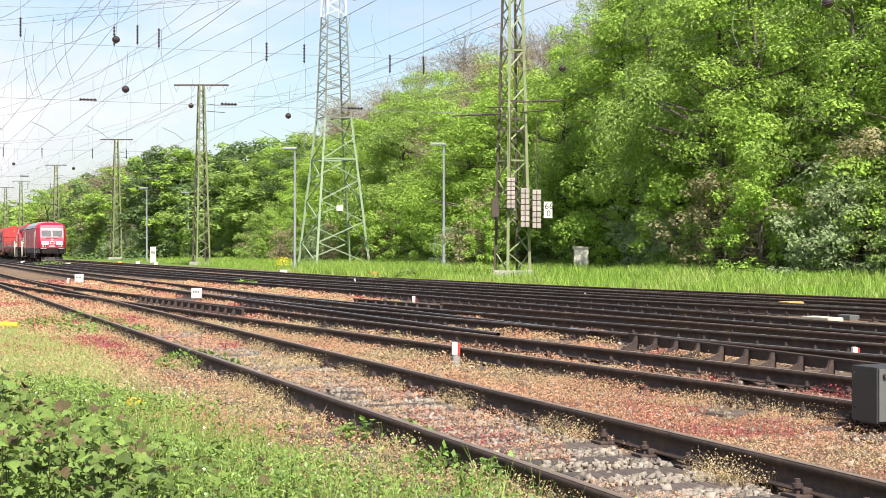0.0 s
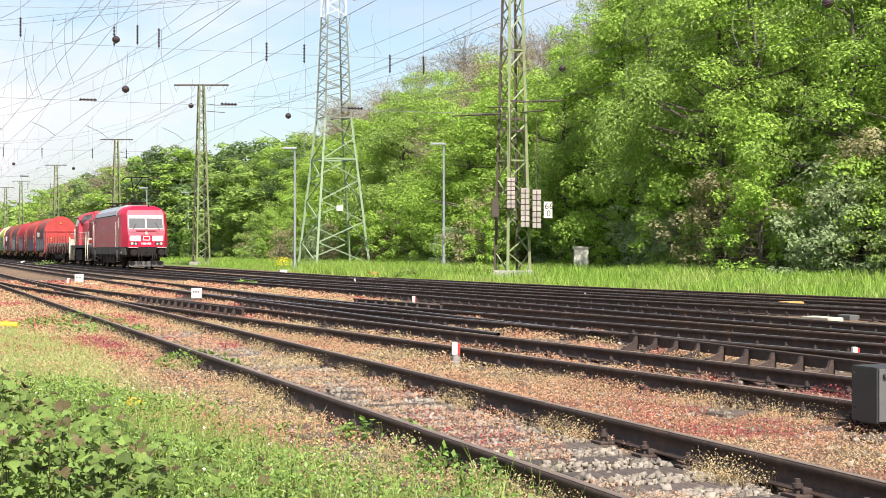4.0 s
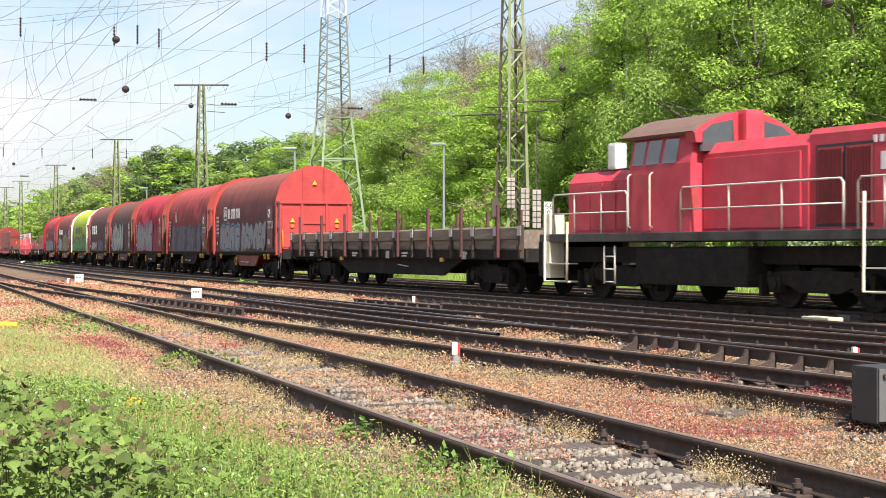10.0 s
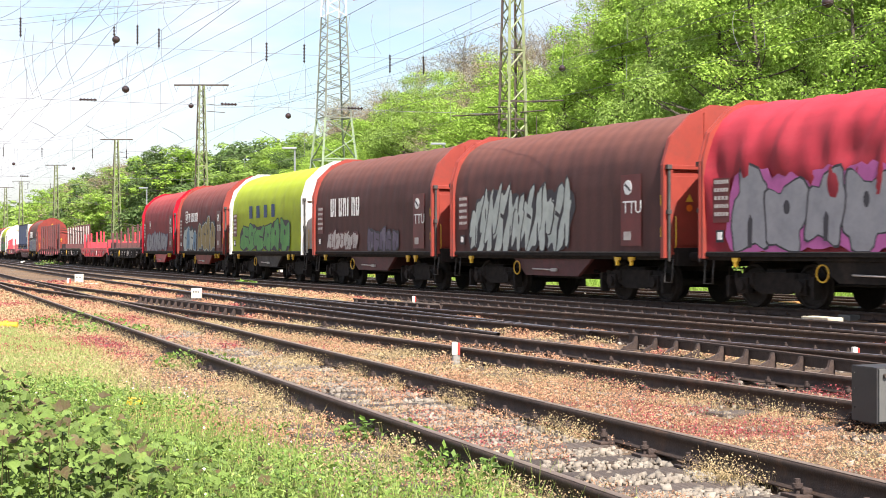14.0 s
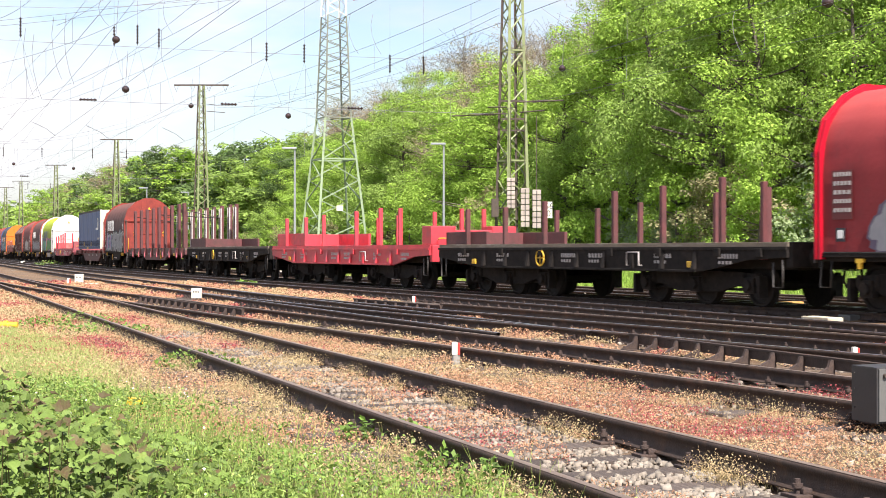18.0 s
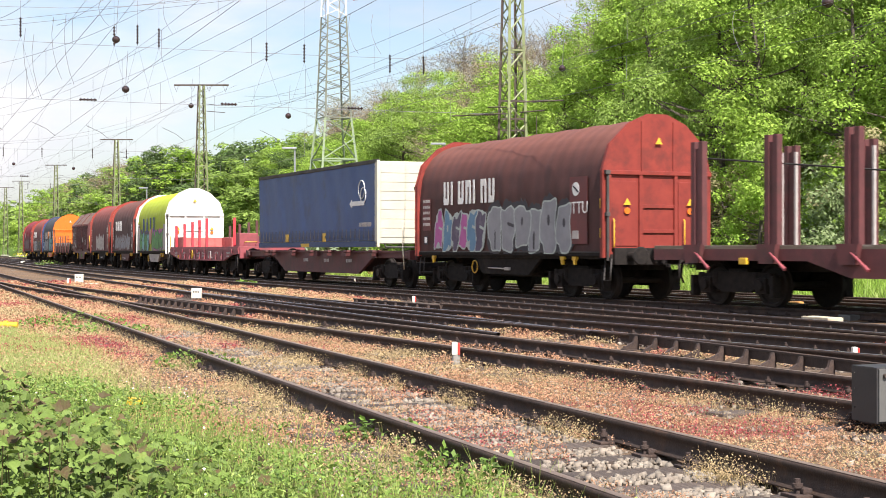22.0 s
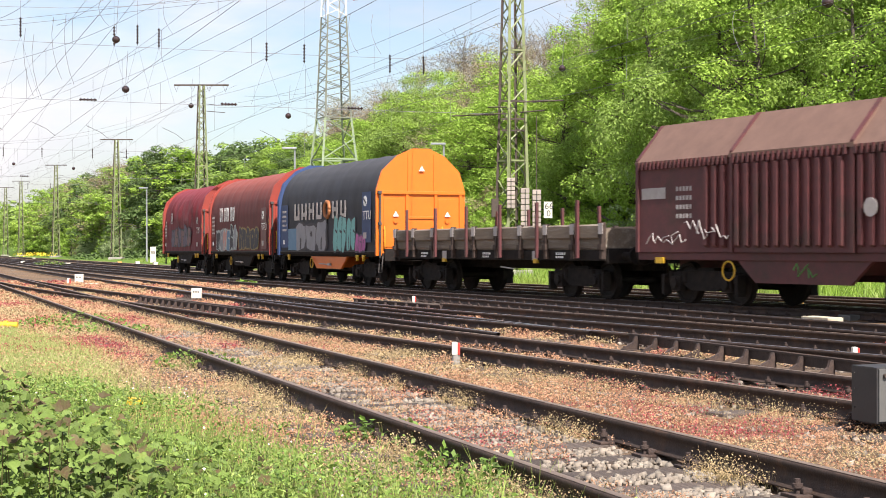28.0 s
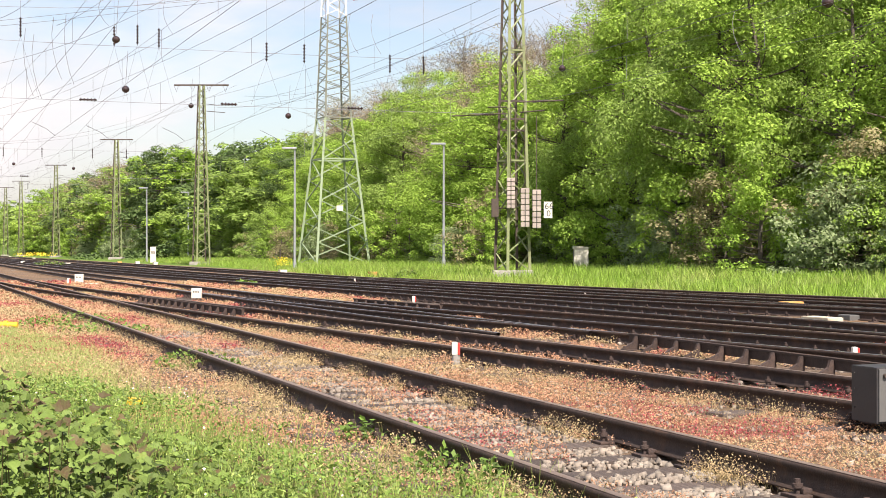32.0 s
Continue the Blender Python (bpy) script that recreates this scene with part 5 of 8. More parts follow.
        for y in (-0.55, -0.35, 0.35, 0.5, 0.62):
            hoses = Mesh().path([(sx * 8.95, y, 1.05), (sx * 9.2, y, 0.95), (sx * 9.25, y * 0.95, 0.7), (sx * 9.12, y * 0.85, 0.5), (sx * 9.0, y * 0.8, 0.62)], 0.03, 7)
            part("brake_hose", hoses, BLACK, t)
        pl = Mesh()
        pl.add([(sx * 8.98, -1.1, 0.16), (sx * 8.98, 1.1, 0.16), (sx * 8.86, 1.1, 0.50), (sx * 8.86, -1.1, 0.50), (sx * 8.94, -1.1, 0.16), (sx * 8.94, 1.1, 0.16), (sx * 8.82, 1.1, 0.50), (sx * 8.82, -1.1, 0.50)],
               [(0, 1, 2, 3), (4, 7, 6, 5), (0, 4, 5, 1), (2, 6, 7, 3), (0, 3, 7, 4), (1, 5, 6, 2)])
        part("rail_guard", pl, GRIME, t, "grey snow plough plate")
        part("aerial", Mesh().rod((sx * 7.9, 0.3, 3.9), (sx * 7.9, 0.3, 4.1), 0.05, 8).box(sx * 7.7 - 0.1, sx * 7.7 + 0.1, -0.4, -0.2, 3.9, 4.02, 0.02), BLACK, t)
    on_front(1, -0.22, 0.22, 1.82, 2.1, WHITE, "square_mark", "white framed square mark", 0.012)
    on_front(1, -0.16, 0.16, 1.87, 2.05, RED, "square_mark_field", "", 0.016)
    for i in range(8):
        on_front(1, -0.32 + i * 0.08, -0.27 + i * 0.08, 1.56, 1.68, WHITE, "number_bar", "", 0.012)
    # side facing the yard
    square_mark(t, -1.0, 2.32, 0.5, FADED, -1.474)
    text_bars(t, -1.45, -0.05, 1.56, 1.62, 9, FADED, -1.474, "label_line")
    for x0, door in ((5.7, 1), (-6.48, -1)):
        for x in (x0, x0 + 0.78):
            part("handrail", Mesh().path([(x, -1.47, 1.35), (x, -1.53, 1.42), (x, -1.53, 3.02), (x, -1.47, 3.08)], 0.012, 6), RAILING, t, "pale handrail by the cab door")
        part("door_leaf", Mesh().box(x0 + 0.08, x0 + 0.70, -1.482, -1.465, 1.45, 3.3, 0.005), RED, t)
        part("door_handle", Mesh().rod((x0 + 0.62, -1.48, 2.2), (x0 + 0.72, -1.5, 2.2), 0.02, 6), RAILING, t)
        st = Mesh()
        for z in (0.45, 0.75, 1.25):
            st.box(x0 + 0.1, x0 + 0.68, -1.5, -1.3, z, z + 0.03)
        st.path([(x0 + 0.1, -1.49, 1.2), (x0 + 0.1, -1.49, 0.46)], 0.018, 6).path([(x0 + 0.68, -1.49, 1.2), (x0 + 0.68, -1.49, 0.46)], 0.018, 6)
        part("cab_step", st, FADED, t, "pale steps below the cab door")
        part("step_recess", Mesh().box(x0 + 0.1, x0 + 0.7, -1.487, -1.47, 1.22, 1.4), BLACK, t)
    for sx in (1, -1):
        m = Mesh()
        a = [(sx * 6.66, 2.60), (sx * 7.08, 2.62), (sx * 7.22, 2.80), (sx * 7.06, 3.28), (sx * 6.72, 3.30), (sx * 6.64, 3.2)]
        m.prism(a, -1.478, -1.45, "y")
        part("side_window", m, GLASS, t, "dark cab side window")
    part("maker_plate", Mesh().box(7.75, 8.3, -1.485, -1.47, 1.0, 1.1), FADED, t)
    # under the frame
    add_bogies(t, "electric", (-5.2, 5.2))
    eq = Mesh().box(-3.2, 3.2, -1.25, 1.25, 0.35, 0.95, 0.05)
    part("transformer_box", eq, BLACK, t)
    part("main_frame", Mesh().box(-8.8, 8.8, -1.2, 1.2, 0.78, 0.96, 0.02), BLACK, t)
    for x in (-7.6, -6.7, -4.2, -2.9, 0.9, 2.2, 4.0, 6.9):
        part("frame_bracket", Mesh().path([(x - 0.14, -1.4, 0.95), (x - 0.11, -1.44, 0.6), (x + 0.11, -1.44, 0.6), (x + 0.14, -1.4, 0.95)], 0.035, 6).box(x - 0.12, x + 0.12, -1.46, -1.42, 0.58, 0.72, 0.01), GRIME, t, "grimy grey jacking bracket")
    # pantographs
    for x, up in ((-5.4, False), (4.3, True)):
        for dx in (-0.85, 0.85):
            for y in (-0.5, 0.5):
                prof = [(0, 0.05)] + [(0.05 + k * 0.055 + o, q) for k in range(4) for o, q in ((-0.012, 0.045), (-0.01, 0.085), (0.01, 0.085), (0.012, 0.045))] + [(0.28, 0.05)]
                ins = Mesh().lathe((x + dx, y, 4.08), (0, 0, 1), prof, 10)
                part("insulator", ins, DARK_RED, t, "dark ribbed insulator")
        p = Mesh()
        p.path([(x - 0.95, -0.5, 4.37), (x + 0.95, -0.5, 4.37), (x + 0.95, 0.5, 4.37), (x - 0.95, 0.5, 4.37), (x - 0.95, -0.5, 4.37)], 0.035, 7)
        if up:
            kx, kz, hx, hz = x - 1.25, 5.2, x + 0.35, 6.0
        else:
            kx, kz, hx, hz = x + 1.2, 4.49, x - 0.9, 4.59
        p.rod((x + (0.3 if up else -0.3), 0, 4.4), (kx, 0, kz), 0.07, 9)
        p.rod((kx, 0, kz), (hx, -0.35, hz), 0.035, 7)
        p.rod((kx, 0, kz), (hx, 0.35, hz), 0.035, 7)
        p.rod((x + (0.05 if up else -0.55), 0.1, 4.4), (kx, 0.1, kz - 0.12), 0.02, 6)
        for dx in (-0.25, 0.25):
            p.path([(hx + dx, -0.98, hz - 0.18), (hx + dx, -0.75, hz + 0.05), (hx + dx, 0.75, hz + 0.05), (hx + dx, 0.98, hz - 0.18)], 0.03, 6)
        p.rod((hx - 0.25, -0.35, hz), (hx + 0.25, -0.35, hz), 0.02, 5).rod((hx - 0.25, 0.35, hz), (hx + 0.25, 0.35, hz), 0.02, 5)
        part("pantograph", p, BLACK, t, "raised dark pantograph" if up else "folded dark pantograph")
    part("roof_cable", Mesh().path([(-4.4, -0.3, 4.36), (-2, -0.3, 4.26), (4.4, -0.3, 4.36)], 0.02, 6), RUST, t)
    MOVING.append((t, 76.75, 10.4))


electric_loco()


# ---------------------------------------------------------------- diesel shunter
def diesel_loco():
    t = thing("diesel_locomotive", "red diesel shunting locomotive with centre cab and pale railings", "locomotive", "vehicles of the train")
    part("running_board", Mesh().box(-6.55, 6.55, -1.5, 1.5, 1.40, 1.60, 0.02), GRIME, t, "grimy grey running board")
    part("main_frame", Mesh().box(-6.4, 6.4, -1.0, 1.0, 0.9, 1.28, 0.03), BLACK, t)
    part("fuel_tank", Mesh().box(-2.4, 1.7, -1.4, 1.4, 0.42, 1.26, 0.06), BLACK, t)

    def hood(x0, x1, w, z1, name, bev=0.25):
        prof = [(-w, 1.59), (-w, z1 - bev), (-w + bev * 0.8, z1), (w - bev * 0.8, z1), (w, z1 - bev), (w, 1.59)]
        part(name, Mesh().prism(prof, x0, x1, "x"), OLD_RED, t)

    hood(-5.85, -2.6, 1.05, 3.12, "short_hood")
    hood(-0.25, 3.2, 1.08, 3.55, "long_hood")
    hood(3.2, 6.25, 1.04, 3.62, "radiator_hood", 0.12)
    part("hood_top", Mesh().box(-5.87, -2.55, -0.85, 0.85, 3.11, 3.17, 0.02), RUSTBROWN, t, "rusty brown hood top")
    part("hood_panel", Mesh().box(-0.2, 3.0, -1.115, -1.08, 1.66, 3.2, 0.02), OLD_RED, t)
    for i in range(4):
        part("hood_door", Mesh().box(-5.4 + i * 0.58, -4.87 + i * 0.58, -1.075, -1.05, 1.68, 2.82, 0.01), OLD_RED, t)
    for i in range(18):
        x = 3.46 + i * 0.083 + (0.06 if i > 8 else 0)
        part("radiator_slat", Mesh().prism([(x, -1.042), (x + 0.02, -1.085), (x + 0.05, -1.085), (x + 0.06, -1.042)], 1.72, 3.22, "z"), DARK_RED, t)
    part("grille_frame", Mesh().box(3.40, 5.02, -1.052, -1.041, 1.66, 3.28), G_DARK, t)
    part("round_mark", Mesh().rod((6.0, -1.04, 3.32), (6.0, -1.05, 3.32), 0.11, 16), FADED, t)
    slab(t, "white_panel", 5.2, 5.75, 2.72, 3.06, WHITE, -1.042)
    square_mark(t, 5.82, 2.72, 0.34, FADED, -1.042)
    text_bars(t, 5.0, 6.2, 3.24, 3.38, 7, WHITE, -1.042, "number_bar")
    # cab with a bowed roof
    cab = Mesh().prism([(-1.42, 1.59), (-1.42, 3.12), (-1.28, 3.80), (1.28, 3.80), (1.42, 3.12), (1.42, 1.59)], -2.6, -0.25, "x")
    part("cab", cab, OLD_RED, t)
    arc = [(-1.47 + 2.94 * i / 16, 3.80 + 0.50 * math.sin(math.pi * i / 16) ** 0.8) for i in range(17)]
    part("cab_roof", Mesh().prism(arc + [(1.40, 3.74), (-1.40, 3.74)], -2.95, -0.12, "x"), ROOFBROWN, t, "dusty grey-brown bowed cab roof")
    part("roof_fascia", Mesh().prism([(a * 0.98, b - 0.03) for a, b in arc] + [(1.40, 3.55), (-1.40, 3.55)], -0.4, -0.07, "x"), OLD_RED, t)
    for y in (-0.82, 0.82):
        sg = math.copysign(1, y)
        w = [(sg * 1.26, 3.36), (sg * 1.22, 3.78), (sg * 0.98, 3.96), (sg * 0.42, 4.08), (sg * 0.36, 3.36)]
        part("cab_window", Mesh().prism(w, -0.2, -0.045, "x"), GLASS, t, "dark rounded cab window")
    part("exhaust_housing", Mesh().box(-0.32, 0.22, -0.26, 0.26, 3.3, 4.30, 0.1), OLD_RED, t)
    for x in (-2.5, -1.95, -1.3):
        m = Mesh().prism([(-1.43, 3.14), (-1.31, 3.70), (-1.26, 3.70), (-1.36, 3.14)], x, x + (0.45 if x < -2 else 0.52), "x")
        part("cab_window", m, GLASS, t, "dark cab side window")
    part("cab_door", Mesh().box(-2.45, -1.75, -1.44, -1.42, 1.62, 2.95, 0.01), OLD_RED, t)
    for x in (-2.55, -1.68):
        part("handrail", Mesh().path([(x, -1.42, 1.7), (x, -1.5, 1.76), (x, -1.5, 2.9), (x, -1.42, 2.96)], 0.02, 6), RAILING, t)
    part("air_cleaner", Mesh().box(-4.25, -3.9, -0.95, -0.6, 3.15, 3.8, 0.08), WHITEPAINT, t, "white box on the short hood")

    def railing(x0, x1, posts, y=-1.42):
        m = Mesh()
        m.path([(x0, y, 1.6), (x0, y, 2.5), (x0 + 0.08, y, 2.58), (x1 - 0.08, y, 2.58), (x1, y, 2.5), (x1, y, 1.6)], 0.022, 6)
        m.path([(x0, y, 2.1), (x1, y, 2.1)], 0.018, 6)
        for x in posts:
            m.path([(x, y, 1.6), (x, y, 2.58)], 0.018, 6)
        part("railing", m, RAILING, t, "pale tubular railing")

    railing(-6.0, -2.7, (-5.0, -3.8))
    railing(-0.6, 4.6, (1.1, 2.8))
    railing(5.0, 6.45, (5.7,))
    railing(-6.3, 6.4, (-3, 0, 3), 1.42)
    for sx in (1, -1):
        e = part("end_platform", Mesh().box(sx * 6.5 - 0.12, sx * 6.5 + 0.12, -1.48, 1.48, 0.55, 1.42, 0.02), BLACK, t)
        for y in (-1.2, 1.2):
            p = part("lamp_box", Mesh().box(sx * 6.2 - 0.18, sx * 6.2 + 0.16, y - 0.30, y + 0.14, 0.5, 2.12, 0.03), CREAM, t, "cream lamp box on the end platform")
            for zl, ln_ in ((1.86, REDLENS), (1.52, LENS)):
                part("lamp_rim", Mesh().lathe((sx * 6.2 + (0.15 if sx > 0 else -0.17), y - 0.08, zl), (sx, 0, 0), [(0, 0.155), (0.05, 0.155), (0.05, 0.12), (0.03, 0.115)], 18), BLACK, p)
                part("lamp", Mesh().lathe((sx * 6.2 + (0.15 if sx > 0 else -0.17), y - 0.08, zl), (sx, 0, 0), [(0, 0.12), (0.04, 0.12), (0.06, 0.06)], 16), ln_, p)
        x = sx * 5.75
        part("corner_step", Mesh().path([(x - 0.5, -1.5, 2.3), (x - 0.5, -1.52, 0.42), (x + 0.55, -1.52, 0.42), (x + 0.55, -1.5, 1.9)], 0.03, 6).box(x - 0.5, x + 0.55, -1.52, -1.2, 0.40, 0.44).box(x - 0.5, x + 0.55, -1.52, -1.2, 0.85, 0.88), CREAM, t, "cream corner steps")
    part("ladder", Mesh().path([(-3.6, -1.46, 1.3), (-3.6, -1.46, 0.4)], 0.022, 6).path([(-3.15, -1.46, 1.3), (-3.15, -1.46, 0.4)], 0.022, 6).path([(-3.6, -1.46, 0.45), (-3.15, -1.46, 0.45)], 0.018, 6).path([(-3.6, -1.46, 0.75), (-3.15, -1.46, 0.75)], 0.018, 6).path([(-3.6, -1.46, 1.05), (-3.15, -1.46, 1.05)], 0.018, 6), RAILING, t)
    add_bogies(t, "diesel", (-3.5, 3.5))
    add_ends(t, 7.15)
    MOVING.append((t, 60.02, 7.0))


diesel_loco()


# ---------------------------------------------------------------- flat wagons
PALERED = mat("pale_bleached_red_paint", (0.55, 0.16, 0.14), (0.45, 0.11, 0.10), 2, 0.6, 0, 0.06, 25, (0.33, 0.08, 0.075), 1.1, 0.6, spec=0.3)


def low_sided(label, centre, half, pivots, bays, stakes_n, kind="y25"):
    """Flat wagon with wooden drop sides between iron posts and a stake at each."""
    t = thing("flat_wagon", label, "freight wagon", "flat wagons of the train")
    L = half - 0.62
    part("deck", Mesh().box(-L, L, -1.38, 1.38, 1.12, 1.24, 0.01), BOARD, t)
    fr = Mesh()
    for sy in (-1, 1):
        fr.box(-L, L, sy * 1.36 - 0.05, sy * 1.36 + 0.05, 0.94, 1.2, 0.02)
    fr.box(-L, L, -0.3, 0.3, 0.7, 1.1, 0.02)
    if half > 8:
        for sy in (-1, 1):
            part("truss_plate", Mesh().prism([(-5.3, 0.95), (-3.9, 0.45), (3.9, 0.45), (5.3, 0.95)], sy * 1.2 - 0.04, sy * 1.2 + 0.04, "y"), BLACK, t)
    for sx in (-1, 1):
        fr.box(sx * L - 0.08, sx * L + 0.08, -1.35, 1.35, 0.88, 1.24, 0.02)
    part("underframe", fr, BLACK, t)
    w = 2 * L / bays
    for i in range(bays):
        for sy in (-1, 1):
            b = part("drop_side", Mesh().box(-L + i * w + 0.05, -L + (i + 1) * w - 0.05, sy * 1.41 - 0.03, sy * 1.41 + 0.03, 1.24, 1.82, 0.01), BOARD, t)
            if sy < 0:
                part("side_board", Mesh().prism([(-1.445, 1.46), (-1.5, 1.50), (-1.5, 1.78), (-1.445, 1.82)], -L + i * w + 0.12, -L + (i + 1) * w - 0.12, "x"), BOARD, b)
        x = -L + (i + 0.5) * w
        if i % 3 == 1:
            slab(t, "label_plate", x - 0.3, x + 0.3, 0.97, 1.17, BLACK, -1.412)
            text_bars(t, x - 0.25, x + 0.25, 1.08, 1.14, 5, WHITE, -1.42, "label_line")
            text_bars(t, x - 0.25, x + 0.15, 1.0, 1.05, 4, WHITE, -1.42, "label_line")
        if i % 4 == 2:
            slab(t, "chalk_plate", x - 0.14, x + 0.14, 0.94, 1.18, FADED, -1.414)
    for i in range(bays + 1):
        x = -L + i * w
        for sy in (-1, 1):
            part("side_post", Mesh().box(x - 0.06, x + 0.06, sy * 1.45 - 0.06, sy * 1.45 + 0.06, 0.98, 1.86, 0.01).box(x - 0.09, x + 0.09, sy * 1.5 - 0.05, sy * 1.5 + 0.05, 1.2, 1.34, 0.01), RUST, t)
            if sy < 0:
                part("corner_iron", Mesh().box(x - 0.1, x + 0.1, -1.518, -1.505, 1.58, 1.84, 0.004), FADED, t, "pale worn corner iron")
    for i in range(stakes_n):
        x = -L + (i + 0.5) * 2 * L / stakes_n
        for sy in (-1, 1):
            part("stake", Mesh().box(x - 0.045, x + 0.045, sy * 1.55 - 0.035, sy * 1.55 + 0.035, 1.0, 2.42, 0.012), RUSTBROWN, t, "thin rusty stake")
    for sx in (-1, 1):
        part("end_board", Mesh().box(sx * L - 0.04, sx * L + 0.04, -1.38, 1.38, 1.24, 1.72, 0.01), BOARD, t)
    for x in (-L * 0.45, L * 0.45):
        part("lamp_bracket", Mesh().box(x - 0.1, x + 0.1, -1.44, -1.36, 0.86, 0.98, 0.02), YELLOW, t)
    part("brake_lever", Mesh().path([(0.6, -1.3, 0.75), (1.4, -1.3, 0.7)], 0.02, 6), FADED, t)
    add_bogies(t, kind, pivots)
    add_ends(t, half)
    MOVING.append((t, centre, abs(pivots[1] - pivots[0])))
    return t


def heavy_flat(label, centre, paint, stakes, bulkhead, stake_paint, ring=True, boxed=False, far_paint=None):
    """Six-axle flat wagon with a fish-bellied sill, swivelling stakes and a low bulkhead."""
    t = thing("flat_wagon", label, "freight wagon", "flat wagons of the train")
    half, L = 8.2, 7.85
    part("deck", Mesh().box(-L, L, -1.45, 1.45, 1.26, 1.36, 0.01), BOARD if paint is BLACK else paint, t)
    sill = Mesh()
    for sy in (-1, 1):
        prof = [(-L, 1.27), (-L, 1.0), (-5.4, 0.74), (5.0, 0.74), (6.6, 1.0), (L, 1.05), (L, 1.27)]
        sill.prism(prof, sy * 1.42 - 0.04, sy * 1.42 + 0.04, "y")
        sill.box(-L, L, sy * 1.42 - 0.07, sy * 1.42 + 0.07, 1.2, 1.27, 0.01)
        sill.box(-5.2, 4.8, sy * 1.42 - 0.08, sy * 1.42 + 0.08, 0.72, 0.77, 0.01)
    part("side_sill", sill, paint, t)
    part("centre_frame", Mesh().box(-7.6, 7.6, -1.0, 1.0, 0.8, 1.25, 0.03), BLACK, t)
    for i in range(9):
        x = -5.0 + i * 1.22
        part("sill_rib", Mesh().prism([(-1.46, 0.78), (-1.55, 0.78), (-1.47, 1.18)], x - 0.06, x + 0.06, "x"), paint, t)
    for sx in (-1, 1):
        part("head_stock", Mesh().box(sx * L - 0.1, sx * L + 0.1, -1.4, 1.4, 0.85, 1.36, 0.03), paint, t)
        for sy in (-1, 1):
            part("corner_step", Mesh().path([(sx * 7.7, sy * 1.44, 1.0), (sx * 7.7, sy * 1.44, 0.45), (sx * 7.4, sy * 1.44, 0.45), (sx * 7.4, sy * 1.44, 0.95)], 0.022, 6), GRIME, t)
    for x, z1 in stakes:
        for sy in (-1, 1):
            xx = x if sy < 0 else x + 0.3
            s = part("stake", Mesh().box(xx - 0.055, xx + 0.055, sy * 1.36 - 0.06, sy * 1.36 + 0.06, 1.0, z1, 0.015), stake_paint if sy < 0 else (far_paint or stake_paint), t, "upright steel stake")
            part("stake_hinge", Mesh().box(xx - 0.1, xx + 0.1, sy * 1.47 - 0.05, sy * 1.47 + 0.05, 1.06, 1.24, 0.01), paint, s)
    if bulkhead:
        x0, x1, h, bp = bulkhead
        part("bulkhead", Mesh().box(x0, x1, -1.3, -1.2, 1.36, 1.36 + h, 0.02).box(x0, x1, 1.2, 1.3, 1.36, 1.36 + h, 0.02).box(x0, x0 + 0.1, -1.3, 1.3, 1.36, 1.36 + h, 0.02), bp, t, "low bulkhead on the deck end")
    if boxed:
        part("end_box", Mesh().box(7.15, 7.85, -1.4, -0.6, 1.36, 1.92, 0.03).box(7.15, 7.85, 0.6, 1.4, 1.36, 1.92, 0.03).box(7.6, 7.85, -0.6, 0.6, 1.36, 1.8, 0.03), paint, t, "raised stake box at the deck end")
        part("handrail", Mesh().path([(7.9, -1.2, 1.5), (8.05, -1.2, 1.55), (8.05, -0.7, 1.55), (7.9, -0.7, 1.5)], 0.02, 6), YELLOW, t)
    if ring:
        part("brake_wheel", Mesh().ring((-1.9, -1.5, 1.0), 0.2, 0.022, "y", 20).path([(-2.1, -1.5, 1.0), (-1.7, -1.5, 1.0)], 0.015, 5).path([(-1.9, -1.5, 0.8), (-1.9, -1.5, 1.2)], 0.015, 5), YELLOW, t, "yellow brake handwheel")
    for i, x in enumerate((-6.6, -4.3, -0.9, 0.4, 3.2, 5.6)):
        text_bars(t, x, x + 0.7, 1.02, 1.12, 5 + i % 3, FADED, -1.462, "label_line")
        text_bars(t, x, x + 0.5, 0.9, 0.97, 4, FADED, -1.462, "label_line")
    for x in (-5.6, 4.6):
        part("lamp_bracket", Mesh().box(x - 0.1, x + 0.1, -1.5, -1.4, 0.82, 0.96, 0.02), YELLOW, t)
    part("grab_iron", Mesh().path([(2.2, -1.46, 0.85), (2.2, -1.55, 0.85), (2.2, -1.55, 1.15), (2.7, -1.55, 1.15), (2.7, -1.55, 0.85), (2.7, -1.46, 0.85)], 0.018, 6), FADED, t)
    add_bogies(t, "six", (-4.3, 4.3))
    add_ends(t, half)
    MOVING.append((t, centre, 8.6))
    return t


low_sided("low-sided flat wagon with weathered brown plank sides", 43.05, 10.0, (-6.8, 6.8), 13, 8)
BSTK = [(-6.2, 2.35), (-4.0, 2.35), (-1.9, 2.45), (1.4, 2.6), (3.4, 2.65), (5.6, 2.75), (7.0, 2.6)]
heavy_flat("black heavy flat wagon with rusty stakes", -71.9, BLACK, BSTK, (-7.7, -5.2, 0.36, RUSTBROWN), RUSTBROWN, True, False)
heavy_flat("bright red heavy flat wagon with red stakes", -88.3, BRIGHTRED, [(-6.3, 2.4), (-4.0, 2.4), (-2.0, 2.45), (1.35, 2.5), (3.6, 2.55), (5.3, 2.5)], (-7.7, -4.3, 0.46, BRIGHTRED), BRIGHTRED, False, True)
heavy_flat("black heavy flat wagon with a rusty bulkhead", -104.7, BLACK, [], (-7.7, -4.4, 0.4, RUSTBROWN), RUSTBROWN, True, False)
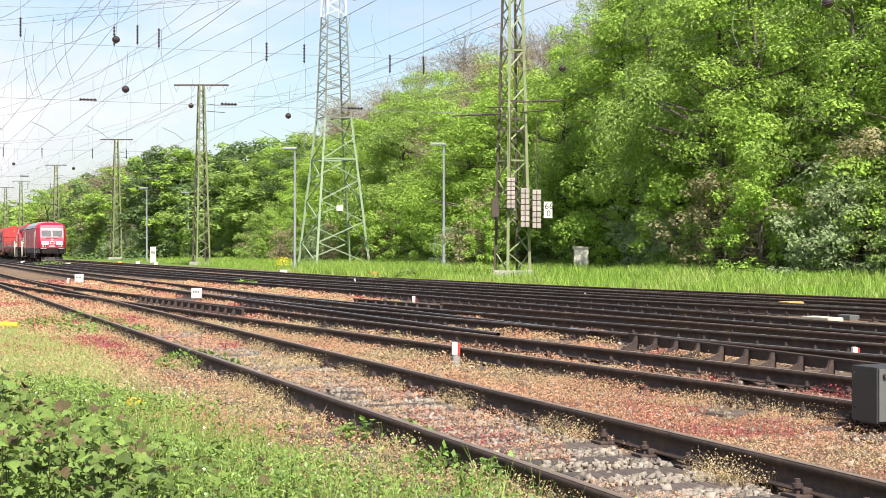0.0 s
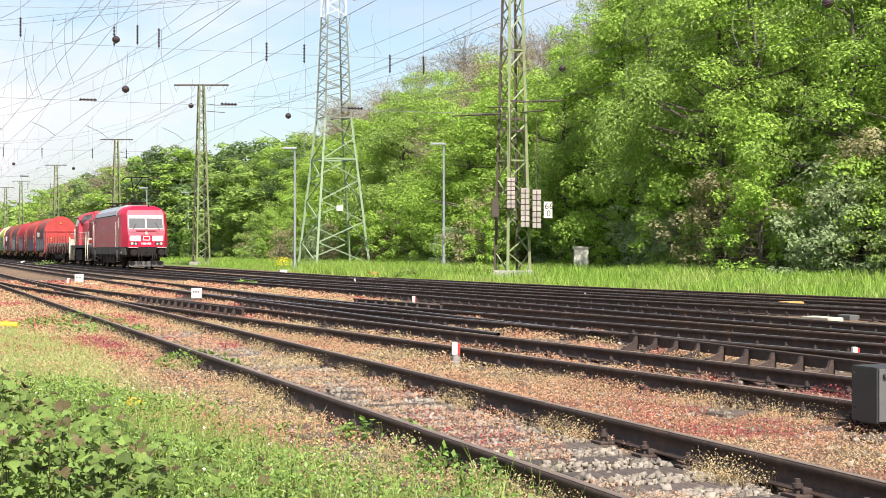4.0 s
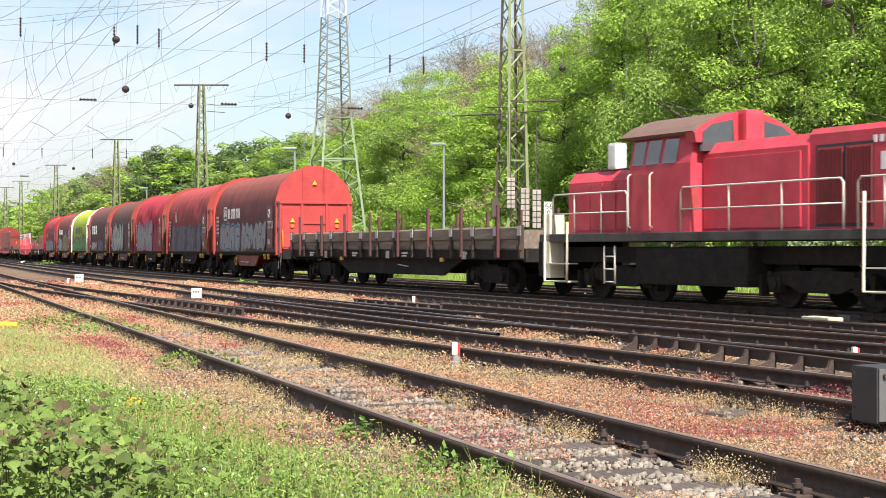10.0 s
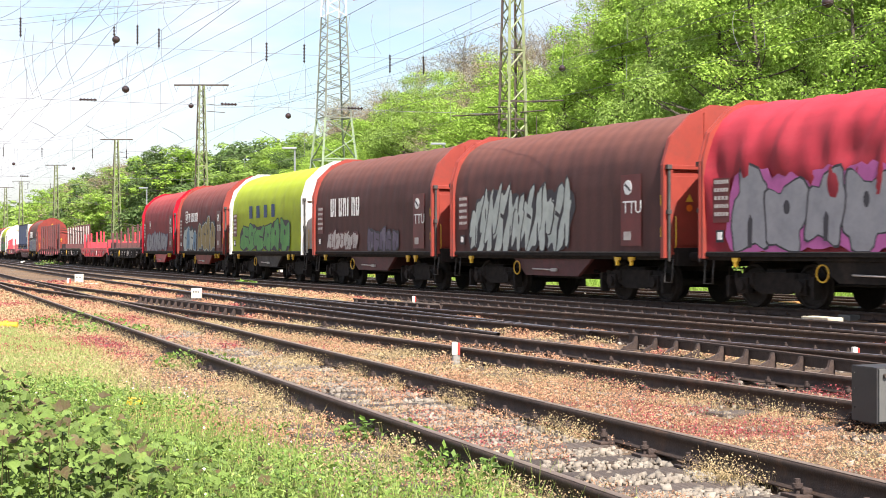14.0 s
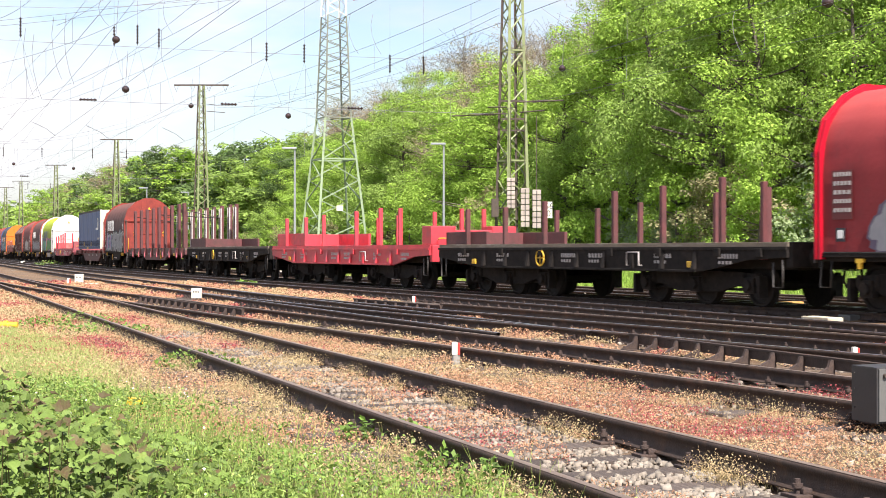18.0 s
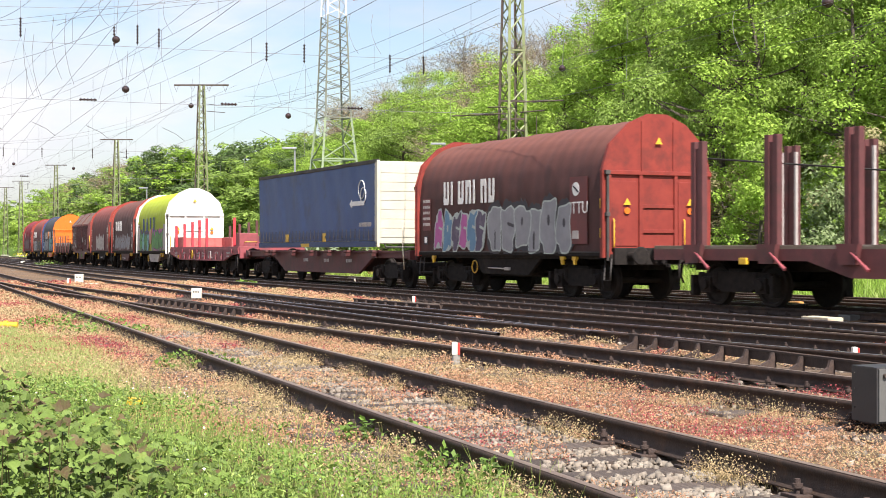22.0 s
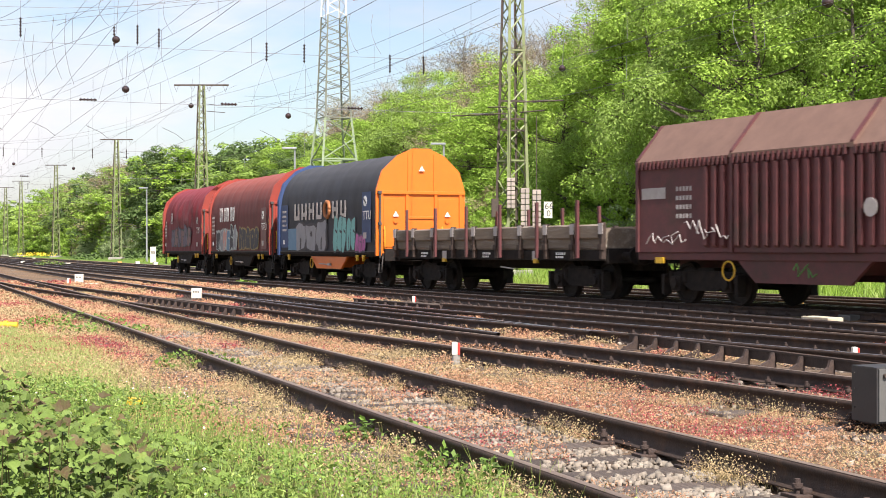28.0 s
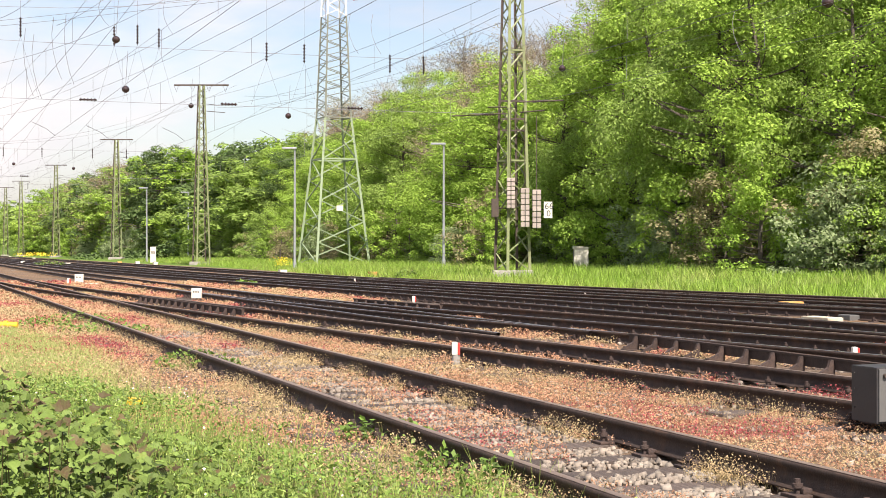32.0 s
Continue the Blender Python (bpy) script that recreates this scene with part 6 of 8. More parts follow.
heavy_flat("sun-bleached red heavy flat wagon with stakes", -173.6, PINKRED, [(-6.7, 2.45), (-4.5, 2.51), (-2.5, 2.57), (-0.8, 2.63), (0.9, 2.69), (6.7, 2.6)], (-7.7, -5.3, 0.5, PALERED), BRIGHTRED, True, True, RUSTBROWN)
low_sided("short low-sided flat wagon with brown plank sides", -237.8, 6.75, (-4.4, 4.4), 9, 6)


def stake_wagon():
    t = thing("stake_wagon", "rusty brown flat wagon with tall paired stakes", "freight wagon", "flat wagons of the train")
    half, L = 10.2, 9.6
    part("deck", Mesh().box(-L, L, -1.4, 1.4, 1.2, 1.3, 0.01), BOARD, t)
    sill = Mesh()
    for sy in (-1, 1):
        sill.prism([(-L, 1.22), (-L, 0.98), (-4.6, 0.98), (-3.4, 0.66), (3.4, 0.66), (4.6, 0.98), (L, 0.98), (L, 1.22)], sy * 1.36 - 0.05, sy * 1.36 + 0.05, "y")
    part("side_sill", sill, RUSTBROWN, t)
    part("centre_frame", Mesh().box(-9.4, 9.4, -0.4, 0.4, 0.75, 1.2, 0.03), BLACK, t)
    for x in (-8.1, -5.7, -3.4, -1.1, 0.95, 3.05, 5.15, 7.4, 8.9):
        for sy in (-1, 1):
            s = part("stake", Mesh().box(x - 0.2, x - 0.06, sy * 1.32 - 0.07, sy * 1.32 + 0.07, 1.2, 3.55, 0.012).box(x + 0.06, x + 0.2, sy * 1.32 - 0.07, sy * 1.32 + 0.07, 1.2, 3.55, 0.012).box(x - 0.08, x + 0.08, sy * 1.32 - 0.05, sy * 1.32 + 0.05, 1.2, 3.4), RUSTBROWN, t, "tall rusty paired stake")
            part("stake_foot", Mesh().prism([(x - 0.3, 1.32), (x - 0.22, 0.92), (x + 0.22, 0.92), (x + 0.3, 1.32)], sy * 1.46 - 0.06, sy * 1.46 + 0.06, "y"), RUSTBROWN, s)
            if sy > 0:
                part("wear_strip", Mesh().box(x - 0.26, x - 0.2, 1.2, 1.26, 1.3, 3.4).box(x + 0.2, x + 0.26, 1.2, 1.26, 1.3, 3.4), FADED, s, "pale wear strip")
            else:
                part("tension_lever", Mesh().rod((x + 0.1, -1.5, 1.15), (x + 0.6, -1.56, 0.82), 0.03, 6).rod((x + 0.5, -1.55, 0.89), (x + 0.62, -1.56, 0.81), 0.038, 6), PINKRED, s, "red tension lever")
    part("lashing_strap", Mesh().path([(-8.1, -1.25, 3.2), (-3.4, 1.2, 2.7), (0.95, -1.25, 3.15), (5.15, 1.2, 2.9), (8.9, -1.2, 3.2)], 0.02, 5), GRIME, t)
    part("brake_wheel", Mesh().ring((2.3, -1.44, 0.95), 0.2, 0.022, "y", 20), YELLOW, t, "yellow brake handwheel")
    for x in (-6.5, 6.5):
        part("lamp_bracket", Mesh().box(x - 0.12, x + 0.12, -1.46, -1.36, 0.9, 1.04, 0.02), YELLOW, t)
    for x in (-2.2, 0.0, 4.2):
        text_bars(t, x, x + 0.8, 0.95, 1.05, 6, FADED, -1.42, "label_line")
    add_bogies(t, "y25", (-7.2, 7.2))
    add_ends(t, half)
    MOVING.append((t, -123.15, 14.4))


stake_wagon()


def container_wagon():
    t = thing("container_wagon", "brown skeletal container wagon", "freight wagon", "flat wagons of the train")
    half, L = 9.85, 9.2
    fr = Mesh()
    for sy in (-1, 1):
        fr.prism([(-L, 1.18), (-L, 0.95), (-5.6, 0.95), (-4.2, 0.40), (4.2, 0.40), (5.6, 0.95), (L, 0.95), (L, 1.18)], sy * 1.1 - 0.05, sy * 1.1 + 0.05, "y")
        fr.box(-L, L, sy * 1.1 - 0.12, sy * 1.1 + 0.12, 1.12, 1.18, 0.01)
    for x in (-9, -6, -3, 0, 3, 6, 9):
        fr.box(x - 0.12, x + 0.12, -1.3, 1.3, 0.98, 1.16, 0.02)
    part("underframe", fr, RUSTBROWN, t)
    for x in (-6.2, -5.2, -2.6, -0.4, 1.6, 3.6, 6.1):
        part("container_spigot", Mesh().box(x - 0.2, x + 0.2, -1.42, -1.1, 1.12, 1.2, 0.02).prism([(x - 0.25, 1.0), (x + 0.22, 1.0), (x + 0.25, 1.1), (x - 0.2, 1.1)], -1.46, -1.3, "y"), RUSTBROWN, t, "rusty brown spigot plate")
    for x in (-1.8, 0.6, 3.0):
        text_bars(t, x, x + 0.6, 0.78, 0.9, 4, FADED, -1.16, "label_line")
    part("handrail", Mesh().path([(9.1, -1.4, 0.6), (9.1, -1.45, 1.2), (9.1, -1.45, 1.9)], 0.02, 6), CREAM, t)
    for x in (-9.2, 9.2):
        part("end_frame", Mesh().box(x - 0.1, x + 0.1, -1.3, 1.3, 0.9, 1.2, 0.02), RUSTBROWN, t)
    add_bogies(t, "y25", (-7.1, 7.1))
    add_ends(t, half)
    # the load
    box = part("swap_body", Mesh().box(-7.35, 6.4, -1.24, 1.24, 1.42, 4.1, 0.02), TRAILERWHITE, t, "blue curtain-sided swap body with a cream front wall")
    v, xs, zs = [], np.linspace(-7.3, 6.3, 62), np.linspace(1.82, 4.03, 14)
    for x in xs:
        for z in zs:
            v.append((x, -1.275 - 0.012 * math.sin(x * 2.3) - 0.01 * math.sin(x * 5.1 + z * 2), z))
    k = len(zs)
    i = (np.arange(len(xs) - 1)[:, None] * k + np.arange(k - 1)[None, :]).ravel()
    me = raw_mesh("curtain", v, np.stack([i, i + 1, i + k + 1, i + k], 1), BLUE)
    me.polygons.foreach_set("use_smooth", [True] * len(me.polygons))
    part("curtain", me, BLUE, box, "dusty blue canvas curtain")
    part("roof_rail", Mesh().box(-7.38, 6.42, -1.3, -1.2, 4.03, 4.16, 0.02), GRIME, box)
    part("lower_rail", Mesh().box(-7.38, 6.42, -1.3, -1.22, 1.3, 1.5, 0.02), G_NAVY, box, "dark lower side rail")
    for j in range(31):
        x = -7.15 + j * 0.44
        part("strap", Mesh().box(x, x + 0.035, -1.31, -1.29, 1.5, 1.92).box(x - 0.02, x + 0.06, -1.325, -1.3, 1.62, 1.7), G_DARK, box)
    part("curtain_hem", Mesh().box(-7.3, 6.3, -1.296, -1.27, 1.52, 1.84), G_NAVY, box)
    for x in (-3.6, 0.9):
        part("marker_flap", Mesh().box(x, x + 0.34, -1.32, -1.3, 1.5, 1.8), YELLOW, box, "yellow flap")
    slab(box, "marker_strip", -1.7, -0.7, 1.32, 1.44, YELLOW, -1.302)
    for y in (-1.25, 1.25):
        part("corner_post", Mesh().box(6.2, 6.44, y - 0.05, y + 0.05, 1.3, 4.12, 0.02), TRAILERWHITE, box)
    for j in range(8):
        part("front_slat", Mesh().box(6.4, 6.415, -1.16, 1.16, 1.62 + j * 0.3, 1.9 + j * 0.3, 0.004), TRAILERWHITE, box)
    part("brand_arrow", Mesh().prism([(3.75, 2.76), (3.98, 2.62), (3.98, 2.69), (5.2, 2.69), (5.2, 2.84), (3.98, 2.84), (3.98, 2.90)], -1.305, -1.295, "y"), WHITE, box, "white arrow shape on the curtain")
    part("brand_shape", Mesh().ring((4.95, -1.30, 3.22), 0.3, 0.018, "y", 18).ring((5.1, -1.30, 3.02), 0.26, 0.018, "y", 18), WHITE, box, "white ringed brand shape")
    text_bars(box, 4.7, 5.9, 1.98, 2.12, 10, FADED, -1.29, "label_line")
    part("end_bogie_step", Mesh().path([(6.3, -1.0, 1.42), (6.45, -1.0, 1.3), (6.45, 1.0, 1.3), (6.3, 1.0, 1.42)], 0.03, 6), GRIME, box)
    MOVING.append((t, -155.7, 14.2))


container_wagon()


def hood_wagon():
    t = thing("hood_wagon", "brown telescopic steel hood wagon with ribbed sides", "freight wagon", "coil wagons of the train")
    half = 6.02
    prof = [(-1.42, 1.15), (-1.42, 3.22), (-0.72, 4.05), (0.72, 4.05), (1.42, 3.22), (1.42, 1.15)]
    for x0, x1, g in ((-5.5, -1.95, 0.0), (-2.05, 1.65, 0.035), (1.55, 5.5, 0.0)):
        p = [(a + math.copysign(g, a), b + (g if b > 2 else 0)) for a, b in prof]
        h = part("steel_hood", Mesh().prism(p, x0, x1, "x"), RUSTBROWN, t, "ribbed brown steel hood")
        rf = [(-1.47 - g, 3.20 + g), (-0.73, 4.08 + g), (0.73, 4.08 + g), (1.47 + g, 3.20 + g), (1.47 + g, 3.15), (0.7, 4.03), (-0.7, 4.03), (-1.47 - g, 3.15)]
        part("hood_roof", Mesh().prism(rf, x0 - 0.02, x1 + 0.02, "x"), ROOFBROWN, h, "dusty brown roof")
        n = int((x1 - x0) / 0.31)
        for i in range(n):
            x = x0 + 0.2 + i * (x1 - x0 - 0.3) / n
            if x0 < -5 and x < -3.2:
                continue
            part("side_rib", Mesh().prism([(-1.42 - g, 1.25), (-1.50 - g, 1.3), (-1.50 - g, 2.98), (-1.42 - g, 3.02)], x, x + 0.11, "x"), RUSTBROWN, h)
        for i in range(2 * n):
            x = x0 + 0.1 + i * (x1 - x0 - 0.2) / (2 * n)
            part("eaves_rib", Mesh().box(x, x + 0.06, -1.5 - g, -1.42 - g, 3.02, 3.2), RUSTBROWN, h)
        fl = Mesh()
        for x in (x0, x1 - 0.1):
            q = [(a * 1.03, b if b < 2 else b + 0.03) for a, b in p]
            fl.prism(q, x, x + 0.1, "x")
        part("hood_flange", fl, RUSTBROWN, h)
    part("underframe", Mesh().box(-5.5, 5.5, -1.38, 1.38, 0.98, 1.15, 0.02).box(-5.4, 5.4, -0.3, 0.3, 0.7, 1.0, 0.02), RUSTBROWN, t)
    bl = Mesh()
    for sy in (-1, 1):
        bl.prism([(-2.0, 1.0), (-1.4, 0.52), (1.4, 0.52), (2.0, 1.0)], sy * 1.3 - 0.04, sy * 1.3 + 0.04, "y")
    part("belly_plate", bl, RUSTBROWN, t)
    for sx in (-1, 1):
        part("end_wall", Mesh().prism(prof, sx * 5.52 - 0.04, sx * 5.52 + 0.04, "x"), RUSTBROWN, t)
    part("handrail", Mesh().path([(5.6, -1.3, 1.1), (5.75, -1.42, 1.5), (5.75, -1.42, 2.3)], 0.025, 6), YELLOW, t, "yellow handrail")
    part("brake_wheel", Mesh().ring((-2.2, -1.4, 0.76), 0.2, 0.022, "y", 20), YELLOW, t, "yellow brake handwheel")
    for x in (-4.6, 3.4):
        part("lamp_bracket", Mesh().box(x - 0.12, x + 0.12, -1.48, -1.36, 0.9, 1.04, 0.02), YELLOW, t)
    slab(t, "label_panel", -5.3, -4.4, 2.35, 2.6, FADED, -1.424)
    for i in range(4):
        text_bars(t, -4.0, -3.4, 2.5 - i * 0.2, 2.6 - i * 0.2, 5, FADED, -1.424, "label_line")
    part("round_sign", Mesh().rod((2.1, -1.5, 2.0), (2.1, -1.51, 2.0), 0.18, 18), FADED, t)
    words(t, "U", 0.62, side_at(3.6, 1.62, -1.51), WHITE, "letter")
    rs = np.random.RandomState(41)
    for x, z, size, paint in [(-5.0 + 0.36 * i, 1.30 + 0.12 * (i > 3), 0.3 + 0.16 * (i > 3), FADED) for i in range(8)] + [(-0.25, 0.62, 0.34, G_GREEN), (0.12, 0.6, 0.38, G_GREEN)]:
        q = [(x + 0.1 * i + 0.05 * rs.normal(), -1.345 if z < 1 else -1.505, z + size * rs.rand()) for i in range(5)]
        part("graffiti", Mesh().path(q, 0.016, 4), paint, t, "thin scrawled stroke of spray paint")
    add_bogies(t, "y25", (-3.5, 3.5))
    add_ends(t, half)
    MOVING.append((t, -224.75, 7.0))


hood_wagon()


# ---------------------------------------------------------------- masts, tower and lamps
MASTGREEN = mat("pale_green_mast_paint", (0.23, 0.27, 0.12), (0.18, 0.21, 0.095), 3, 0.6, 0.1, 0.1, 30, (0.14, 0.11, 0.085), 0.8, 0.62)
TOWERGREEN = mat("light_grey_green_tower_paint", (0.26, 0.33, 0.20), (0.21, 0.27, 0.165), 2, 0.55, 0.1, 0.05, 30)
TOWERGREY = mat("dull_grey_tower_paint", (0.20, 0.22, 0.17), (0.15, 0.16, 0.13), 2, 0.6, 0.1, 0.05, 30)
TOWERWHITE = mat("white_tower_paint", (0.78, 0.78, 0.76), (0.7, 0.7, 0.68), 2, 0.5)
RUST_SHADE = mat("rust_brown_mast_steel", (0.085, 0.062, 0.047), (0.06, 0.045, 0.036), 5, 0.75, 0.1, 0.2, 30)
CONCRETE = mat("weathered_concrete", (0.36, 0.34, 0.30), (0.27, 0.25, 0.22), 6, 0.85, 0, 0.3, 40, (0.18, 0.17, 0.14), 1.5, 0.6)
WEIGHT = mat("pinkish_concrete_weights", (0.40, 0.34, 0.30), (0.32, 0.27, 0.235), 6, 0.85, 0, 0.2, 40, rand=0.12)
GALV = mat("galvanised_lamp_steel", (0.42, 0.44, 0.46), (0.35, 0.37, 0.39), 4, 0.45, 0.5, 0.03, 30)
CABLE = mat("weathered_grey_wire", (0.24, 0.24, 0.25), (0.18, 0.18, 0.19), 4, 0.6, 0.3)
PORCELAIN = mat("brown_insulator_glaze", (0.035, 0.025, 0.025), (0.05, 0.03, 0.03), 4, 0.25)
SIGNWHITE = mat("white_sign_enamel", (0.68, 0.65, 0.55), (0.60, 0.57, 0.48), 5, 0.45, 0, 0.03, 30, (0.6, 0.56, 0.48), 2.5, 0.66)
SIGNRED = mat("red_marker_paint", (0.55, 0.05, 0.035), (0.45, 0.04, 0.03), 5, 0.5)
SIGNBLACK = mat("black_sign_paint", (0.02, 0.02, 0.022), (0.03, 0.03, 0.03), 5, 0.5)
BOXBLACK = mat("matt_black_signal_box", (0.035, 0.034, 0.035), (0.028, 0.027, 0.028), 6, 0.55, 0, 0.05, 40, (0.06, 0.055, 0.05), 2, 0.62)
BOXGREY = mat("grey_signal_front", (0.13, 0.13, 0.12), (0.10, 0.10, 0.095), 5, 0.5, 0, 0.05, 40)
PALEORANGE = mat("faded_orange_cover", (0.62, 0.30, 0.08), (0.5, 0.25, 0.08), 5, 0.6)
CREAMSLAB = mat("cream_cover_plate", (0.62, 0.55, 0.40), (0.52, 0.45, 0.33), 6, 0.75, 0, 0.1, 40, (0.4, 0.34, 0.25), 3, 0.6)
YELLOWPIPE = mat("yellow_plastic_pipe", (0.80, 0.50, 0.03), (0.72, 0.45, 0.03), 4, 0.4)


def lattice(t, x, y, z0, z1, w0, w1, panels, paint, turn, leg_r=0.055, brace_r=0.022, skip=0, dark=None):
    """Four tapering corner legs with crossed bracing on each face."""
    c, s = math.cos(turn), math.sin(turn)

    def corner(k, f):
        w = (w0 + (w1 - w0) * f) / 2
        a, b = ((-1, -1), (1, -1), (1, 1), (-1, 1))[k % 4]
        return (x + c * a * w - s * b * w, y + s * a * w + c * b * w, z0 + (z1 - z0) * f)

    for k in range(4):
        m = Mesh()
        a, b = Vector(corner(k, 0)), Vector(corner(k, 1))
        m.rod(a, b, leg_r, 4, leg_r * 0.85)
        # two of the legs take the dark tone: their shade put into the colour
        part("leg", m, (dark or paint) if k in (0, 3) else paint, t)
        br = Mesh()
        for i in range(panels):
            f0, f1 = i / panels, (i + 1) / panels
            if i % 2:
                br.rod(corner(k, f0), corner(k + 1, f1), brace_r, 4)
            else:
                br.rod(corner(k + 1, f0), corner(k, f1), brace_r, 4)
            if skip and i % skip == 0:
                br.rod(corner(k, f0), corner(k + 1, f0), brace_r * 1.3, 4)
        part("bracing", br, paint, t)


def catenary_mast(u, n, height, label, arm=0.0, weights=False):
    t = thing("catenary_mast", label, "mast", "catenary masts of the yard")
    x, y, _ = P(u, n)
    z = float(ground_z(u, n))
    turn = radians(YARD_TURN + 8)
    # rust brown on two legs of the green mast stands for their shaded side
    lattice(t, x, y, z + 0.25, height, 1.22, 0.44, 22, MASTGREEN, turn, 0.095, 0.042, 6, RUST_SHADE)
    part("foundation", Mesh().box(x - 0.95, x + 0.95, y - 0.95, y + 0.95, z - 0.4, z + 0.28, 0.05), CONCRETE, t)
    if arm:
        m = Mesh()
        m.box(x - arm * 0.5, x + arm * 0.5, y - 0.08, y + 0.08, height - 0.02, height + 0.12, 0.01)
        for k in range(4):
            xx = x - arm * 0.46 + k * arm * 0.3
            m.path([(xx - 0.22, y, height), (xx, y, height - 0.55), (xx + 0.22, y, height)], 0.02, 4)
        part("crossarm", m, RUST_SHADE, t)
        m = Mesh().rod((x, y, height * 0.86), (x + arm * 0.45, y - 0.5, height * 0.845), 0.03, 5).rod((x, y, height * 0.90), (x + arm * 0.4, y - 0.5, height * 0.885), 0.025, 5)
        part("side_arm", m, RUST_SHADE, t)
    return t


m_main = catenary_mast(-67.7, 27.6, 19.5, "tall green lattice catenary mast with two legs painted in shade")
catenary_mast(-139.3, 26.0, 16.3, "green lattice catenary mast with a crossarm", 5.0)
catenary_mast(-213.0, 28.0, 16.4, "distant green lattice catenary mast", 4.5)
catenary_mast(-288.0, 26.9, 16.8, "distant green lattice catenary mast", 4.0)
catenary_mast(-362.0, 26.0, 17.0, "far lattice catenary mast", 4.0)
catenary_mast(-400.0, 25.0, 17.0, "far lattice catenary mast", 4.0)


def insulator(p, d, size=0.075, length=0.7, parts=5):
    """A chain of sheds at p along direction d."""
    t = thing("insulator", "dark ribbed insulator in the overhead wires", "insulator", "insulators of the overhead wires")
    p, d = Vector(p), Vector(d).normalized()
    prof = [(0, size * 0.4)]
    for i in range(parts):
        a = length * (i + 0.5) / parts
        prof += [(a - 0.03, size * 0.45), (a - 0.025, size), (a + 0.01, size), (a + 0.03, size * 0.45)]
    part("ribbed_body", Mesh().lathe(p, d, prof + [(length, size * 0.4)], 9), PORCELAIN, t)
    return t


def mast_fittings():
    """What hangs on the nearest mast: weights, box, arms and the line-distance plate."""
    x, y, _ = P(-67.7, 27.6)
    y -= 0.95
    k = y / 2700.0
    for px, top, bot, w in ((904, 315, 370, 14), (929, 333, 403, 15), (949.5, 336, 405, 15)):
        t = thing("tension_weight", "stack of pinkish concrete tension weights on a rod", "weight", "tension weights on the mast")
        cx = (px - 784) * k
        z1, z0 = EYE[2] - (top - 443) * k, EYE[2] - (bot - 443) * k
        n = 7
        h = (z1 - z0) / n
        for i in range(n):
            part("weight_disc", Mesh().box(cx - w * k / 2, cx + w * k / 2, y - 0.24, y + 0.24, z0 + i * h + 0.035, z0 + (i + 1) * h, 0.02), WEIGHT, t)
        part("rod", Mesh().rod((cx, y, z0 - 0.1), (cx, y, z1 + 3.5), 0.02, 6), RUST_SHADE, t)
        part("slot", Mesh().box(cx - 0.02, cx + 0.02, y - 0.25, y - 0.22, z0 + 0.03, z1 - 0.05), SIGNBLACK, t)
    t = thing("junction_box", "rusty brown metal box on the mast", "box")
    cx = (876 - 784) * k
    part("case", Mesh().box(cx - 0.17, cx + 0.17, y - 0.15, y + 0.15, EYE[2] + 59 * k, EYE[2] + 91 * k, 0.02), RUST_SHADE, t)
    part("bracket", Mesh().rod((cx, y + 0.1, EYE[2] + 75 * k), (cx + 0.6, y + 0.5, EYE[2] + 75 * k), 0.03, 5), RUST_SHADE, t)
    t = thing("distance_sign", "white line-distance plate with black numerals", "sign")
    cx = (970 - 784) * k
    part("plate", Mesh().box(cx - 0.2, cx + 0.2, y - 0.02, y, EYE[2] + 57 * k, EYE[2] + 86 * k, 0.005), SIGNWHITE, t)
    words(t, "66", 0.42, pose(cx - 0.17, y - 0.024, EYE[2] + 73 * k, 90, 0, 0), SIGNBLACK, "numeral")
    words(t, "0", 0.42, pose(cx - 0.08, y - 0.024, EYE[2] + 60 * k, 90, 0, 0), SIGNBLACK, "numeral")
    part("bracket", Mesh().rod((cx, y + 0.01, EYE[2] + 72 * k), (cx - 0.7, y + 0.6, EYE[2] + 72 * k), 0.03, 5), RUST_SHADE, t)
    # arms half way up
    zz = EYE[2] + 262 * k
    for x0, x1, z0, z1, r in ((0.3, 2.4, 0.05, 0.12, 0.04), (0.3, 1.5, -0.45, -0.35, 0.03), (-2.9, -0.3, -0.62, -0.5, 0.03), (-1.2, -0.3, -0.2, -0.2, 0.03)):
        part("side_arm", Mesh().rod((x + x0, y + 0.3, zz + z0), (x + x1, y + 0.3, zz + z1), r, 6), RUST_SHADE, m_main)
    for x0, z0 in ((-1.5, -0.56), (0.9, 0.06)):
        insulator((x + x0, y + 0.3, zz + z0), (1, 0, 0.04), 0.075, 0.6, 5)
    for d in (0.1, -0.75, -1.3):
        part("cross_tie", Mesh().box(x - 0.55, x + 0.55, y + 0.36, y + 0.44, zz + d - 0.04, zz + d + 0.04), RUST_SHADE, m_main)


mast_fittings()


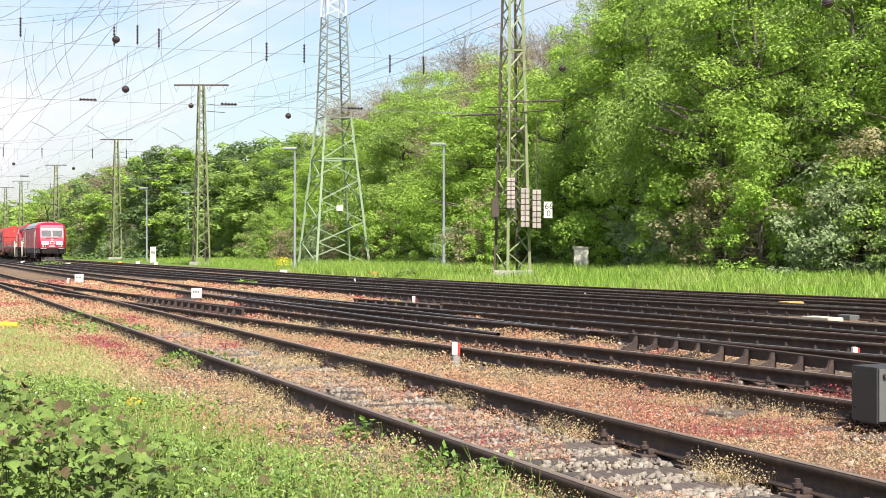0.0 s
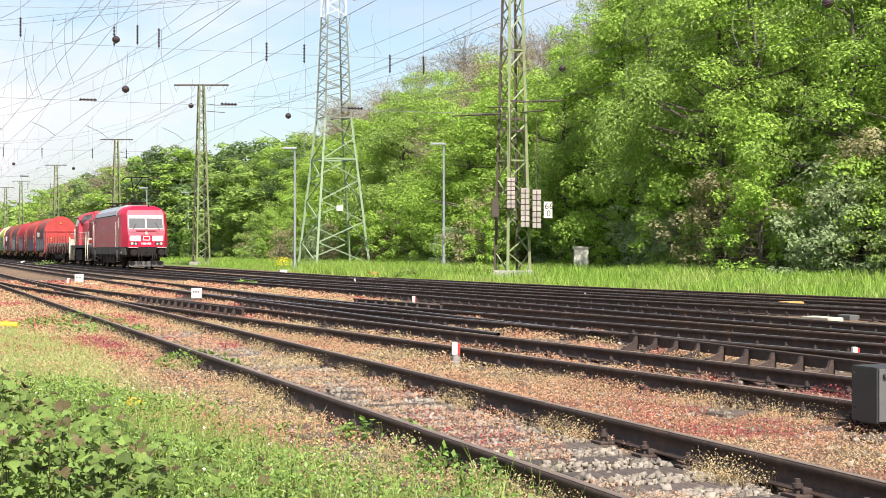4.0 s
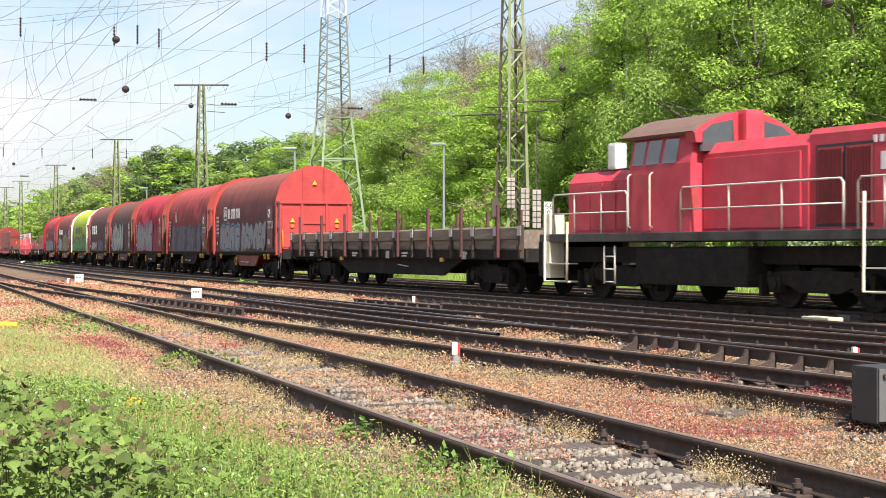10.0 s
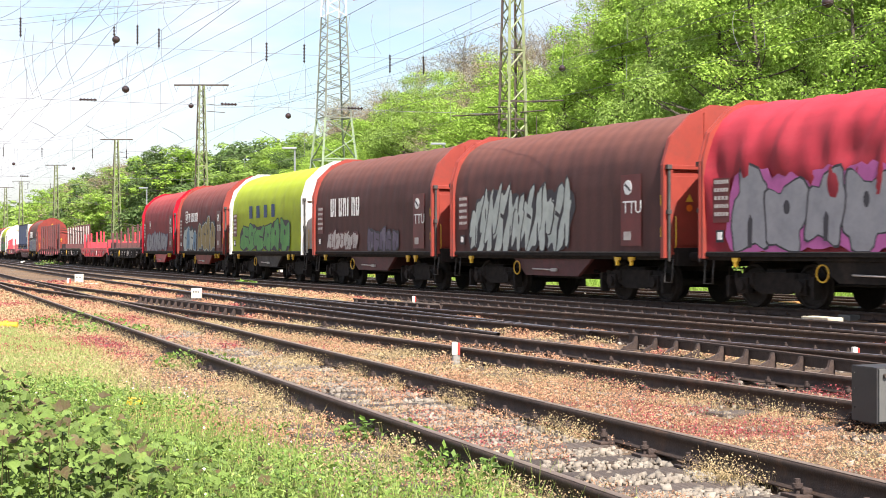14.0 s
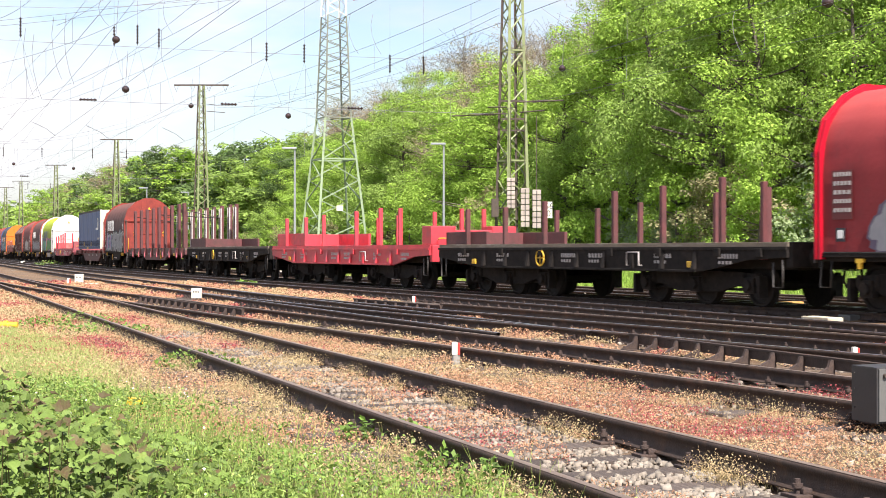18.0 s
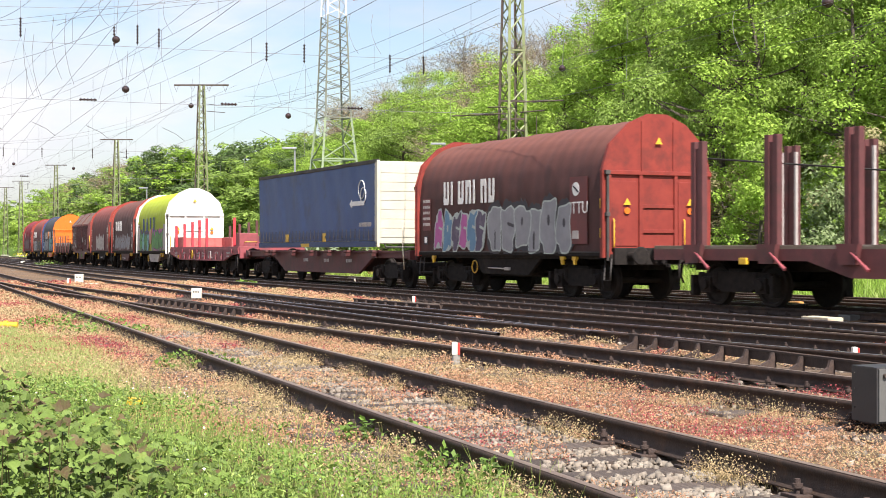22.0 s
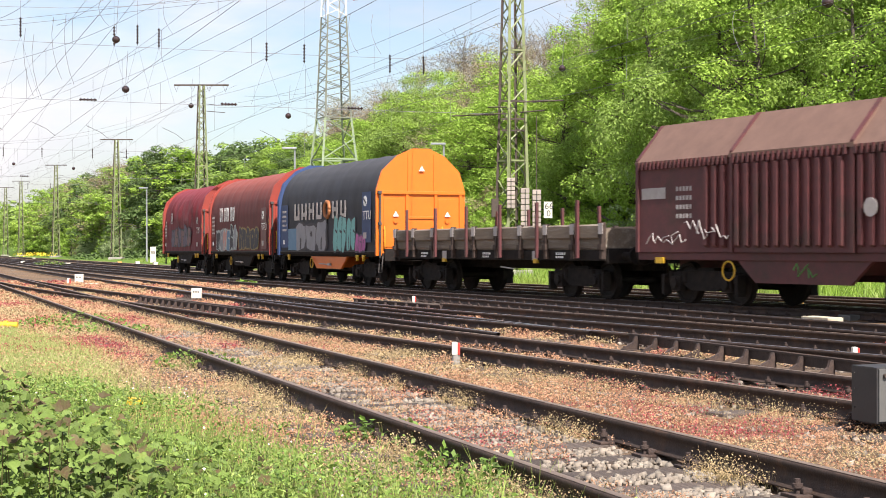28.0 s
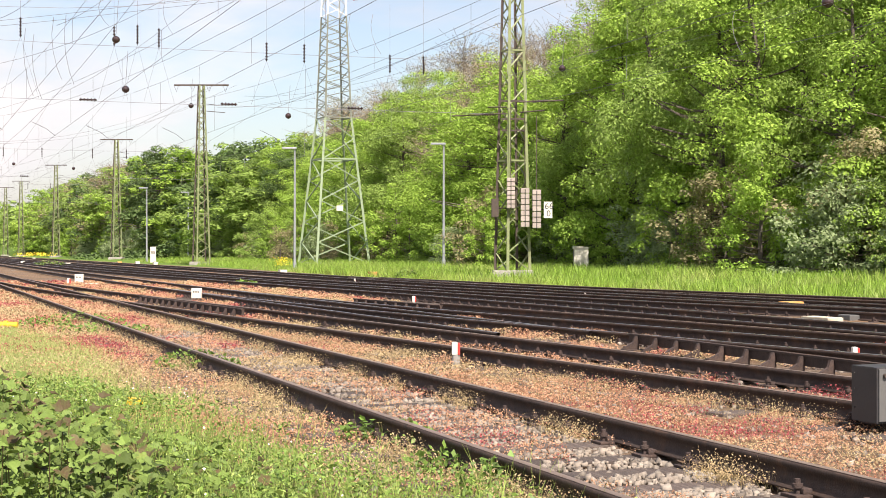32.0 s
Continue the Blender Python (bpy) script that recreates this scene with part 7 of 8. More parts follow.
def tower():
    t = thing("transmission_tower", "light grey-green lattice power transmission tower", "tower")
    x, y = -8.45, 118.0
    turn = radians(24)
    z = 0.2
    lattice(t, x, y, z, 11.4, 4.25, 2.1, 7, TOWERGREEN, turn, 0.125, 0.06, 5)
    lattice(t, x, y, 11.4, 19.3, 2.1, 1.5, 15, TOWERGREY, turn, 0.095, 0.04, 15)
    lattice(t, x, y, 19.3, 27.0, 1.5, 1.2, 10, TOWERWHITE, turn, 0.08, 0.035, 0)
    part("crossarm", Mesh().rod((x - 6, y, 21.6), (x + 6.8, y, 21.2), 0.12, 5).rod((x + 1.5, y, 20.6), (x + 6.8, y, 21.2), 0.09, 5), SIGNRED, t, "red painted crossarm")
    part("sign_plate", Mesh().box(x + 0.35, x + 0.85, y - 2.0, y - 1.96, 4.2, 4.6, 0.005), SIGNWHITE, t)


tower()


def lamp_post(x, y, top, arm=-1):
    t = thing("street_lamp", "slim galvanised lamp post with a flat lamp head", "street lamp", "lamp posts along the grass strip")
    u, n = UN(x, y)
    z = float(ground_z(u, n))
    part("post", Mesh().rod((x, y, z - 0.2), (x, y, z + 3), 0.10, 10, 0.085).rod((x, y, z + 3), (x, y, top), 0.085, 10, 0.06), GALV, t)
    part("base_sleeve", Mesh().rod((x, y, z - 0.2), (x, y, z + 0.5), 0.13, 10), GALV, t)
    part("lamp_head", Mesh().box(x + arm * 0.85, x + 0.12, y - 0.16, y + 0.16, top - 0.04, top + 0.09, 0.03), GALV, t, "flat grey lamp head")
    part("door", Mesh().box(x - 0.06, x + 0.06, y - 0.115, y - 0.09, z + 0.9, z + 1.3, 0.01), GALV, t)


lamp_post(0.05, 100.0, 8.15)
lamp_post(-10.2, 105.0, 8.2)
lamp_post(-30.9, 185.0, 8.2)
lamp_post(-33.4, 172.0, 8.2)


# ---------------------------------------------------------------- overhead wires
def sag(a, b, drop, k=9):
    a, b = Vector(a), Vector(b)
    return [a.lerp(b, i / k) - Vector((0, 0, drop * 4 * (i / k) * (1 - i / k))) for i in range(k + 1)]


def wire(name, label, pts, r=0.011, group="overhead wires"):
    return tagged(part(name, Mesh().path(pts, r, 4), CABLE), label, "wire", group)


def overhead():
    spans = (-67.7, -139.3, -213.0, -288.0, -362.0)
    lines = ((4.0, 6.3), (6.2, 6.1), (8.5, 6.0), (11.8, 6.0), (16.2, 6.0), (19.2, 6.0))
    rs = np.random.RandomState(8)
    marks = [30.0, 5.0] + list(spans)
    for n, zc in lines:
        for a, b in zip(marks, marks[1:]):
            na, nb = n, n
            if n == 16.2:
                na, nb = 15.6, 15.6
            zm = zc + 1.75
            if a > 0 and b > 0:
                continue
            pa, pb = P(a, na, zm), P(b, nb, zm)
            mess = sag(pa, pb, 1.15, 10)
            wire("catenary_wire", "thin dark carrier wire above a track", mess, 0.005)
            ca, cb = P(a, na, zc), P(b, nb, zc)
            wire("contact_wire", "thin dark contact wire above a track", sag(ca, cb, 0.06, 6), 0.006)
            for i in range(1, 10):
                f = i / 10
                lo = Vector(ca).lerp(Vector(cb), f)
                hi = mess[i]
                wire("dropper", "thin dropper between carrier and contact wire", [hi, lo], 0.006, "droppers of the overhead wires")
    for k, u in enumerate(spans):
        n1, n0 = 27.6 if k == 0 else 26.5, -14.0
        hi = sag(P(u, n1, 18.5 if k == 0 else 15.8), P(u, n0, 16), 5.2, 16)
        wire("span_wire", "thin span wire across the tracks", hi, 0.013)
        wire("span_wire", "thin span wire across the tracks", sag(P(u - 0.4, n1, 17.3 if k == 0 else 14.9), P(u - 0.4, n0, 15), 4.4, 16), 0.012)
        wire("cross_wire", "horizontal cross wire over the tracks", sag(P(u, n1, 10.2), P(u, n0, 10.6), 0.25, 8), 0.012)
        wire("cross_wire", "horizontal cross wire over the tracks", sag(P(u, n1, 7.7), P(u, n0, 7.9), 0.1, 8), 0.012)
        if k > 2:
            continue
        hung = ((4.84, 11.2), (8.8, 11.0), (9.81, 11.1), (10.75, 11.0), (15.6, 10.6), (17.35, 10.6), (21.45, 10.3), (23.1, 10.3)) if k == 0 else tuple((n, 10.3) for n, zc in lines)
        for j, (n, top) in enumerate(hung):
            insulator(P(u, n, top), (0, 0, -1), 0.062, 0.85, 6)
            zc = 6.0
            for side in (-0.55, 0.55):
                wire("hanger", "thin dark hanger wire of the catenary", [P(u, n, top - 0.85), P(u, n + side * (1 + 0.4 * rs.rand()), zc + 1.75)], 0.006, "hangers of the overhead wires")
            wire("hanger", "thin dark hanger wire of the catenary", [P(u, n, 12.6 + rs.rand()), P(u, n, top)], 0.007, "hangers of the overhead wires")
        for n, zc in lines:
            arm = thing("registration_arm", "thin steel arm holding a contact wire", "arm", "registration arms")
            part("tube", Mesh().path([P(u, n - 0.9, zc + 0.62), P(u, n - 0.3, zc + 0.35), P(u, n + 0.1, zc + 0.04)], 0.009, 5), RUST_SHADE, arm)
        for n in ((7.3, 13.5, 19.4) if k == 0 else (1.0, 9.9, 21.5)):
            insulator(P(u, n, 7.75), (DN[0], DN[1], 0), 0.075, 0.75, 5)
    for px, py, d in ((205, 70, 62.0), (222, 158, 64.0), (338, 187, 90.0), (510, 205, 80.0), (24, 290, 150.0), (130, 298, 150.0), (1465, 4, 40.0), (995, 121, 70.0)):
        t = thing("wire_weight", "dark round weight in the overhead wires", "weight", "round weights in the wires")
        p = Vector(((px - 784) * d / 2700, d, EYE[2] + (443 - py) * d / 2700))
        m = Mesh()
        for i in range(6):
            a, b = -1 + i / 3, -1 + (i + 1) / 3
            m.rod(p + Vector((0, 0, 0.15 * a)), p + Vector((0, 0, 0.15 * b)), 0.16 * math.sqrt(max(0.05, 1 - a * a)), 12, 0.16 * math.sqrt(max(0.05, 1 - b * b)))
        part("ball", m, PORCELAIN, t)
        part("link", Mesh().rod(p + Vector((0, 0, 0.1)), p + Vector((0.1, 0, 1.6)), 0.012, 4), CABLE, t)
    # feeders that climb out of the picture over the near tracks
    def at(px, py, d):
        return ((px - 784) * d / 2700, d, EYE[2] + (443 - py) * d / 2700)

    for a, b, d in ((at(0, 262, 120), at(245, -8, 62), 0.5), (at(0, 192, 130), at(432, -8, 62), 0.5), (at(0, 205, 128), at(520, -8, 62), 0.8), (at(0, 32, 64), at(60, -6, 60), 0.1),
                    (at(380, 186, 139), at(884, 14, 68), 0.9), (at(384, 190, 139), at(884, 26, 68), 1.2), (at(432, 170, 139), at(884, 72, 68), 0.8), (at(100, 45, 64), at(190, -6, 62), 0.1),
                    (at(0, 112, 64), at(300, -6, 62), 0.3), (at(0, 300, 150), at(420, 150, 139), 0.6)):
        wire("feeder_wire", "thin dark feeder wire slanting over the yard", sag(a, b, d, 12), 0.010)
    for px, top, bot, d in ((95, 30, 140, 62.0), (117, 25, 150, 62.0), (45, 50, 170, 62.0), (60, 60, 175, 62.0), (178, 0, 45, 60.0), (292, 0, 60, 62.0), (620, 25, 95, 66.0), (660, 25, 95, 66.0), (1300, 20, 95, 60.0)):
        k = d / 2700
        a = Vector(((px - 784) * k, d, EYE[2] + (443 - top) * k))
        b = Vector(((px + 14 - 784) * k, d, EYE[2] + (443 - bot) * k))
        mid = a.lerp(b, 0.55) + Vector((-9 * k, 0, 0))
        wire("jumper_wire", "slack jumper wire between overhead wires", [a, a.lerp(mid, 0.5) + Vector((-3 * k, 0, 0)), mid, mid.lerp(b, 0.6) + Vector((-2 * k, 0, 0)), b], 0.012, "jumper wires")
    # power line over the wood
    for i, (dz, dy) in enumerate(((21.4, 0), (21.2, 1.5), (25.5, 0))):
        for sx, ex in ((-1, -260), (1, 190)):
            wire("power_line", "thin high power line from the tower", sag((-7.6 + 5.5 * sx, 118 + dy, dz), (ex, 118 - 70 * sx, dz + 6), 6, 14), 0.02, "power lines")


overhead()


# ---------------------------------------------------------------- small things of the yard
def spot(px, py, z=-0.17):
    """Ground place that lies on the line of sight through a point of the view."""
    d = 2700 * (EYE[2] - z) / (py - 443.2)
    return (px - 784) * d / 2700, d


def cabinet():
    x, y = spot(1028, 478, 0.06)
    t = thing("trackside_cabinet", "white trackside cabinet in the grass", "cabinet")
    part("case", Mesh().box(x - 0.42, x + 0.42, y - 0.25, y + 0.25, -0.1, 1.32, 0.03), SIGNWHITE, t)
    part("lid", Mesh().prism([(x - 0.48, 1.30), (x - 0.44, 1.46), (x + 0.42, 1.38), (x + 0.48, 1.30)], y - 0.3, y + 0.3, "y"), SIGNWHITE, t)
    part("door", Mesh().box(x - 0.1, x + 0.38, y - 0.262, y - 0.25, 0.05, 1.2, 0.005), SIGNWHITE, t)
    part("side_panel", Mesh().box(x - 0.432, x - 0.42, y - 0.22, y + 0.22, 0.05, 1.25, 0.005), BOXGREY, t)


cabinet()


def marker_post(px, py, h=0.2, w=0.09, below=0.06, label="short white marker post with a red side"):
    x, y = spot(px, py, -0.18)
    t = thing("marker_post", label, "marker post", "marker posts between the tracks")
    part("stump", Mesh().rod((x, y, -0.22), (x, y, -0.18 + below), w * 0.5, 10), CONCRETE, t)
    z = -0.18 + below
    m = Mesh().box(x - w / 2, x + w * 0.2, y - w / 2, y + w / 2, z, z + h, 0.015)
    part("white_face", m, SIGNWHITE, t)
    part("red_face", Mesh().box(x + w * 0.2, x + w / 2, y - w / 2, y + w / 2, z, z + h * 0.93, 0.012), SIGNRED, t)


marker_post(807, 646, 0.155, 0.10, 0.12)
marker_post(1514, 640, 0.13, 0.09, 0.05)
marker_post(1037, 528, 0.13, 0.09, 0.03)
marker_post(733, 537, 0.16, 0.10, 0.03)
marker_post(629, 501, 0.16, 0.12, 0.02)
marker_post(122, 505, 0.25, 0.14, 0.02)


def lit_sign(px, py, w, h, label):
    x, y = spot(px, py, -0.18)
    k = y / 2700
    t = thing("number_board", label, "sign", "low white boards")
    part("board", Mesh().box(x - w * k / 2, x + w * k / 2, y - 0.06, y + 0.06, -0.12, -0.12 + h * k, 0.015), SIGNWHITE, t)
    part("foot", Mesh().box(x - 0.04, x + 0.04, y - 0.04, y + 0.04, -0.25, -0.1), RUST_SHADE, t)
    m = Mesh()
    for i in range(4):
        m.box(x - w * k * 0.33 + i * w * k * 0.17, x - w * k * 0.24 + i * w * k * 0.17, y - 0.066, y - 0.06, -0.12 + h * k * 0.55, -0.12 + h * k * 0.72)
    part("mark", m, GRIME, t)


lit_sign(348, 532, 18, 18, "low white board with small marks between tracks")
lit_sign(140, 503, 15, 15, "low white board with small marks between tracks")
lit_sign(271, 466, 10, 28, "tall narrow white box beside the grass")


def slab_thing(name, label, cat_, px, py, lu, ln_, h, material, group=""):
    x, y = spot(px, py, -0.18)
    t = part(name, Mesh().box(-lu / 2, lu / 2, -ln_ / 2, ln_ / 2, -0.04, h, 0.02), material, None, label, pose(x, y, -0.18, 0, 0, YARD_TURN))
    return tagged(t, "", cat_, group)


slab_thing("cover_plate", "cream concrete cover plate beside a rail", "plate", 1455, 570, 0.9, 0.35, 0.10, CREAMSLAB, "cover plates")
slab_thing("cover_plate", "pale cover plate beside a rail", "plate", 1505, 568, 0.4, 0.3, 0.12, BOXGREY, "cover plates")
slab_thing("cover_plate", "pale cover plate between distant tracks", "plate", 335, 489, 2.2, 0.5, 0.1, CREAMSLAB, "cover plates")
slab_thing("cover_plate", "pale cover plate between distant tracks", "plate", 160, 504, 2.0, 0.4, 0.06, SIGNWHITE, "cover plates")
slab_thing("point_box", "faded orange point machine cover", "box", 1400, 549, 0.45, 0.4, 0.2, PALEORANGE, "orange covers")
for px_, py_ in ((211, 467), (243, 467), (275, 468), (40, 466), (60, 459), (18, 456), (120, 470), (660, 489), (500, 485)):
    slab_thing("point_lantern", "small pale lantern box between distant tracks", "box", px_, py_, 0.6, 0.4, 0.24, PALEORANGE if px_ in (211, 660) else SIGNWHITE, "small lantern boxes")


def dwarf_signal():
    x, y = spot(1519, 770, -0.2)
    t = thing("dwarf_signal", "black boxed dwarf signal on a short post", "signal")
    a = radians(YARD_TURN)
    base = pose(x + 0.06, y, -0.2, 0, 0, YARD_TURN)
    part("housing", Mesh().box(-0.16, 0.16, -0.02, 0.48, 0.10, 0.52, 0.008), BOXBLACK, t, at=base)
    part("front_plate", Mesh().box(0.16, 0.172, -0.005, 0.47, 0.115, 0.51, 0.004), BOXGREY, t, "light grey signal front", at=base)
    part("back_cover", Mesh().box(-0.19, -0.16, 0.02, 0.44, 0.14, 0.48, 0.01), BOXBLACK, t, at=base)
    for z in (0.22, 0.40):
        part("lamp_hood", Mesh().rod((0.17, 0.2, z), (0.30, 0.2, z), 0.075, 14), BOXBLACK, t, at=base)
    part("bolt", Mesh().rod((0.17, 0.04, 0.46), (0.195, 0.04, 0.46), 0.016, 8), RUST_SHADE, t, at=base)
    for z in (0.2, 0.34, 0.46):
        part("rivet", Mesh().rod((-0.12, -0.02, z), (-0.12, -0.026, z), 0.008, 6), GRIME, t, at=base)
    part("post", Mesh().rod((0.0, 0.2, -0.15), (0.0, 0.2, 0.12), 0.045, 10), RUST_SHADE, t, at=base)
    part("foot", Mesh().box(-0.12, 0.12, 0.08, 0.32, -0.16, -0.06, 0.02), CONCRETE, t, at=base)


dwarf_signal()


def yellow_pipe():
    x, y = spot(14, 584, -0.15)
    t = thing("plastic_pipe", "bright yellow plastic duct lying in the weeds", "pipe")
    part("duct", Mesh().rod((x - 0.5, y, -0.06), (x + 0.16, y + 0.02, -0.07), 0.055, 12), YELLOWPIPE, t)
    part("socket", Mesh().rod((x - 0.06, y, -0.06), (x + 0.0, y, -0.06), 0.068, 12), YELLOWPIPE, t)
    x, y = spot(235, 722, -0.12)
    t = thing("litter_wrapper", "crumpled white and yellow wrapper in the weeds", "litter")
    part("foil", Mesh().prism([(x - 0.08, -0.08), (x - 0.03, -0.03), (x + 0.06, -0.045), (x + 0.12, -0.08), (x + 0.02, -0.10)], y - 0.03, y + 0.03, "y"), YELLOWPIPE, t)
    part("paper", Mesh().box(x - 0.15, x - 0.09, y - 0.02, y + 0.02, -0.10, -0.04, 0.01), SIGNWHITE, t)


yellow_pipe()


def check_rail(u0, n0, u1, n1, worn=True):
    """A raised check rail on cast cradles that face the near side."""
    a, b = Vector(P(u0, n0)), Vector(P(u1, n1))
    d = (b - a).normalized()
    L = (b - a).length
    t = thing("check_rail", "raised dark check rail on rusty cast cradles", "rail", "check rails", "structure")
    m = pose(a.x, a.y, 0, 0, 0, math.degrees(math.atan2(d.y, d.x)))
    part("bar", Mesh().box(0, L, -0.02, 0.03, -0.08, 0.05, 0.006).box(0, L, -0.035, 0.045, 0.02, 0.05, 0.006), RUST, t, at=m)
    cradle = Mesh()
    cradle.prism([(-0.04, 0.03), (-0.07, 0.03), (-0.10, -0.05), (-0.26, -0.14), (-0.27, -0.165), (-0.02, -0.165), (-0.02, -0.06)], -0.022, 0.022, "x")
    cradle.box(-0.09, 0.09, -0.3, 0.05, -0.175, -0.155, 0.004)
    cradle.rod((0, -0.22, -0.16), (0, -0.22, -0.11), 0.025, 6)
    cm = cradle.data("cradle")
    n = int(L / 0.6)
    for i in range(n):
        part("cradle", cm, CLAMP, t, at=m @ pose(0.3 + i * 0.6, 0, 0))


check_rail(-19.0, 9.50, -11.4, 9.32)
check_rail(-38.6, 5.66, -29.5, 6.32)
check_rail(-35.0, 10.2, -30.0, 10.62)


# ---------------------------------------------------------------- plants and stones of the yard
W_RED = mat("crimson_stonecrop", (0.38, 0.085, 0.085), (0.27, 0.055, 0.06), 3, 0.6, 0, 0, 1, None, 1, 0.6, 0.3, True, 0.3, 0.2)
W_TAN = mat("orange_tan_weeds", (0.52, 0.30, 0.17), (0.39, 0.20, 0.12), 3, 0.65, 0, 0, 1, None, 1, 0.6, 0.3, True, 0.3, 0.2)
W_YEL = mat("yellow_olive_weeds", (0.49, 0.38, 0.20), (0.37, 0.27, 0.145), 3, 0.65, 0, 0, 1, None, 1, 0.6, 0.3, True, 0.3, 0.25)
W_GREEN = mat("green_herb_leaves", (0.17, 0.27, 0.05), (0.115, 0.20, 0.035), 3, 0.5, 0, 0, 1, None, 1, 0.6, 0.5, True, 0.4, 0.3)
W_LIME = mat("pale_green_grass", (0.31, 0.40, 0.10), (0.23, 0.32, 0.07), 3, 0.55, 0, 0, 1, None, 1, 0.6, 0.4, True, 0.35, 0.3)
W_FINE = mat("pale_yellow_green_fine_grass", (0.42, 0.47, 0.17), (0.33, 0.39, 0.13), 3, 0.6, 0, 0, 1, None, 1, 0.6, 0.3, True, 0.2, 0.3)
W_STRAW = mat("dry_straw_stalks", (0.45, 0.36, 0.17), (0.36, 0.27, 0.13), 3, 0.7, 0, 0, 1, None, 1, 0.6, 0.35, True)
W_LEAF = mat("bramble_leaf_green", (0.155, 0.225, 0.05), (0.085, 0.135, 0.03), 14, 0.6, 0, 0.3, 60, (0.17, 0.12, 0.045), 5, 0.62, 0.45, False, 0.22, 0.2)
W_BROWNLEAF = mat("reddish_young_leaf", (0.125, 0.085, 0.042), (0.075, 0.05, 0.028), 22, 0.6, 0, 0.3, 60, (0.12, 0.145, 0.04), 16, 0.5, 0.4, False, 0.22, 0.2)
W_WHITE = mat("white_petals", (0.85, 0.85, 0.82), (0.78, 0.78, 0.75), 3, 0.6)
W_FLOWER = mat("yellow_blossom", (0.75, 0.62, 0.03), (0.65, 0.52, 0.03), 3, 0.6)

_rg = np.random.RandomState(77)
_GRID = _rg.rand(3, 128, 128)


def patch(u, n, scale, k=0):
    """Smooth random field from 0 to 1 over the plan."""
    a, b = np.asarray(u) / scale + 500, np.asarray(n) / scale + 500
    i, j = np.floor(a).astype(int), np.floor(b).astype(int)
    f, g = a - i, b - j
    f, g = f * f * (3 - 2 * f), g * g * (3 - 2 * g)
    q = _GRID[k]
    i0, i1, j0, j1 = i % 128, (i + 1) % 128, j % 128, (j + 1) % 128
    return (q[i0, j0] * (1 - f) + q[i1, j0] * f) * (1 - g) + (q[i0, j1] * (1 - f) + q[i1, j1] * f) * g


def place(u, n, z):
    return np.stack([DU[0] * u + DN[0] * n, DU[1] * u + DN[1] * n, z], 1)


def leaves_at(rs, c, size, up=0.6, slim=0.45):
    k = len(c)
    nrm = rs.normal(size=(k, 3)) * 0.6 + np.array([0.1, -0.15, up])
    nrm /= np.linalg.norm(nrm, axis=1)[:, None]
    a = np.cross(nrm, rs.normal(size=(k, 3)))
    a /= np.linalg.norm(a, axis=1)[:, None]
    b = np.cross(nrm, a)
    s = (size * (0.6 + 0.8 * rs.rand(k)))[:, None]
    v = np.stack([c - a * s, c + b * s * slim, c + a * s, c - b * s * slim], 1).reshape(-1, 3)
    return v, np.arange(4 * k).reshape(-1, 4)


def leaflets_at(rs, c, size, up=0.6):
    k = len(c)
    nrm = rs.normal(size=(k, 3)) * 0.5 + np.array([0.1, -0.15, up])
    nrm /= np.linalg.norm(nrm, axis=1)[:, None]
    a = np.cross(nrm, rs.normal(size=(k, 3)))
    a /= np.linalg.norm(a, axis=1)[:, None]
    b = np.cross(nrm, a)
    s = (size * (0.6 + 0.8 * rs.rand(k)))[:, None]
    v = np.stack([c + b * s * 0.7 - a * s * 0.7, c + a * s, c - b * s * 0.7 - a * s * 0.7], 1).reshape(-1, 3)
    return v, np.arange(3 * k).reshape(-1, 3)


def blades_at(rs, c, height, width, lean=0.3):
    k = len(c)
    h = height * (0.5 + 0.8 * rs.rand(k))
    ang = rs.rand(k) * 6.283
    side = np.stack([np.cos(ang), np.sin(ang), np.zeros(k)], 1) * (width * (0.6 + 0.6 * rs.rand(k)))[:, None]
    bend = rs.normal(size=(k, 2)) * lean * h[:, None]
    top = c + np.concatenate([bend, h[:, None]], 1)
    v = np.stack([c - side, c + side, top], 1).reshape(-1, 3)
    return v, np.arange(3 * k).reshape(-1, 3)


def stuff(name, label, cat_, vf, material):
    return tagged(new(name, raw_mesh(name, vf[0], vf[1], material)), label, cat_, kind="stuff")


def join(*vfs):
    v, f, o = [], [], 0
    for a, b in vfs:
        v.append(a), f.append(b + o)
        o += len(a)
    return np.concatenate(v), np.concatenate(f)


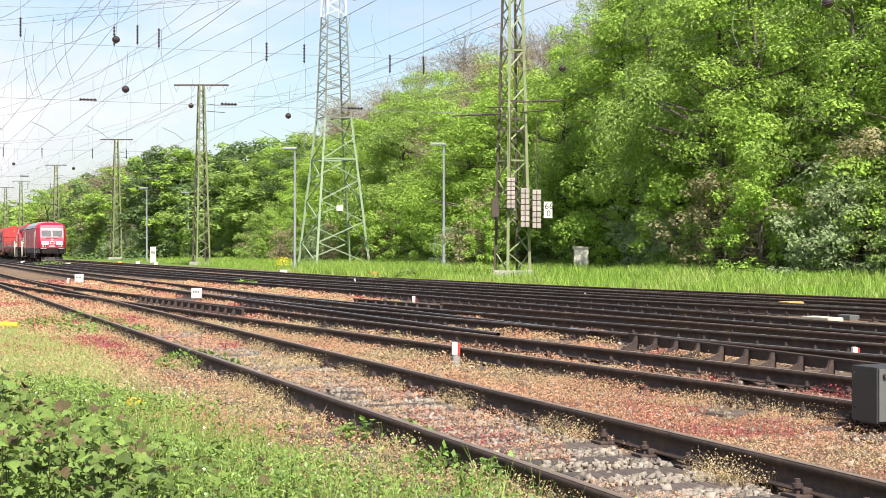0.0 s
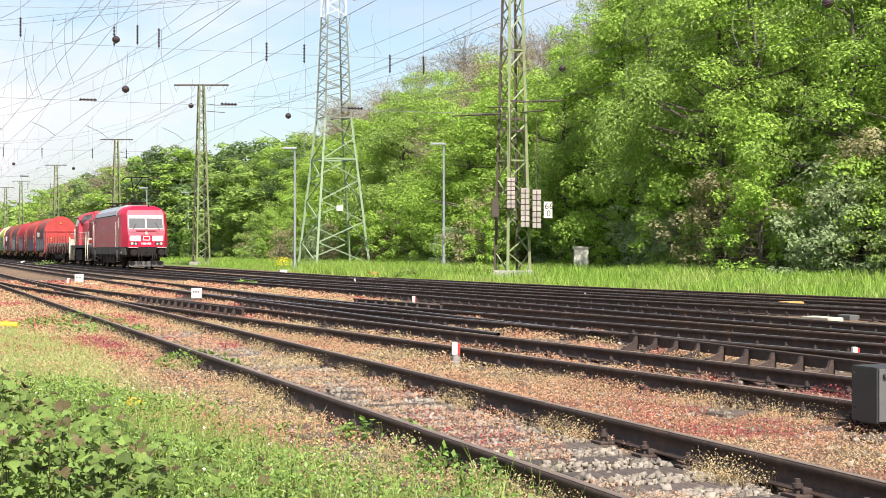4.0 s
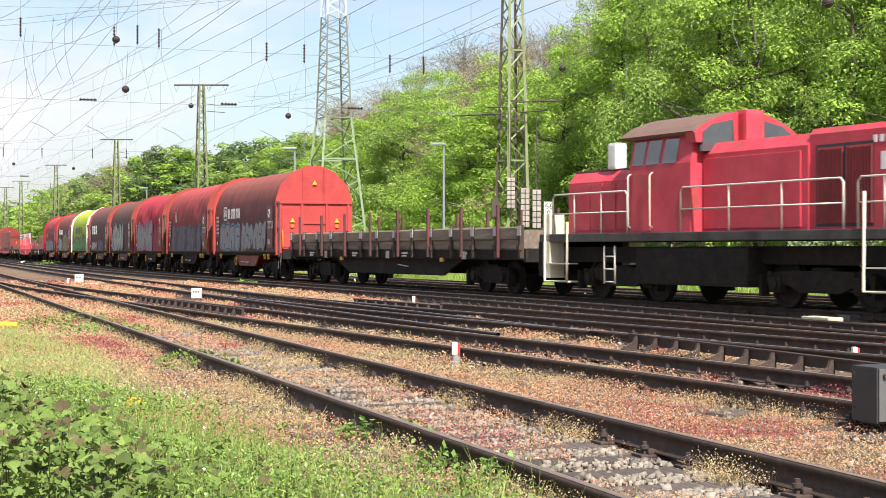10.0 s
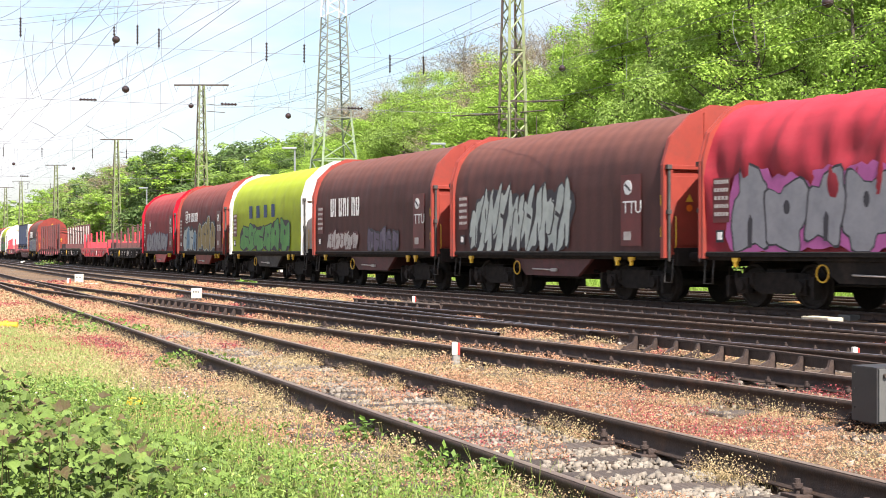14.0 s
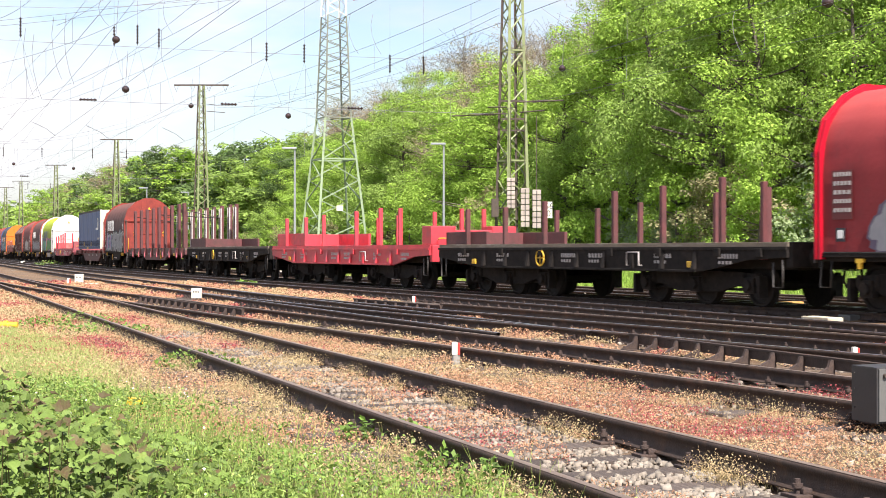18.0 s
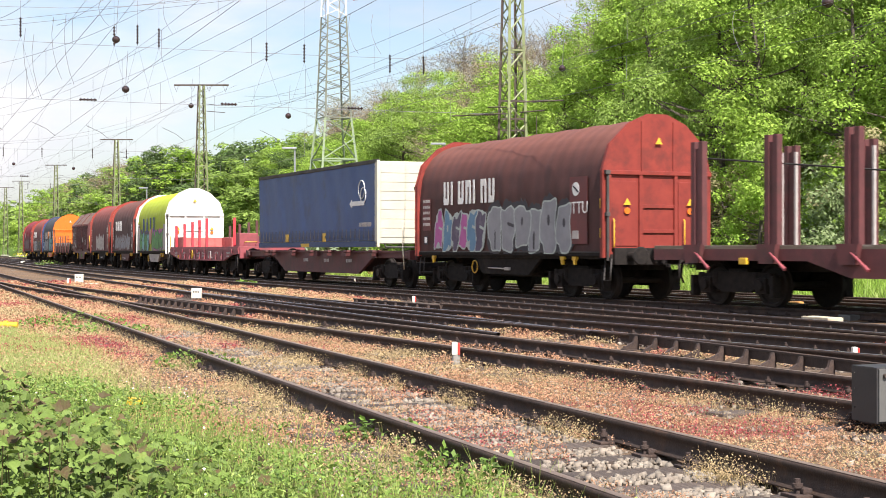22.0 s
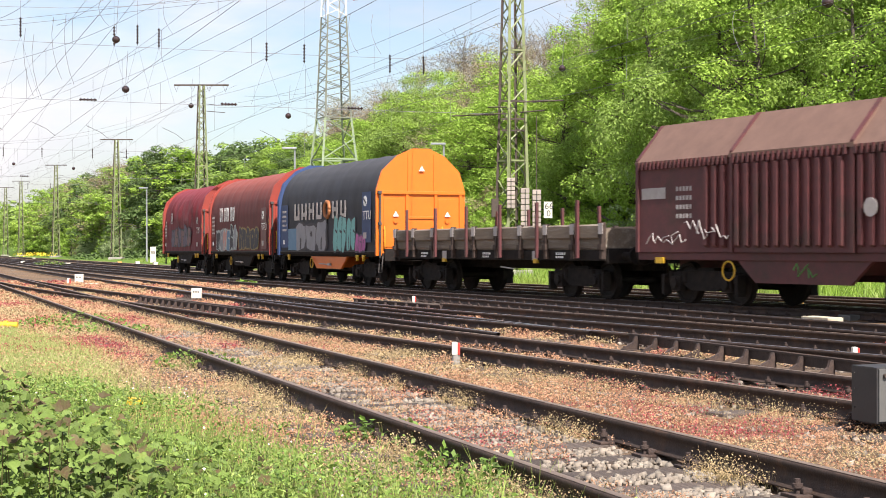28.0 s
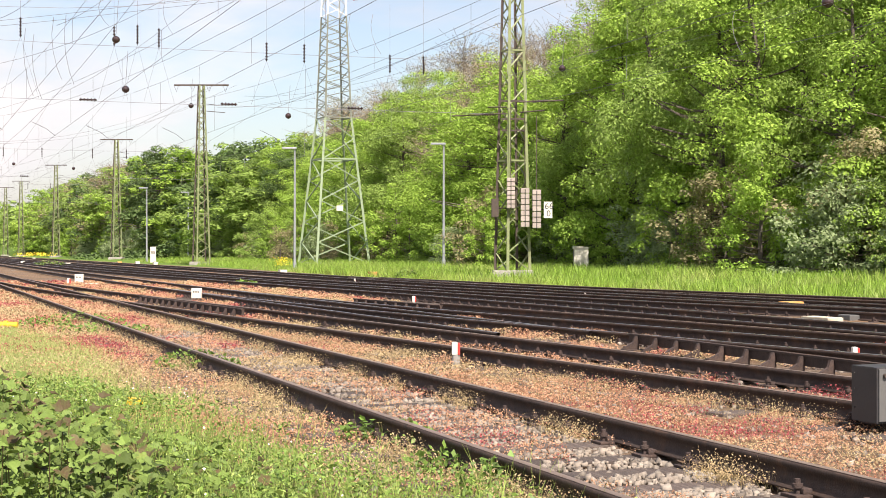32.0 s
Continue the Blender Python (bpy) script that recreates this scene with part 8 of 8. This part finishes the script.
def carpet():
    rs = np.random.RandomState(5)
    # candidate tufts over the near yard, thinned by patches; none on rails
    N = 1150000
    u = -5.5 - 62 * rs.rand(N) ** 2.25
    n = 0.2 + 12.5 * rs.rand(N)
    dense = patch(u, n, 1.7, 0) * 0.6 + patch(u, n, 0.45, 1) * 0.4
    in_a = (abs(n - 4.04) < 0.62)
    rail_a = (abs(abs(n - 4.04) - 0.74) < 0.09)
    between = (n > 4.9) & (n < 6.2 + (u + 29) * 0.08)
    left = n < 3.2
    far_out = n > np.interp(u, (-60, -29, -19.6, -11, 0), (5.4, 7.1, 8.0, 8.6, 9.5))
    keep = np.where(between, dense > 0.2, np.where(in_a, dense > 0.30 + 0.17 * smoothstep(-19, -11, u), np.where(left, (dense > 0.2) & (u < -11 + n), np.where(far_out, dense > 0.5, dense > 0.36))))
    keep &= ~rail_a & (n > 0.05 * -u)
    u, n = u[keep], n[keep]
    z = ground_z(u, n) + 0.01 + 0.11 * rs.rand(len(u)) ** 1.6 * (0.25 + patch(u, n, 0.22, 2))
    c = place(u, n, z)
    tone = patch(u, n, 0.55, 2) * 0.5 + patch(u, n, 2.6, 1) * 0.38 + rs.rand(len(u)) * 0.2
    size = np.interp(-u, (6, 30, 60), (0.0062, 0.018, 0.036))
    red = tone > 0.75
    tan = (~red) & (tone > 0.47)
    yel = ~(red | tan)
    for mask, name, label, m in ((red, "stonecrop", "low crimson stonecrop between the rails", W_RED), (tan, "dry_weeds", "low orange-tan weeds over the ballast", W_TAN), (yel, "yellow_weeds", "low yellow-olive weeds over the ballast", W_YEL)):
        stuff(name, label, "weeds", leaflets_at(rs, c[mask], size[mask], 0.6), m)
    # taller thin sprigs along the rails, with seed heads
    M = 26000
    u = -6 - 40 * rs.rand(M) ** 1.5
    side = rs.choice(4, M)
    n = np.where(side == 0, 4.04 - 0.9, np.where(side == 1, 4.04 + 0.6, np.where(side == 2, 4.04 + 0.92, 6.2))) + rs.normal(size=M) * 0.10
    n = np.where(side == 3, np.interp(u, (-60, -29, -19.6, -11, 0), (4.1, 5.35, 6.2, 6.85, 7.7)) - 0.2 + rs.normal(size=M) * 0.25, n)
    ok = (patch(u, n, 0.8, 0) > 0.5)
    u, n = u[ok], n[ok]
    h = 0.06 + 0.11 * rs.rand(len(u))
    base = place(u, n, ground_z(u, n))
    b1 = blades_at(rs, base, 0.12, 0.0022, 0.35)
    stuff("dry_stalks", "thin dry stalks along the rails", "weeds", b1, W_STRAW)
    tips = np.repeat(base, 7, 0) + np.concatenate([rs.normal(size=(len(u) * 7, 2)) * 0.035, (np.repeat(h, 7) * (0.35 + 0.8 * rs.rand(len(u) * 7)))[:, None]], 1)
    stuff("seed_heads", "pale seed heads on thin stalks", "weeds", leaflets_at(rs, tips, np.full(len(tips), 0.0062), 0.5), W_YEL)


carpet()


def herbs():
    rs = np.random.RandomState(9)
    # green herb patch before the siding
    N = 90000
    u, n = -6.2 - 9.5 * rs.rand(N), 0.3 + 3.4 * rs.rand(N)
    edge = 2.15 + 0.75 * patch(u, n, 0.8, 0) + 0.11 * (u + 8)
    ok = (n < edge + rs.normal(size=N) * 0.35) & (u + rs.normal(size=N) * 0.9 > -14) & (patch(u, n, 0.35, 1) > 0.18)
    u, n = u[ok], n[ok]
    hgt = 0.05 + 0.24 * patch(u, n, 0.7, 2) * rs.rand(len(u)) ** 0.6
    c = place(u, n, ground_z(u, n) + hgt)
    lime = rs.rand(len(u)) < 0.4
    stuff("herb_patch", "dense fresh green herbs beside the siding", "herbs", leaves_at(rs, c[~lime], np.full((~lime).sum(), 0.0155), 0.75, 0.5), W_GREEN)
    stuff("herb_patch", "pale green herbs beside the siding", "herbs", leaves_at(rs, c[lime], np.full(lime.sum(), 0.014), 0.75, 0.35), W_LIME)
    k = rs.rand(len(u)) < 0.15
    stuff("grass_blades", "thin grass blades among the herbs", "grass", blades_at(rs, place(u[k], n[k], ground_z(u[k], n[k])), 0.26, 0.004, 0.3), W_LIME)
    # fine pale grass further off
    N = 120000
    u, n = -14.0 - 14.5 * rs.rand(N), 0.5 + 2.8 * rs.rand(N)
    ok = (n < 2.3 - 0.09 * abs(u + 21) + rs.normal(size=N) * 0.25) & (patch(u, n, 1.0, 0) > 0.18)
    u, n = u[ok], n[ok]
    stuff("fine_grass", "fine pale green grass on the yard's edge", "grass", blades_at(rs, place(u, n, ground_z(u, n)), 0.11, 0.004, 0.4), W_FINE)
    # tan grass between
    N = 6000
    u, n = -9 - 7 * rs.rand(N), 1.0 + 2.2 * rs.rand(N)
    ok = patch(u, n, 0.6, 2) > 0.5
    u, n = u[ok], n[ok]
    stuff("straw_grass", "dry straw-coloured grass stalks", "grass", blades_at(rs, place(u, n, ground_z(u, n)), 0.13, 0.0025, 0.35), W_STRAW)
    # white blossoms
    u, n = -6.5 - 8 * rs.rand(90), 0.5 + 2.2 * rs.rand(90)
    stuff("white_blossoms", "scattered tiny white blossoms among the herbs", "flowers", leaves_at(rs, place(u, n, ground_z(u, n) + 0.2), np.full(90, 0.008), 0.8, 0.9), W_WHITE)
    # nettle clumps by the rail
    for k, (px, py, r, h, cnt) in enumerate(((345, 650, 0.45, 0.22, 420), (190, 590, 0.7, 0.2, 420), (130, 575, 0.8, 0.25, 500), (60, 582, 0.6, 0.16, 260), (860, 868, 0.16, 0.2, 160), (900, 850, 0.1, 0.16, 60), (680, 778, 0.3, 0.18, 220),
                                             (790, 830, 0.25, 0.16, 160), (740, 800, 0.2, 0.14, 120), (720, 493, 0.5, 0.5, 220), (430, 505, 0.5, 0.2, 160), (88, 470, 1.2, 0.5, 300))):
        x, y = spot(px, py, -0.18)
        t = thing("weed_clump", "leafy green weed clump beside a rail", "weed", "weed clumps")
        a, q = rs.rand(cnt) * 6.283, np.sqrt(rs.rand(cnt)) * r
        cc = np.stack([x + np.cos(a) * q * 1.2, y + np.sin(a) * q, -0.18 + h * rs.rand(cnt) * (1 - 0.6 * (q / r) ** 2)], 1)
        size = 0.032 if y < 30 else 0.08
        part("foliage", raw_mesh("foliage", *leaves_at(rs, cc, np.full(cnt, size), 0.8, 0.55), W_GREEN), W_GREEN, t)
        for i in range(5):
            b_ = rs.rand() * 6.283
            m = Mesh().rod((x, y, -0.22), (x + math.cos(b_) * r * 0.6, y + math.sin(b_) * r * 0.6, -0.18 + h * 0.8), 0.004 if y < 30 else 0.01, 4)
            part("stem", m, W_STRAW, t)



herbs()


LEAF_OUTLINE = [(0.0, 0.0), (0.20, -0.10), (0.42, -0.02), (0.47, 0.14), (0.40, 0.24), (0.56, 0.44), (0.40, 0.54), (0.26, 0.56), (0.20, 0.74), (0.0, 0.98)]
LEAF_OUTLINE = LEAF_OUTLINE + [(-a, b) for a, b in LEAF_OUTLINE[-2:0:-1]]


def lobed_leaf(size, fold, seed):
    """One lobed leaf, creased along its middle."""
    rs = np.random.RandomState(seed)
    vs = [(0, 0.3 * size, 0)]
    for a, b in LEAF_OUTLINE:
        vs.append((a * size * (1 + rs.normal() * 0.06), b * size, abs(a) * size * fold - b * b * size * 0.15))
    k = len(LEAF_OUTLINE)
    return vs, [(0, 1 + i, 1 + (i + 1) % k) for i in range(k)]


def brambles():
    rs = np.random.RandomState(21)
    shapes = []
    for i in range(4):
        for m, nm in ((W_LEAF, "leaf"), (W_BROWNLEAF, "young_leaf")):
            me = Mesh().add(*lobed_leaf(0.056, 0.28 + 0.1 * i, i)).data(nm)
            me.materials.append(m)
            shapes.append(me)
    for k in range(84):
        px = rs.rand() ** 1.35 * 520 - 30
        y = 6.6 + 3.4 * rs.rand()
        x = (px - 784) * y / 2700
        hmax = max(0.16, (0.62 - 0.0011 * max(px, 0)) * (0.7 + 0.5 * rs.rand()) - 0.05 * (y - 7))
        u, n = UN(x, y)
        z = float(ground_z(u, n))
        t = thing("sapling", "low leafy sapling with lobed green and reddish leaves", "sapling", "saplings in the foreground")
        m = Mesh()
        lean = Vector((rs.normal() * 0.12, rs.normal() * 0.12, 1))
        pts = [Vector((x, y, z - 0.03)) + lean * (hmax * i / 5) for i in range(6)]
        for a, b in zip(pts, pts[1:]):
            m.rod(a, b, 0.0028, 5)
        part("stem", m, W_BROWNLEAF, t)
        low = Mesh()
        for i in range(22 if px < 260 else 10):
            a = rs.rand() * 6.283
            reach = 0.02 + 0.16 * rs.rand()
            p = Vector((x, y, z)) + lean * (hmax * (0.05 + 0.85 * rs.rand())) + Vector((math.cos(a) * reach, math.sin(a) * reach, 0))
            vs, fs = lobed_leaf(0.026 + 0.045 * rs.rand(), 0.2 + 0.3 * rs.rand(), int(rs.randint(9)))
            mm = pose(p.x, p.y, p.z) @ pose(0, 0, 0, -20 + 70 * rs.rand(), -45 + 90 * rs.rand(), 0) @ pose(0, 0, 0, 0, 0, rs.rand() * 360)
            low.add([tuple(mm @ Vector(q)) for q in vs], fs)
        part("inner_foliage", low, W_LEAF, t)
        for i in range(19 if px < 230 else 8):
            f = 0.15 + 0.9 * rs.rand()
            p = Vector((x, y, z)) + lean * (hmax * min(f, 1))
            a = rs.rand() * 360
            reach = 0.03 + 0.12 * rs.rand()
            p = p + Vector((math.cos(radians(a)) * reach, math.sin(radians(a)) * reach, 0.01))
            young = f > 0.6 and rs.rand() < 0.28
            me = shapes[2 * int(rs.randint(4)) + (1 if young else 0)]
            mm = pose(p.x, p.y, p.z) @ pose(0, 0, 0, -15 + 70 * rs.rand(), -45 + 90 * rs.rand(), 0) @ pose(0, 0, 0, 0, 0, a - 90) @ Matrix.Scale(0.55 + 0.85 * rs.rand(), 4)
            part(me.name.split(".")[0], me, W_LEAF, t, at=mm)
    # one pale leaf cluster close to the lens
    t = thing("sapling", "bright yellow-green lobed leaves close to the ground", "sapling", "saplings in the foreground")
    me = Mesh().add(*lobed_leaf(0.09, 0.3, 9)).data("leaf")
    me.materials.append(W_LIME)
    for px, py, a in ((505, 872, 20), (540, 880, -40), (470, 884, 70)):
        y = 7.6
        part("leaf", me, W_LIME, t, at=pose((px - 784) * y / 2700, y, EYE[2] - (py - 443) * y / 2700, -20, 10, a))
    part("stem", Mesh().rod((-0.80, 7.7, -0.2), (-0.78, 7.62, 0.0), 0.005, 5), RUST_SHADE, t)


brambles()


def gravel():
    rs = np.random.RandomState(31)
    N = 21000
    u = -5.5 - 24 * rs.rand(N) ** 1.5
    n = 3.42 + 1.25 * rs.rand(N)
    out = rs.rand(N) < 0.22
    n = np.where(out, 2.5 + 6.5 * rs.rand(N), n)
    lane = rs.rand(N) < 0.16
    u = np.where(lane, -6 - 40 * rs.rand(N), u)
    n = np.where(lane, np.interp(u, (-40, -12), (10.4, 10.4)) + rs.normal(size=N) * 0.35, n)
    onto = abs(((u + 113.6 - 0.3) / 0.62 + 0.5) % 1 - 0.5) * 0.62 < 0.14
    ok = (abs(abs(n - 4.04) - 0.74) > 0.10) & ~(onto & (abs(n - 4.04) < 1.3) & (rs.rand(N) < 0.93))
    u, n = u[ok], n[ok]
    k = len(u)
    cube = np.array([(-1, -1, -1), (1, -1, -1), (1, 1, -1), (-1, 1, -1), (-1, -1, 1), (1, -1, 1), (1, 1, 1), (-1, 1, 1)], float)
    quads = np.array([(0, 3, 2, 1), (4, 5, 6, 7), (0, 1, 5, 4), (1, 2, 6, 5), (2, 3, 7, 6), (3, 0, 4, 7)])
    s = (0.008 + 0.017 * rs.rand(k) ** 1.7)[:, None, None]
    v = cube[None] * s * (0.55 + 0.6 * rs.rand(k, 8, 1)) * (0.7 + 0.6 * rs.rand(k, 1, 3))
    ang = rs.rand(k) * 6.283
    ca, sa = np.cos(ang)[:, None], np.sin(ang)[:, None]
    tilt = rs.normal(size=(k, 1)) * 0.5
    x, y, z = v[..., 0], v[..., 1], v[..., 2]
    y, z = y * np.cos(tilt) - z * np.sin(tilt), y * np.sin(tilt) + z * np.cos(tilt)
    x, y = x * ca - y * sa, x * sa + y * ca
    c = place(u, n, ground_z(u, n) + 0.008 + 0.015 * rs.rand(k))
    v = np.stack([x, y, z], -1) + c[:, None, :]
    f = (quads[None] + (np.arange(k) * 8)[:, None, None]).reshape(-1, 4)
    stuff("ballast", "loose grey and buff ballast stones", "stones", (v.reshape(-1, 3), f), STONE)


gravel()


def far_grass():
    rs = np.random.RandomState(41)
    N = 60000
    u = -30 - 150 * rs.rand(N) ** 1.3
    n0 = np.interp(u, (-150, -125, -60, -45, -30), (25.5, 25.0, 21.2, 22.6, 24.4))
    n = n0 + (37.5 - n0) * rs.rand(N)
    z = ground_z(u, n)
    tall = 0.22 + 0.30 * patch(u, n, 3.0, 0)
    v, f = blades_at(rs, place(u, n, z), 1.0, 0.035, 0.25)
    base = np.repeat(place(u, n, z), 3, 0)
    v = base + (v - base) * np.repeat(tall, 3)[:, None] * np.array([1.6, 1.6, 1])
    stuff("meadow_grass", "long bright green grass along the wood's edge", "grass", (v, f), FARGRASS)
    x, y = -11.57, 110.0
    c = np.stack([x + rs.normal(size=260) * 0.28, y + rs.normal(size=260) * 0.35, 0.1 + rs.rand(260) * 0.6], 1)
    stuff("yellow_broom", "yellow flowering broom at the edge of the grass", "flowers", leaves_at(rs, c, np.full(260, 0.05), 0.6, 0.6), W_FLOWER)
    c = np.stack([-70 + rs.normal(size=300) * 1.4, 262 + rs.normal(size=300) * 3, 0.2 + rs.rand(300) * 0.6], 1)
    stuff("yellow_broom", "yellow flowering broom far along the line", "flowers", leaves_at(rs, c, np.full(300, 0.12), 0.6, 0.6), W_FLOWER)


FARGRASS = mat("bright_meadow_grass", (0.29, 0.43, 0.065), (0.19, 0.33, 0.042), 0.5, 0.55, 0, 0, 1, (0.38, 0.42, 0.13), 0.25, 0.56, 0.4, True, 0.35, 0.4)
far_grass()


# ---------------------------------------------------------------- sleepers and fastenings
def lay_sleepers():
    for t, pts, (u0, u1), which in LAYING:
        seg = np.linalg.norm(np.diff(pts, axis=0), axis=1)
        d = np.concatenate([[0], np.cumsum(seg)])
        for q in np.arange(0.3, d[-1], 0.62):
            x, y = float(np.interp(q, d, pts[:, 0])), float(np.interp(q, d, pts[:, 1]))
            u, n = UN(x, y)
            if not u0 < u < u1:
                continue
            x2, y2 = float(np.interp(q + 0.2, d, pts[:, 0])), float(np.interp(q + 0.2, d, pts[:, 1]))
            a = math.degrees(math.atan2(y2 - y, x2 - x)) + random.uniform(-1.2, 1.2)
            m = pose(x, y, -0.172 + random.uniform(-0.008, 0.004), 0, 0, a)
            part("sleeper", SLEEPER, TIMBER, t, at=m)
            for sgn in which:
                part("fastening", FASTENING, CLAMP, t, at=m @ pose(0, sgn * 0.74, 0.002, 0, 0, 90))


lay_sleepers()


# ---------------------------------------------------------------- what moves
def motions():
    for ob, s, base in MOVING:
        walk(ob, [(i * 0.5, stand(s + run_of(i * 0.5), base)) for i in range(65)])
    for wheel, a, r in TURNING:
        rate = 24.0 if r < 0.6 else 18.0
        walk(wheel, [(i / rate, pose(a, 0, r, 0, math.degrees(run_of(i / rate) / r) % 360, 0)) for i in range(int(32 * rate) + 1)])


motions()
